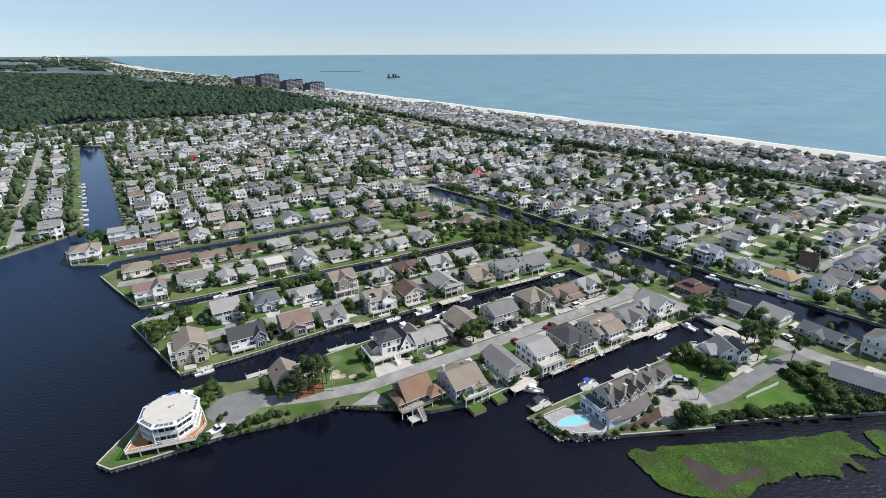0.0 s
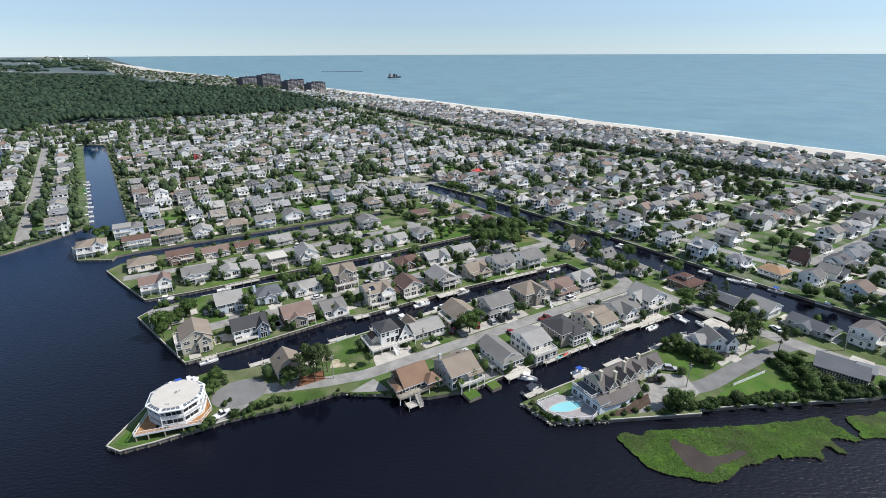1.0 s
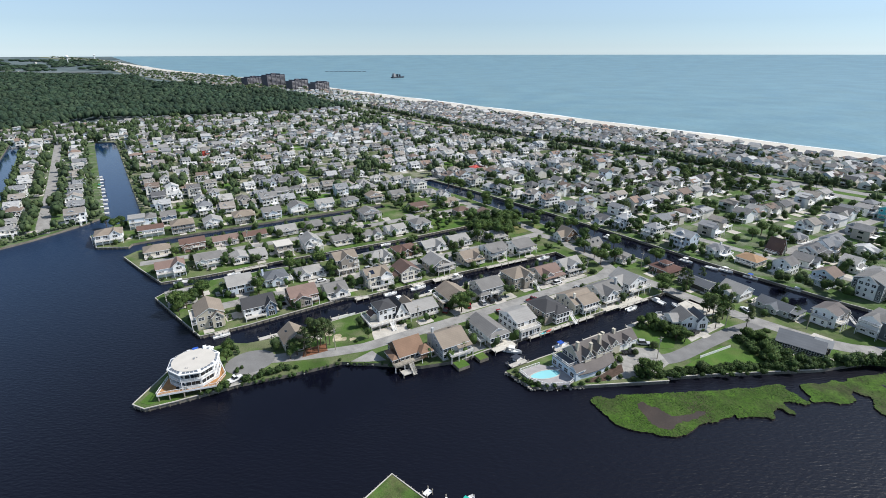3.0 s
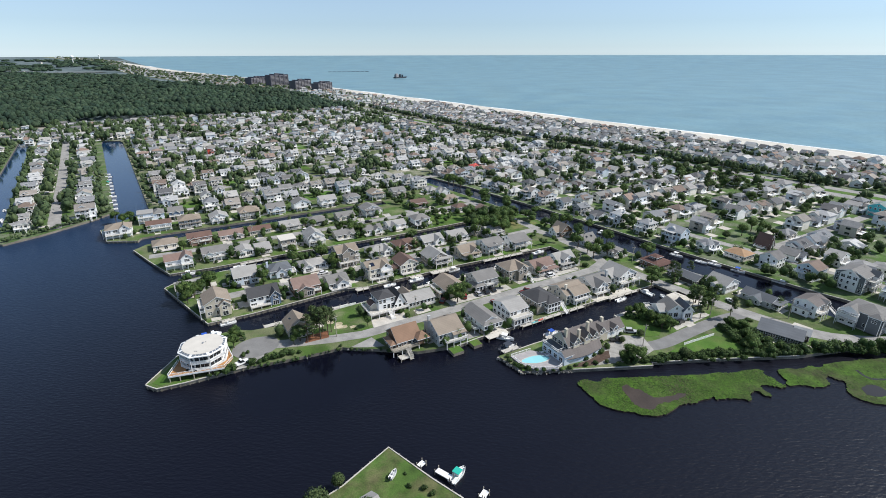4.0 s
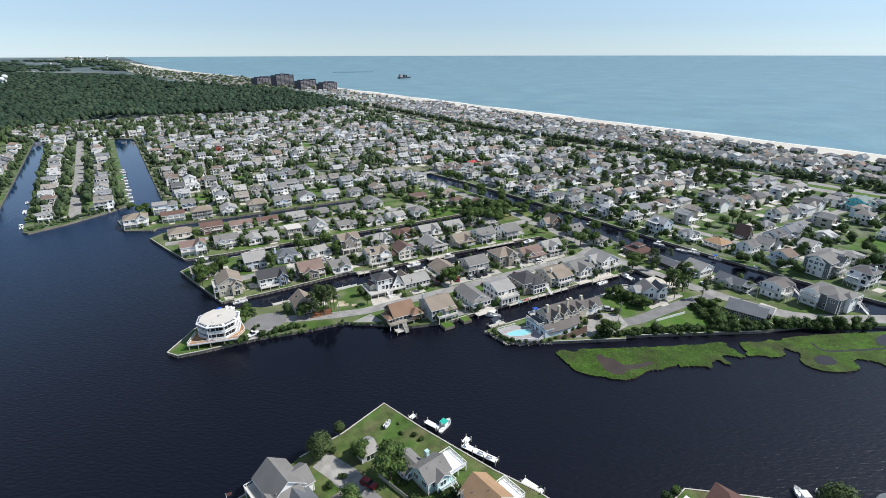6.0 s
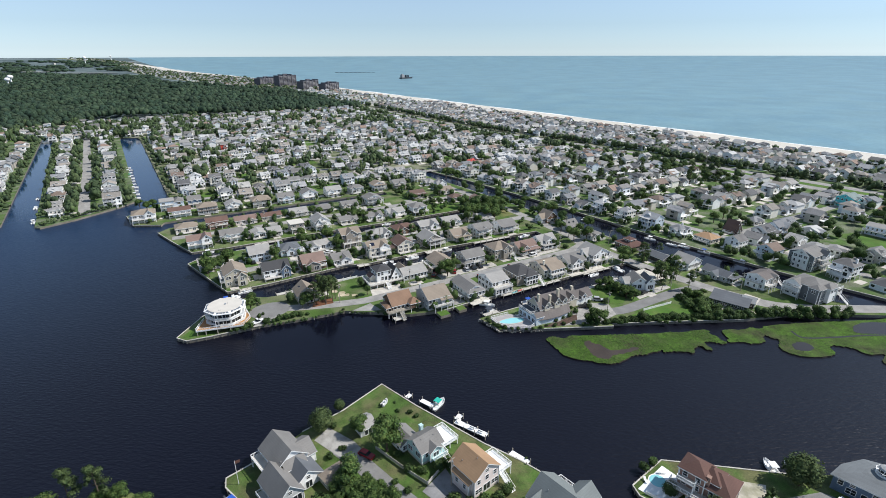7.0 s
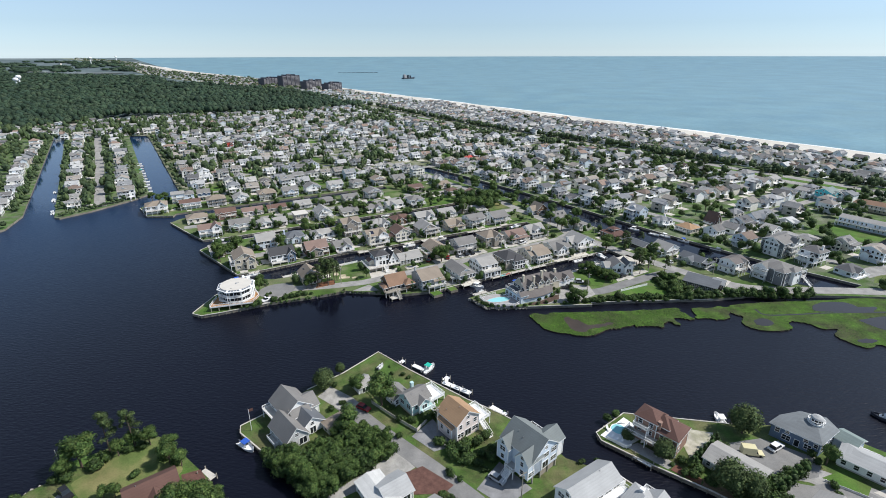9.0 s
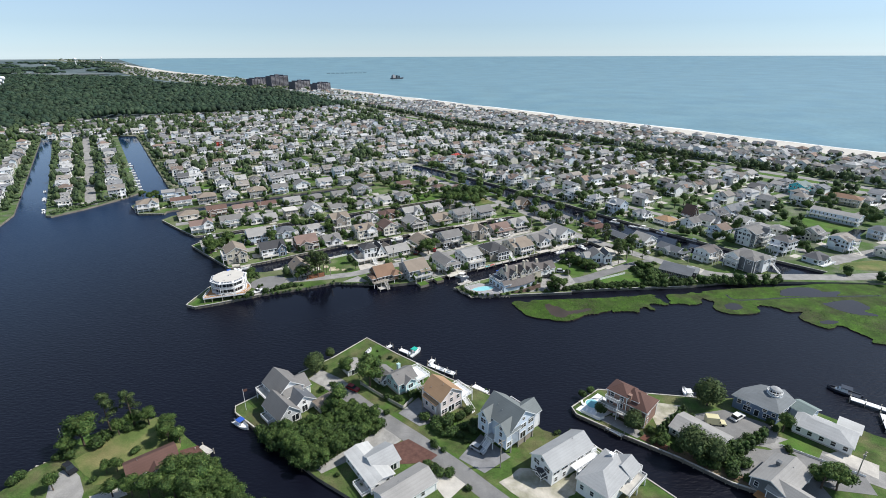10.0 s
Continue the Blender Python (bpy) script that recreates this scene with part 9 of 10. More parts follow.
for u0, u1, v0, v1 in ((68.3, 72.7, 96.1, 100.2), (77.2, 80.8, 96.5, 100.6)):
    poly("landing_lawn", [(u0, v0), (u1, v0), (u1, v1), (u0, v1)], 1.194, M_LAWN, 2.0, "grassed timber-edged landing beside the canal", "landing", skirt=M_BULKHEAD)
dock(89.2, 100.8, 9.5, 6.6, 0, M_SAND, "sandy boat platform with mooring piles", 1.3)
dock(121, 99.4, 26, 1.8, -1, label="long bleached boardwalk along the canal")
dock(106, 99.2, 10, 1.6, 0)
dock(156.5, 99.0, 17, 3.4, -2, M_CONC, "pale concrete canal landing")
dock(87.5, 88.6, 7, 2.0, 0)
dock(107, 87.6, 7, 2.0, 0)
dock(121, 87.0, 8, 2.4, 0)
dock(142, 86.0, 7, 1.8, 0)
dock(46, 150.4, 7, 1.8, 0)
dock(19, 149.6, 9, 2.2, 0)
dock(66, 150.4, 14, 1.8, 0)
dock(87, 149.8, 12, 2.4, 0, label="bleached boardwalk with white boats alongside")
dock(115, 149.6, 20, 2.2, 0)
dock(102, 160.6, 14, 3.6, -1, M_CONC, "pale concrete terrace on the canal")
dock(87, 161.0, 6, 3, 0, M_CONC, "pale concrete landing on the canal")
dock(137, 159.4, 24, 1.8, -3)
dock(60, 161.6, 6, 2.8, 0, M_CONC, "pale concrete landing on the canal")
dock(25, 219.2, 15, 2.0, 0, label="long white boardwalk on the canal")
dock(90, 207.0, 10, 1.6, 0)
dock(3.5, 162.0, 5, 1.8, 0)
for k in range(10):
    dock(-43.5 - 0.063 * k * 14, 362 + k * 14, 3.4, 1.2, 4)

# ---- boats ----
M_HULL = mat("gelcoat", (0.80, 0.80, 0.79), 0.25, 0.04, 0.6, 5.0, spec=0.5)
M_HULLD = mat("dark_hull", (0.05, 0.055, 0.07), 0.3, 0.1, 0.6, 5.0, spec=0.5)
def boat(L, B, hull, top=None, kind="open"):
    """A small motor boat: hull with a pointed bow, cockpit sole, console or cabin, and a canopy."""
    ob = new("motor_boat")
    sect = []
    N_ = 9
    for i in range(N_):
        t = i / (N_ - 1)
        b = B / 2 * (1.0 if t < 0.55 else math.cos((t - 0.55) / 0.45 * 1.5) ** 0.75)
        x = -L / 2 + L * t
        sheer = 0.75 + 0.35 * t * t
        sect.append([(x, -b, sheer), (x, -b * 0.86, 0.1), (x, 0, -0.25 + 0.2 * t ** 3), (x, b * 0.86, 0.1), (x, b, sheer), (x, b * 0.84, sheer), (x, b * 0.78, 0.42), (x, -b * 0.78, 0.42), (x, -b * 0.84, sheer)])
    g = Geo()
    g.add([p for s in sect for p in s], [(i * 9 + j, (i + 1) * 9 + j, (i + 1) * 9 + (j + 1) % 9, i * 9 + (j + 1) % 9) for i in range(N_ - 1) for j in range(9)] + [tuple(range(9))])
    part("hull", g, hull, ob)
    if kind == "cabin":
        part("cabin", Geo().add([(-L * 0.1, -B * 0.34, 0.5), (L * 0.28, -B * 0.24, 0.7), (L * 0.28, B * 0.24, 0.7), (-L * 0.1, B * 0.34, 0.5), (-L * 0.1, -B * 0.3, 1.7), (L * 0.14, -B * 0.22, 1.6), (L * 0.14, B * 0.22, 1.6), (-L * 0.1, B * 0.3, 1.7)], [(4, 5, 6, 7), (0, 1, 5, 4), (1, 2, 6, 5), (2, 3, 7, 6), (3, 0, 4, 7)]), M_HULL, ob)
        part("windscreen", Geo().box(L * 0.15, L * 0.22, -B * 0.22, B * 0.22, 1.1, 1.45), M_GLASS, ob)
    else:
        part("console", Geo().box(-L * 0.08, L * 0.06, -B * 0.16, B * 0.16, 0.4, 1.25), M_HULL, ob)
        part("windscreen", Geo().box(L * 0.05, L * 0.075, -B * 0.16, B * 0.16, 1.2, 1.6), M_GLASS, ob)
    part("outboard", Geo().box(-L / 2 - 0.45, -L / 2 + 0.05, -0.2, 0.2, 0.2, 1.1), M_HULLD, ob)
    if top:
        c = part("canopy", Geo().box(-L * 0.22, L * 0.12, -B * 0.4, B * 0.4, 2.1, 2.2), top, ob)
        for x in (-L * 0.2, L * 0.1):
            for y in (-B * 0.38, B * 0.38):
                part("canopy_post", Geo().box(x - 0.03, x + 0.03, y - 0.03, y + 0.03, 0.6, 2.1), M_METAL, c)
    return ob


FLEET = [(boat(6.0, 2.3, M_HULL), "white open motor boat moored at a dock"), (boat(7.5, 2.6, M_HULL, kind="cabin"), "white cabin cruiser moored beside the bank"), (boat(6.5, 2.4, M_HULL, M_TRIM), "white centre-console boat with white top"), (boat(6.2, 2.4, M_HULL, CLOTH_BLUE), "white boat with blue canopy"), (boat(6.0, 2.5, M_HULL, CLOTH_TEAL), "white boat under a green-teal canopy"), (boat(8.6, 3.0, M_HULLD, M_HULLD, "cabin"), "large dark-topped pontoon cruiser")]
def moor(k, u, v, turn=0):
    src, lab = FLEET[k]
    return tagged(copy_thing(src, at(u, v, 0.0, turn)), lab, "boat", "moored boats")


for k, u, v, t in ((0, 72.7, 159.5, 0), (1, 86, 158.6, 0), (2, 73, 152.4, 180), (1, 92, 152.2, 0), (2, 107, 159.2, 0), (0, 129, 151.6, 180), (1, 158, 156, 0), (0, 96, 216, 0), (2, 58, 219, 180), (0, 3.2, 160.6, 0), (2, -6, 220.4, 0), (0, 16.8, 217.6, 0), (0, 153, 95.8, 0), (1, 168, 95.2, 90)):
    moor(k, u, v, t)
for k, u, v, t in ((2, 91, 96.2, -50), (5, 88.5, 90.8, 10), (3, 108, 89.8, 0), (0, 171, 87.2, 90), (2, 223.5, 98.7, -80), (3, 226, 88, -80), (1, 230.5, 70.2, -80), (0, 220.5, 104, -78), (2, 217.5, 116, -80), (0, 214.5, 133, -80), (0, 236, 42, -75), (2, 210, 160, -80)):
    moor(k, u, v, t)
for k, u, v, t in ((4, 41.6, 50.2, 24), (3, -18.8, 42.6, -65), (5, 147.5, -38.6, 110), (0, 110.5, -17.5, 120), (2, 104, -14.5, 60), (2, -97.8, 333, 95), (1, -102.0, 372, 95), (0, -104.6, 400, 95)):
    moor(k, u, v, t)
for k in range(11):
    moor((0, 2, 0, 1, 0, 0, 2, 4, 0, 1, 0)[k], -41 - 0.063 * k * 13, 365 + k * 12.5, RT.choice((8, 190)) + 0)
for src, lab in FLEET:
    for q in (*src.children_recursive, src):
        bpy.data.objects.remove(q)
for k, (u, v, m, lab) in enumerate(((107.5, 97.4, SIDING["aqua"], "turquoise kayak lying on the dock edge"), (110.5, 97.6, SIDING["red"], "red kayak lying on the dock edge"))):
    g = Geo()
    for i in range(8):
        t = i / 7
        b = 0.36 * math.sin(math.pi * (0.04 + 0.92 * t))
        g.v += [(-1.7 + 3.4 * t, -b, 0.16), (-1.7 + 3.4 * t, 0, 0.0), (-1.7 + 3.4 * t, b, 0.16), (-1.7 + 3.4 * t, 0, 0.32)]
    g.f = [(i * 4 + j, (i + 1) * 4 + j, (i + 1) * 4 + (j + 1) % 4, i * 4 + (j + 1) % 4) for i in range(7) for j in range(4)] + [(0, 1, 2, 3), (31, 30, 29, 28)]
    ob = part("kayak", g, m)
    ob.matrix_basis = at(u, v + 1.5, 1.1, 10 * k)
    tagged(ob, lab, "kayak")

# ---- cars ----
def car_mesh(L, Wd, H, col, glass=True, pickup=False):
    ob = new("car")
    prof = [(-L / 2, 0.45), (-L / 2, 0.85), (-L * 0.36, 0.92), (-L * 0.14 if not pickup else -L * 0.12, 0.95), (L * 0.2, 0.95), (L / 2 - 0.1, 0.8), (L / 2, 0.5), (L / 2, 0.35), (-L / 2, 0.35)]
    n = len(prof)
    g = Geo().add([(x, s * Wd / 2 * (0.95 if z > 0.9 else 1.0), z) for s in (-1, 1) for x, z in prof], [(i, (i + 1) % n, (i + 1) % n + n, i + n) for i in range(n)] + [tuple(range(n - 1, -1, -1)), tuple(range(n, 2 * n))])
    part("body", g, col, ob)
    a, b = (-L * 0.42, L * 0.22) if not pickup else (-L * 0.1, L * 0.22)
    w0, w1 = Wd / 2 * 0.93, Wd / 2 * 0.78
    cab = [(a, -w0, 0.9), (b, -w0, 0.9), (b, w0, 0.9), (a, w0, 0.9), (a + 0.35, -w1, H), (b - 0.75, -w1, H), (b - 0.75, w1, H), (a + 0.35, w1, H)]
    part("glazing", Geo().add(cab, [(0, 1, 5, 4), (1, 2, 6, 5), (2, 3, 7, 6), (3, 0, 4, 7)]), M_GLASS, ob)
    if H > 2.2:
        part("cargo_box", Geo().box(-L / 2 + 0.05, L * 0.12, -Wd / 2 * 0.97, Wd / 2 * 0.97, 0.6, H + 0.04), col, ob)
    part("car_roof", Geo().box(a + 0.32, b - 0.72, -w1 - 0.02, w1 + 0.02, H - 0.04, H + 0.03), col, ob)
    wm = CACHE.setdefault("wheel", Geo().add([(0.33 * math.cos(6.2832 * i / 10), y, 0.33 * math.sin(6.2832 * i / 10)) for y in (-0.11, 0.11) for i in range(10)], [(i, (i + 1) % 10, (i + 1) % 10 + 10, i + 10) for i in range(10)] + [tuple(range(9, -1, -1)), tuple(range(10, 20))]).mesh("wheel", M_TYRE))
    for x in (-L * 0.31, L * 0.31):
        for y in (-Wd / 2 + 0.08, Wd / 2 - 0.08):
            part("wheel", wm, None, ob, m=pose(x, y, 0.33))
    return ob


PAINT = {}
for key, c in dict(white=(0.78, 0.78, 0.78), black=(0.02, 0.02, 0.022), silver=(0.45, 0.46, 0.48), red=(0.24, 0.015, 0.02), maroon=(0.14, 0.02, 0.02), cream=(0.68, 0.62, 0.38), blue=(0.05, 0.09, 0.2)).items():
    PAINT[key] = mat("car_paint_" + key, c, 0.25, 0.03, 0.6, 4.0, spec=0.6)
SHAPES = {}
def park(col, u, v, turn, kind="car"):
    L, Wd, H = {"car": (4.6, 1.8, 1.5), "suv": (4.9, 1.95, 1.8), "pickup": (5.6, 2.0, 1.85), "van": (5.6, 2.1, 2.5)}[kind]
    if (col, kind) not in SHAPES:
        SHAPES[col, kind] = car_mesh(L, Wd, H, PAINT[col], pickup=kind == "pickup")
    return tagged(copy_thing(SHAPES[col, kind], at(u, v, 1.28, turn)), "%s %s parked on a driveway" % (col, {"suv": "sport utility car", "car": "saloon car", "pickup": "pickup truck", "van": "boxy van"}[kind]), "car", "parked cars")


for col, u, v, t, k in (("white", 2.5, 127.5, 15, "pickup"), ("silver", 101.5, 130, 80, "car"), ("black", 105.5, 130, 82, "suv"), ("black", 109.3, 130, 84, "car"), ("red", 95, 130.6, 60, "car"), ("maroon", 85, 132, 40, "suv"), ("maroon", 121, 121.6, 5, "pickup"), ("white", 81, 117.4, 80, "car"), ("silver", 133.5, 74.5, -40, "suv"), ("black", 124.4, 73.0, -25, "pickup"), ("black", 156, 69.5, 5, "car"), ("white", 10, 196, 60, "suv"), ("black", 12.5, 191.5, 80, "car"), ("red", 103, 119.6, 85, "car")):
    park(col, u, v, t, k)
for col, u, v, t, k in (("black", -59.7, 46.2, -62, "suv"), ("red", 14.4, 40.4, -60, "car"), ("white", 105.6, -29.2, -1, "suv"), ("cream", 98.0, -27.2, -40, "van"), ("silver", 34.0, -1.2, -69, "car"), ("white", 50, 186, 0, "car"), ("silver", 74, 187.4, 0, "suv"), ("blue", 120, 180.5, 0, "car"), ("white", 142, 128.6, 0, "suv"), ("silver", 146, 119.6, 80, "car"), ("white", 190, 70, 70, "car"), ("silver", 30, 247, 0, "car"), ("white", 60, 251, 0, "suv"), ("black", 98, 247, 0, "car")):
    park(col, u, v, t, k)
for k in range(12):
    park(RT.choice(("white", "silver", "black", "blue")), lerp_table(350 + k * 26, [(332, -70), (350, -72), (480, -80), (640, -92)]) + RT.choice((-6.5, 6.5)), 350 + k * 26, RT.choice((0, 90, 180)), RT.choice(("car", "suv")))
for k in range(10):
    park(RT.choice(("white", "silver", "black")), hwy_u(-60 + k * 52) + RT.choice((-11, -7, 10, 13)), -60 + k * 52, 98, RT.choice(("car", "suv")))
for src in SHAPES.values():
    for q in (*src.children_recursive, src):
        bpy.data.objects.remove(q)

# ---- drives, lawns and yards ----
def yard(name, pts, material, label, z=1.29, category="driveway"):
    return poly(name, pts, z, material, 0.05, label, category)


yard("drive_near_point", [(4, 53), (9, 56), (13.5, 47), (15, 40), (10, 40), (7, 46)], M_GRAVELG, "pale concrete drive before a grey garage", 1.262)
yard("drive_pink", [(22, 23), (30.5, 26.5), (30.5, 16), (28, 14.5), (24.8, 15)], M_STONEGREY, "grey gravel drive beside a pink house", 1.262)
yard("drive_piles", [(28, -1), (38, 3.5), (40, -7.5), (31, -8.5)], M_STONEGREY, "grey gravel drive under a house on piles", 1.262)
yard("yard_sand", ragged([(32.4, -12.6), (38, -12.2), (42, -12.8), (46, -19.6), (52, -20.4), (56, -21.6), (50, -23.4), (44, -25), (36, -25)], 3, 0.45, 81), M_SHELL, "pale crushed-shell yard", 1.262)
yard("yard_white_house", [(-5.4, 14.8), (3, 16.8), (15.6, 19.8), (17.0, 16), (18.0, 12.6), (12.6, 11.4), (9, 13.4), (-4.6, 12.4)], M_GRAVELG, "pale concrete yard beside woodland", 1.262)
yard("patio_brick", [(13.5, 12.3), (19.8, 12), (23.8, 2.8), (20.5, 1.8), (14, 5)], M_BRICKPAVE, "dark red brick paved forecourt", 1.27, "patio")
yard("drive_low_house", [(18, -3), (23, -2), (25, -9), (18.5, -11)], M_CONC, "pale concrete drive", 1.262)
yard("yard_shell", [(86, -9), (91.5, -12.6), (96.5, -17.2), (91, -20.5), (82.5, -20), (85.8, -15)], M_SHELL, "pale crushed-shell terrace by a brick house", 1.262)
yard("yard_east", [(93, -20.5), (106, -25), (112, -37.5), (105, -40), (93.5, -36)], M_ROADN, "grey asphalt yard with parked van", 1.262)
yard("drive_east", [(98, -40), (109, -43), (113, -57), (108, -62), (101, -56), (97, -47)], M_ROADN, "grey asphalt turning area", 1.255)
yard("drive_white", [(111.5, -49), (117, -50.5), (119.5, -58), (114, -60)], M_CONC, "bright concrete drive before a bungalow", 1.27)
yard("lawn_bungalow", [(105.5, -40.5), (111, -41.5), (113, -48), (108.5, -49)], M_LAWN, "small mown lawn with path", 1.265, "lawn")
yard("terrace_pool", [(68.2, -2.4), (79.5, -0.4), (80, -5.5), (77, -9), (70.2, -9)], M_TRIM, "white terrace round a small pool", 1.3, "terrace")
yard("terrace_canal", [(71, -9), (75, -9.5), (77.6, -19.6), (74.2, -19.8)], M_ROAD, "grey paved canal-side terrace", 1.265, "terrace")
yard("deck_canal", [(74.6, -20.2), (77.4, -19.8), (79.0, -26.2), (77.0, -27.0)], M_DECKR, "red-brown timber deck by the narrow canal", 1.3, "deck")
yard("bank_bare", ragged([(77.2, -27.2), (80.4, -26.6), (82.4, -32), (85.4, -40.5), (91.6, -52.6), (89.4, -52.6), (82.4, -41.8), (78.4, -30)], 3, 0.3, 61), M_SOIL, "bare brown soil bank above the canal", 1.258, "bank")
yard("drive_slate_house", [(85.6, -39.6), (97.5, -37.6), (101, -41), (100.6, -52), (96, -60), (90.6, -53.6), (86.2, -46)], M_ROADN, "worn grey asphalt round a low house", 1.2565)
yard("drive_west", [(-63.8, 45), (-60.1, 48.6), (-57.4, 42.5), (-56.2, 36.5), (-57.5, 25), (-64, 30)], M_ROAD, "grey asphalt parking place on a grassy point", 1.262)
yard("lawn_west", ragged([(-59, 49.4), (-56, 51.6), (-52, 54), (-46, 56), (-40, 57.4), (-37, 53), (-34.5, 43.5), (-36, 39.8), (-47, 38.6), (-49, 36.6), (-54, 37.4), (-56.4, 42.6)], 3, 0.35, 71), M_DRYLAWN, "sunburnt yellow-green lawn on the wooded point", 1.256, "lawn")
yard("path_west", [(-55, 34), (-48, 33.5), (-47, 30), (-54, 30)], M_CONC, "pale path", 1.264)
yard("patio_west", [(-35, 39.5), (-30.5, 39), (-29.5, 35), (-34.5, 34.5)], M_BRICKPAVE, "pinkish paved terrace", 1.264, "patio")
yard("lawn_octagon", [(-24, 130.8), (-22, 128.4), (-15, 127.6), (-14, 136), (-17, 140)], M_LAWN, "bright lawn at the tip of the land", 1.255, "lawn")
yard("drive_octagon", [(0, 124.8), (9, 127), (12, 131), (4, 131), (-2, 128)], M_ROAD, "grey gravel drive to the eight-sided house", 1.258)
yard("lawn_vacant", [(34, 132.5), (50, 128), (54, 146.5), (36, 147)], M_GRASS, "vacant grassy plot beside the canal", 1.255, "lawn")
for k, pts in enumerate(([(37.5, 134), (39.5, 133), (41.5, 132.4), (42.6, 134), (41.2, 135.2), (42.0, 137.2), (40, 138), (38.6, 136.2)], [(36.6, 138.5), (38.4, 138), (39.2, 140.4), (37.6, 141.6)], [(43, 131.2), (45.4, 130.6), (45.8, 132), (43.6, 132.8)])):
    yard("sand_patch", ragged(pts, 4, 0.35, 40 + k), M_SANDY, "bare sandy patch in the grass", 1.275, "sand")
yard("pine_needles", [(25, 129.5), (34, 129), (35, 134), (27, 134)], mat("needle_litter", (0.19, 0.085, 0.045), 0.95, 0.25, 0.6, 6.0), "rust-brown pine needle litter", 1.27, "litter")
yard("drive_stair_house", [(51, 127), (66, 127), (66.5, 132.5), (52.5, 133.5)], M_CONC, "pale concrete apron", 1.258)
yard("boat_ramp", [(38.5, 118.5), (47.5, 121), (49.5, 113), (43.5, 115.5)], M_ROAD, "grey gravel boat ramp at the water", 1.258)
yard("drive_lagoon_row", [(76.5, 101.5), (83.5, 101.5), (83.5, 121), (76.5, 121)], M_ROAD, "grey gravel drive between houses", 1.255)
yard("drive_shell_strip", [(86, 127.3), (118, 127.3), (118, 132), (86, 132.5)], M_GRAVEL, "pale crushed-shell parking strip", 1.252)
yard("drive_shell_east", [(132, 127.3), (160, 127.3), (160, 132), (132, 132)], M_GRAVEL, "pale crushed-shell parking strip", 1.252)
yard("drive_lagoon_strip", [(104, 115.2), (172, 115.2), (172, 120.8), (104, 120.8)], M_GRAVEL, "pale crushed-shell parking strip", 1.251)
yard("terrace_canal_east", [(141, 98.5), (163, 98), (163, 103.5), (141, 103.5)], M_SAND, "pale sandy terrace at the canal", 1.262, "terrace")
yard("lawn_pool_house", [(132, 84), (157, 82), (151, 73), (141, 67.5), (135, 70)], M_LAWN, "bright mown lawn between hedges", 1.255, "lawn")
yard("lawn_fenced", [(131, 58.4), (157, 59.4), (161.5, 53), (159.5, 45.0), (143, 52)], M_LAWN, "bright mown lawn with white fence", 1.258, "lawn")
yard("drive_pool_house", [(101, 69.6), (112, 70), (119, 74), (129, 75), (135, 70), (131, 62), (121, 60.5), (106, 66)], M_GRAVELG, "pale crushed-shell drive", 1.253)
yard("drive_gable_house", [(150, 66.6), (172, 67.5), (172, 70.5), (152, 71.5)], M_GRAVEL, "pale crushed-shell drive", 1.262)
yard("mulch_bed", [(99, 68.7), (106, 66.2), (114, 66.6), (117, 70), (114, 70.4), (106, 69.2), (100, 70.0)], M_MULCH, "dark mulch planting bed", 1.272, "planting bed")
yard("sand_pines", [(168, 76), (180, 74), (180, 88), (172, 88)], M_SAND, "sandy ground under pines", 1.252, "sand")
yard("drive_white_house", [(183, 46), (195, 47), (196, 41), (187, 38)], M_CONC, "pale concrete drive", 1.275)
yard("lawn_motel", [(303, 42), (316, 66), (328, 62), (331, 30), (314, 34)], M_LAWN, "wide bright lawn before a long block", 1.256, "lawn")
yard("basin", [(300, 26), (313, 31), (328, 32), (332, 27), (318, 25), (306, 19.5)], M_LAGOON, "dark water basin beside a lawn", 1.262, "water")
yard("drive_corner", [(256, 11), (266, 18.5), (284, 14), (300, 11), (330, -16), (322, -20), (298, 3), (280, 8)], M_ROAD, "grey asphalt street beside houses", 1.258)
yard("lawn_road_corner", [(252, 7.5), (262, 11), (280, 4), (300, -12), (285, -12), (268, -4)], M_DRYLAWN, "wide grassy plot by the road", 1.256, "lawn")
yard("lawn_open", [(126, 219.5), (150, 219), (155, 226), (146, 237), (128, 237)], M_LAWN, "open green plot beside the canal", 1.256, "lawn")
yard("lawn_corner", [(166, 190), (188, 192), (189, 205), (179, 210), (168, 201)], M_DRYLAWN, "open green plot with dry patches", 1.256, "lawn")
for uu in (14, 31, 45, 60, 78, 94, 112, 128, 145):
    for a, b in ((175.5, 181), (187, 191.5), (239, 246), (252, 258)):
        if RT.random() < 0.8:
            yard("drive_plot", [(uu, a), (uu + RT.uniform(3, 6), a), (uu + 5, b), (uu + 0.3, b)], RT.choice((M_CONC, M_GRAVEL, M_ROAD)), "pale driveway between houses", 1.254)
for uu, v0 in ((8, 99.8), (30, 165.6), (46, 165.6), (80, 163), (115, 163), (132, 162), (147, 161), (12, 222), (35, 222), (68, 221)):
    if v0 > 120:
        yard("lawn_bank", [(uu, v0), (uu + 13, v0 - 0.2), (uu + 13, v0 + 3.2), (uu, v0 + 3.4)], M_LAWN, "narrow mown lawn along the canal bank", 1.253, "lawn")

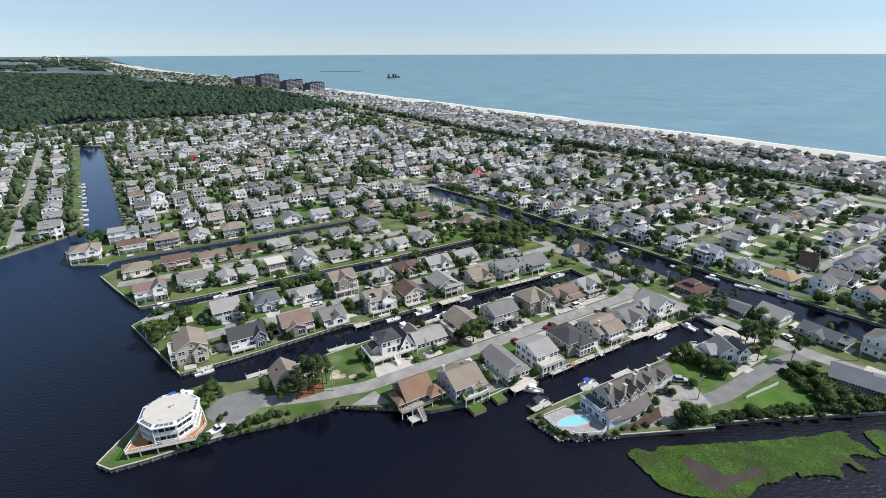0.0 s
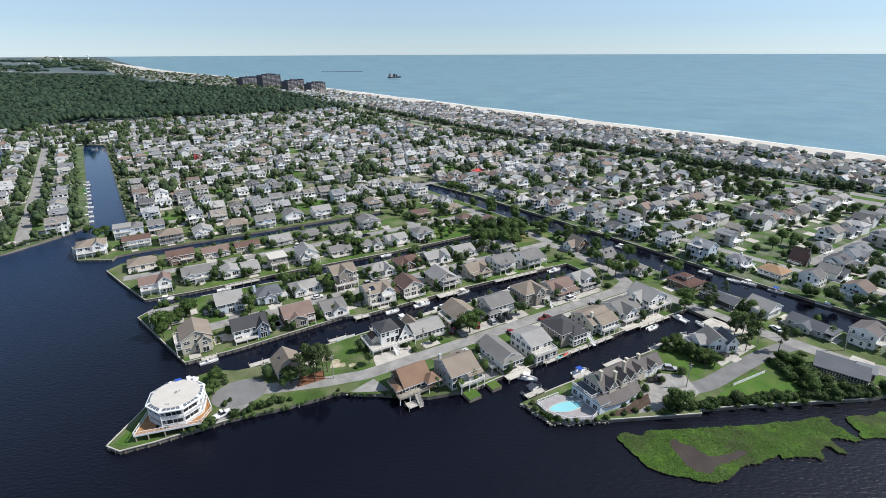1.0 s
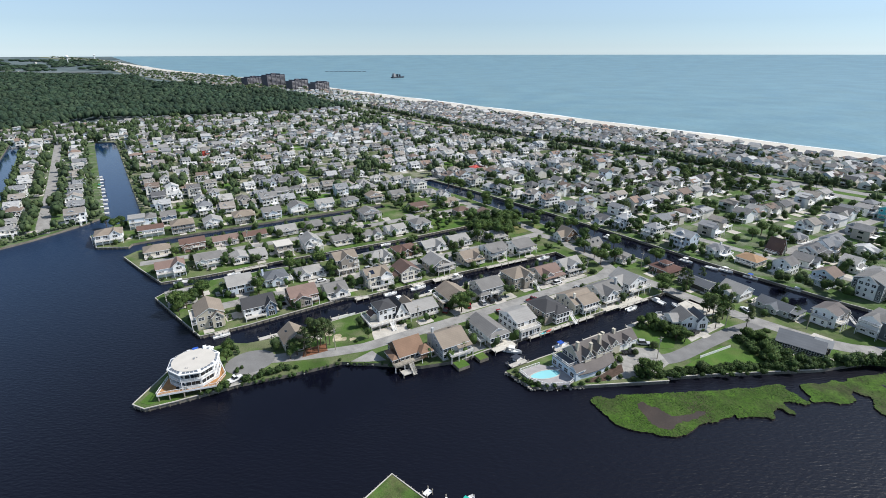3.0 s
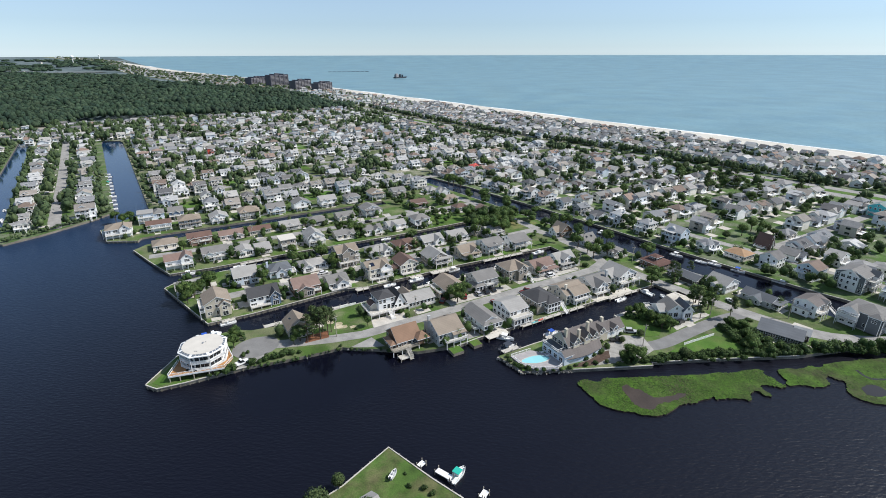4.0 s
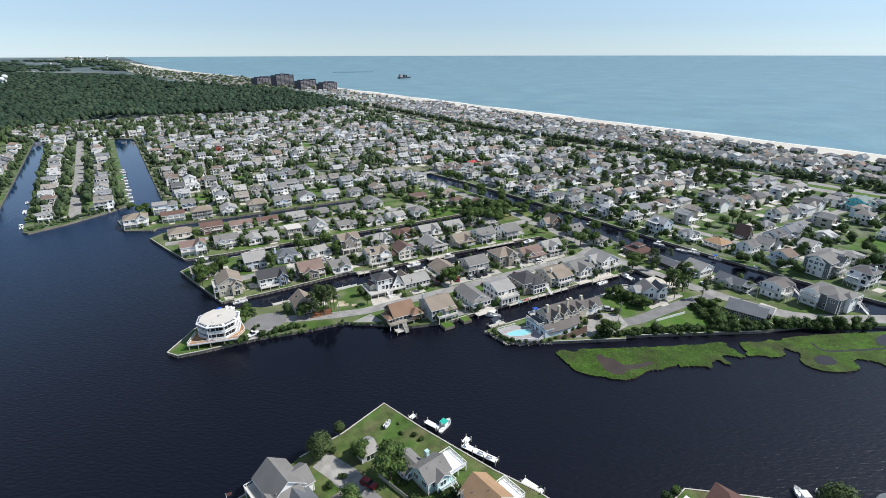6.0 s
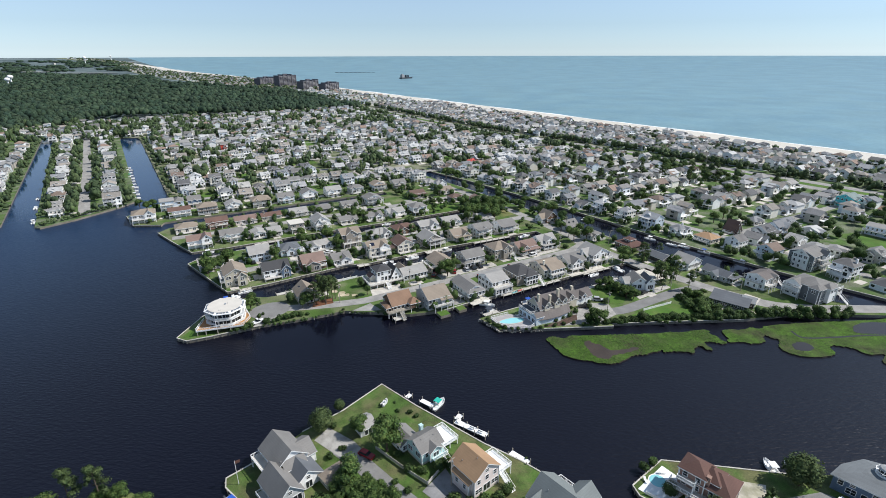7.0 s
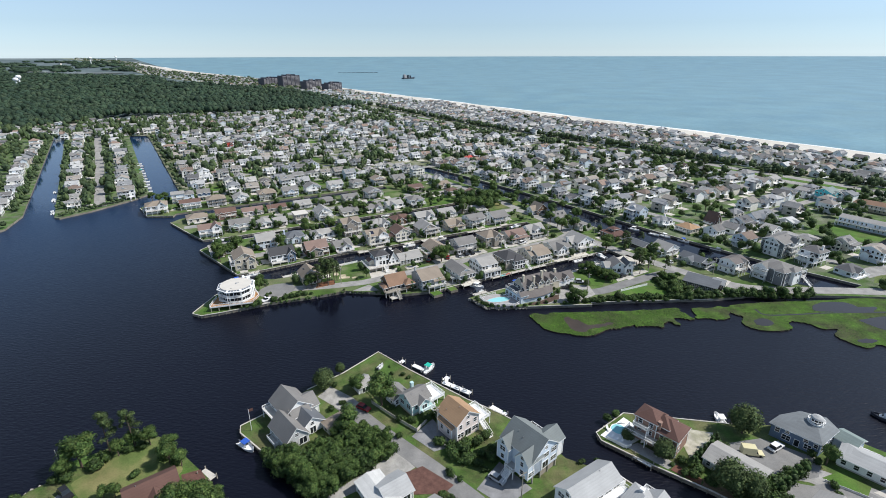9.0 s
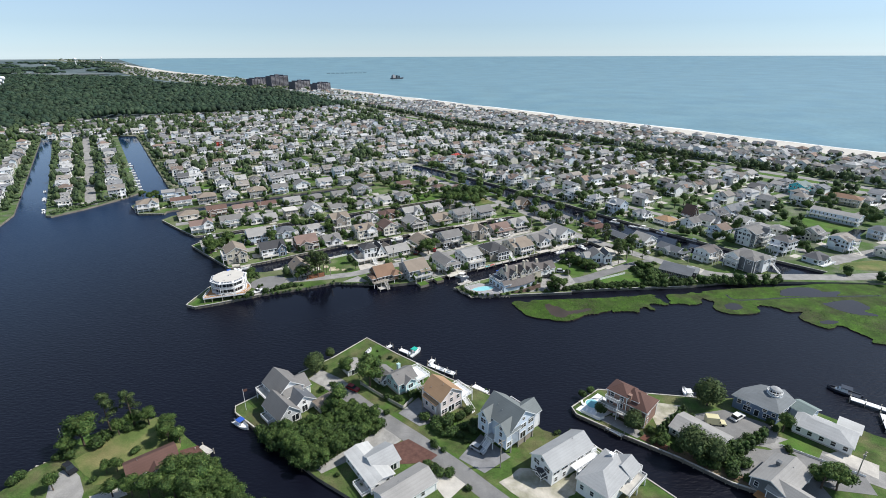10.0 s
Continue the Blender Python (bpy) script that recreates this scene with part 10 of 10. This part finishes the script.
# ---- fences and poles ----
def fence_line(pts, label, h=1.1, material=None, z=1.22):
    ob = root("fence", at(0, 0), label, "fence")
    for (a, b), (c, d) in zip(pts, pts[1:]):
        n = max(1, round(math.hypot(c - a, d - b) / 2.2))
        for i in range(n):
            p, q = (a + (c - a) * i / n, b + (d - b) * i / n), (a + (c - a) * (i + 1) / n, b + (d - b) * (i + 1) / n)
            part("panel", Geo().beam((*p, z + h), (*q, z + h), 0.06, h - 0.12), material or M_TRIM, ob)
            part("post", Geo().box(p[0] - 0.08, p[0] + 0.08, p[1] - 0.08, p[1] + 0.08, z, z + h + 0.1), material or M_TRIM, ob)
    return ob


fence_line([(143, 58.6), (158.5, 57.2)], "low white board fence beside a lawn")
fence_line([(17.5, 41.5), (21.5, 30), (24, 24)], "weathered grey board fence along the street", 1.2, M_WOODW)
fence_line([(24, 24), (29, 26.5)], "weathered grey board fence", 1.2, M_WOODW)
fence_line([(68.6, -4.4), (70.6, -9.4), (72.4, -9.6)], "low white board fence round the small pool terrace", 0.9)
fence_line([(75.6, -10.0), (78.0, -11.0)], "low white board fence by a terrace", 0.9)
fence_line([(105, -41.5), (112, -58)], "low white wall along the street", 0.6)
fence_line([(45, 148.4), (52, 148.6)], "white picket fence on the bank")
def pole(u, v, h=9.0, arm=True, label="weathered timber utility pole", cat="pole"):
    ob = root("utility_pole", at(u, v, 0, RT.uniform(-20, 20)), label, cat, "utility poles")
    part("shaft", Geo().tube(0, 0, Z0 - 0.3, Z0 + h, 0.15, 0.10, 8), M_WOOD, ob)
    if arm:
        part("crossarm", Geo().box(-1.1, 1.1, -0.07, 0.07, Z0 + h - 0.8, Z0 + h - 0.62), M_WOOD, ob)
        part("transformer", Geo().tube(0.35, 0, Z0 + h - 2.2, Z0 + h - 1.3, 0.25, n=8), M_METAL, ob)


for u, v in ((69.5, 127.8), (36.5, 128), (129, 127.8), (159, 127.6), (130, 66), (170, 66.4), (186, 66), (196, 50), (35.5, -9), (29, 21), (109, -57), (22, 187.6), (80, 187.6), (140, 187.6), (30, 253), (95, 253), (184, 150), (188, 120), (176, 220), (-95, -5)):
    pole(u, v)
for k in range(14):
    v = -40 + k * 62
    pole(hwy_u(v) - 17, v, 13)
flag = root("flagpole", at(-16.5, 47.5, 0), "white flagpole on a lawn corner", "flagpole")
part("shaft", Geo().tube(0, 0, Z0 - 0.2, Z0 + 7.5, 0.07, 0.05, 8), M_TRIM, flag)
part("flag", Geo().add([(0.05, 0, Z0 + 6.4), (1.2, 0.25, Z0 + 6.3), (1.25, 0.2, Z0 + 7.2), (0.05, 0, Z0 + 7.3), (0.05, 0.02, Z0 + 6.4), (1.2, 0.27, Z0 + 6.3), (1.25, 0.22, Z0 + 7.2), (0.05, 0.02, Z0 + 7.3)], [(0, 1, 2, 3), (7, 6, 5, 4), (1, 5, 6, 2), (0, 4, 5, 1), (3, 2, 6, 7)]), M_BRICKPAVE, flag)
snag = root("dead_tree", at(-61.4, 55.2, 0), "bleached bare dead trunk by the water", "tree")
part("trunk", Geo().tube(0, 0, 0.6, 8.5, 0.22, 0.10, 7), M_WOODW, snag)
sb = tagged(boat(3.0, 1.3, M_HULL), "small white dinghy lying on a lawn", "boat")
sb.matrix_basis = at(27, 57.5, 1.35, 35)
# small pool by the brick house
sp = root("swimming_pool", at(74.4, -3.2, 1.31, 10), "small turquoise pool on a white terrace", "pool")
part("pool_water", Geo().prism(ngon(2.0, 14, 0), 0.03, 0.07), M_POOL, sp)
part("coping", Geo().prism(ngon(2.3, 12, 0), -0.05, 0.02), M_TRIM, sp)
# white sun loungers round the small pool and benches on the long dock
def sun_lounger(u, v, z, turn):
    ob = root("sun_lounger", at(u, v, z, turn), "white slatted sun lounger with raised back", "sun lounger", "poolside loungers")
    part("seat", Geo().box(-0.32, 0.32, -0.5, 0.75, 0.3, 0.38), M_TRIM, ob)
    part("backrest", Geo().add([(-0.32, -0.5, 0.32), (0.32, -0.5, 0.32), (0.32, -1.0, 0.85), (-0.32, -1.0, 0.85), (-0.32, -0.44, 0.38), (0.32, -0.44, 0.38), (0.32, -0.94, 0.91), (-0.32, -0.94, 0.91)], [(0, 3, 2, 1), (4, 5, 6, 7), (0, 1, 5, 4), (1, 2, 6, 5), (2, 3, 7, 6), (3, 0, 4, 7)]), M_TRIM, ob)
    for x in (-0.28, 0.28):
        for y in (-0.45, 0.68):
            part("leg", Geo().box(x - 0.03, x + 0.03, y - 0.03, y + 0.03, 0.0, 0.3), M_TRIM, ob)


for u, v, turn in ((69.8, -4.4, 70), (70.3, -5.7, 66), (70.8, -7.0, 74), (71.6, -1.9, 160), (77.4, -2.2, -120), (95.0, 80.4, -100), (95.4, 77.8, -96)):
    sun_lounger(u, v, 1.7 if u > 90 else 1.3, turn)


def bench(u, v, z, turn):
    ob = root("bench", at(u, v, z, turn), "white board bench on the dock", "bench", "dock benches")
    part("seat", Geo().box(-0.75, 0.75, -0.22, 0.22, 0.4, 0.46), M_TRIM, ob)
    part("backrest", Geo().box(-0.75, 0.75, 0.2, 0.25, 0.5, 0.95), M_TRIM, ob)
    for x in (-0.65, 0.65):
        part("leg", Geo().box(x - 0.04, x + 0.04, -0.2, 0.24, 0.0, 0.42), M_TRIM, ob)


for u, v, turn in ((42.6, 39.6, 27), (44.4, 35.4, 117), (45.6, 33.0, 117)):
    bench(u, v, 1.1, turn)
# rip-rap along the exposed shores
rk = Geo()
def rocks(pts, n, seed):
    r = random.Random(seed)
    for (a, b), (c, d) in zip(pts, pts[1:]):
        for i in range(int(n * math.hypot(c - a, d - b))):
            t = r.random()
            p = W(a + (c - a) * t + r.uniform(-0.7, 0.7), b + (d - b) * t + r.uniform(-0.7, 0.7), r.uniform(0.1, 0.9))
            s = r.uniform(0.18, 0.42)
            vs = [p + Vector((r.uniform(0.6, 1) * s * x, r.uniform(0.6, 1) * s * y, r.uniform(0.5, 0.9) * s * z)) for x in (-1, 1) for y in (-1, 1) for z in (-1, 1)]
            rk.add(vs, [(0, 1, 3, 2), (4, 6, 7, 5), (0, 4, 5, 1), (2, 3, 7, 6), (0, 2, 6, 4), (1, 5, 7, 3)])
rocks([(81, 87), (83, 76), (98, 68)], 4, 1)
rocks([(-77, 44), (-68, 52), (-61, 54)], 3, 2)
rocks([(19, 122), (36, 120), (42, 115.5), (46, 113)], 0.5, 3)
tagged(part("rip_rap", rk, M_ROCK), "grey boulders heaped along the water's edge", "rocks", "", "stuff")

# ---- far landmarks ----
def tower(u, v, w, d, h, turn, label):
    """A tall slab of flats with recessed balcony bays."""
    m = at(u, v, 0, turn)
    ob = root("apartment_tower", m, label, "tower", "ocean-front towers")
    part("wall", Geo().box(-w / 2, w / 2, -d / 2, d / 2, Z0 - 0.5, Z0 + h), M_TOWER, ob)
    n = max(2, round(w / 14))
    for i in range(n + 1):
        x = -w / 2 + w * i / n
        part("fin", Geo().box(x - 1.2, x + 1.2, -d / 2 - 2.2, d / 2 + 1, Z0, Z0 + h + (3.5 if i % 2 else 1.0)), M_TOWER, ob)
    for s in range(int(h / 3.4)):
        part("balcony", Geo().box(-w / 2, w / 2, -d / 2 - 1.6, -d / 2, Z0 + s * 3.4 + 3.2, Z0 + s * 3.4 + 4.1), M_TOWERB, ob)
    part("lift_house", Geo().box(-w * 0.1, w * 0.1, -3, 3, Z0 + h, Z0 + h + 5), M_TOWER, ob)


# brown brick pulled towards blue-grey: distance haze put into the colour
M_TOWER = mat("tower_brick", (0.105, 0.103, 0.12), 0.85, 0.12, 0.05, 0.6)
M_TOWERB = mat("tower_balcony", (0.30, 0.29, 0.30), 0.8, 0.1, 0.1, 0.6)
tower(386, 1452, 74, 18, 25, 40, "long dark brown ocean-front tower block")
tower(422, 1368, 78, 18, 21.5, 45, "dark brown ocean-front tower block")
tower(350, 1572, 62, 22, 37, 25, "tall dark brown ocean-front tower block")
tower(314, 1688, 80, 20, 26, 40, "dark brown ocean-front tower block")
ship = root("dredger", at(947, 1966, -0.4 + rise(*W(947, 1966).xy), 20), "dark offshore dredging ship with superstructure", "ship")
part("hull", Geo().add([(-34, -7, 0), (26, -7, 0), (36, 0, 0), (26, 7, 0), (-34, 7, 0), (-35, -7.5, 5), (28, -7.5, 5), (40, 0, 6.5), (28, 7.5, 5), (-35, 7.5, 5)], [(0, 1, 6, 5), (1, 2, 7, 6), (2, 3, 8, 7), (3, 4, 9, 8), (4, 0, 5, 9), (5, 6, 7, 8, 9)]), M_HULLD, ship)
part("superstructure", Geo().box(-30, -16, -6, 6, 5, 14).box(-28, -20, -4, 4, 14, 18), M_TOWERB, ship)
part("gantry", Geo().box(-4, -2, -5, 5, 5, 15).box(10, 12, -4, 4, 5, 13).beam((-3, 0, 15), (11, 0, 13), 1.2, 1.0), M_HULLD, ship)
pipe = Geo()
for k in range(9):
    pipe.box(-40 + k * 24, -22 + k * 24, -2, 2, 0, 2.2)
fl = part("floating_pipeline", pipe, M_HULLD)
fl.matrix_basis = at(900, 2650, -0.4 + rise(*W(900, 2650).xy), -20)
tagged(fl, "dark floating dredge pipe sections far offshore", "pipeline", "", "stuff")
for u, v, h, r, lab in ((-402, 2112, 32, 8.5, "white bulbous water tower rising from the woods"), (-403, 2066, 26, 8.0, "lower white bulbous water tower in the woods"), (-210, 4340, 34, 7, "white bulbous water tower above the woods"), (-330, 3900, 45, 10, "distant white water tower")):
    wt = root("water_tower", at(u, v, rise(*W(u, v).xy)), lab, "water tower")
    part("stem", Geo().tube(0, 0, 0, h - r * 0.6, 2.6, 2.2, 12), M_TRIM, wt)
    g = Geo()
    prof = [(0.25, -0.75), (0.7, -0.55), (0.96, -0.15), (1.0, 0.1), (0.85, 0.45), (0.5, 0.68), (0.05, 0.76)]
    g.add([(r * a * math.cos(6.2832 * i / 16), r * a * math.sin(6.2832 * i / 16), h + r * b) for a, b in prof for i in range(16)], [(k * 16 + i, k * 16 + (i + 1) % 16, (k + 1) * 16 + (i + 1) % 16, (k + 1) * 16 + i) for k in range(len(prof) - 1) for i in range(16)])
    part("tank", g, M_TRIM, wt)
fb = Geo()
r9 = random.Random(4)
for k in range(7):
    u, v = (-525 + 40 * k, 3190 - 29 * k) if k < 3 else (r9.uniform(-620, -200), r9.uniform(3900, 4500))
    p = W(u, v)
    w, d, h = 42 if k < 3 else r9.uniform(14, 34), r9.uniform(12, 24), r9.uniform(4, 6)
    z = rise(p.x, p.y)
    fb.box(p.x - w / 2, p.x + w / 2, p.y - d / 2, p.y + d / 2, z, z + 4 + h)
tagged(part("distant_buildings", fb, M_CONC), "low white buildings far beyond the woods", "far buildings", "", "stuff")
# the fields' grey-blue paleness includes distance haze, put into their colour
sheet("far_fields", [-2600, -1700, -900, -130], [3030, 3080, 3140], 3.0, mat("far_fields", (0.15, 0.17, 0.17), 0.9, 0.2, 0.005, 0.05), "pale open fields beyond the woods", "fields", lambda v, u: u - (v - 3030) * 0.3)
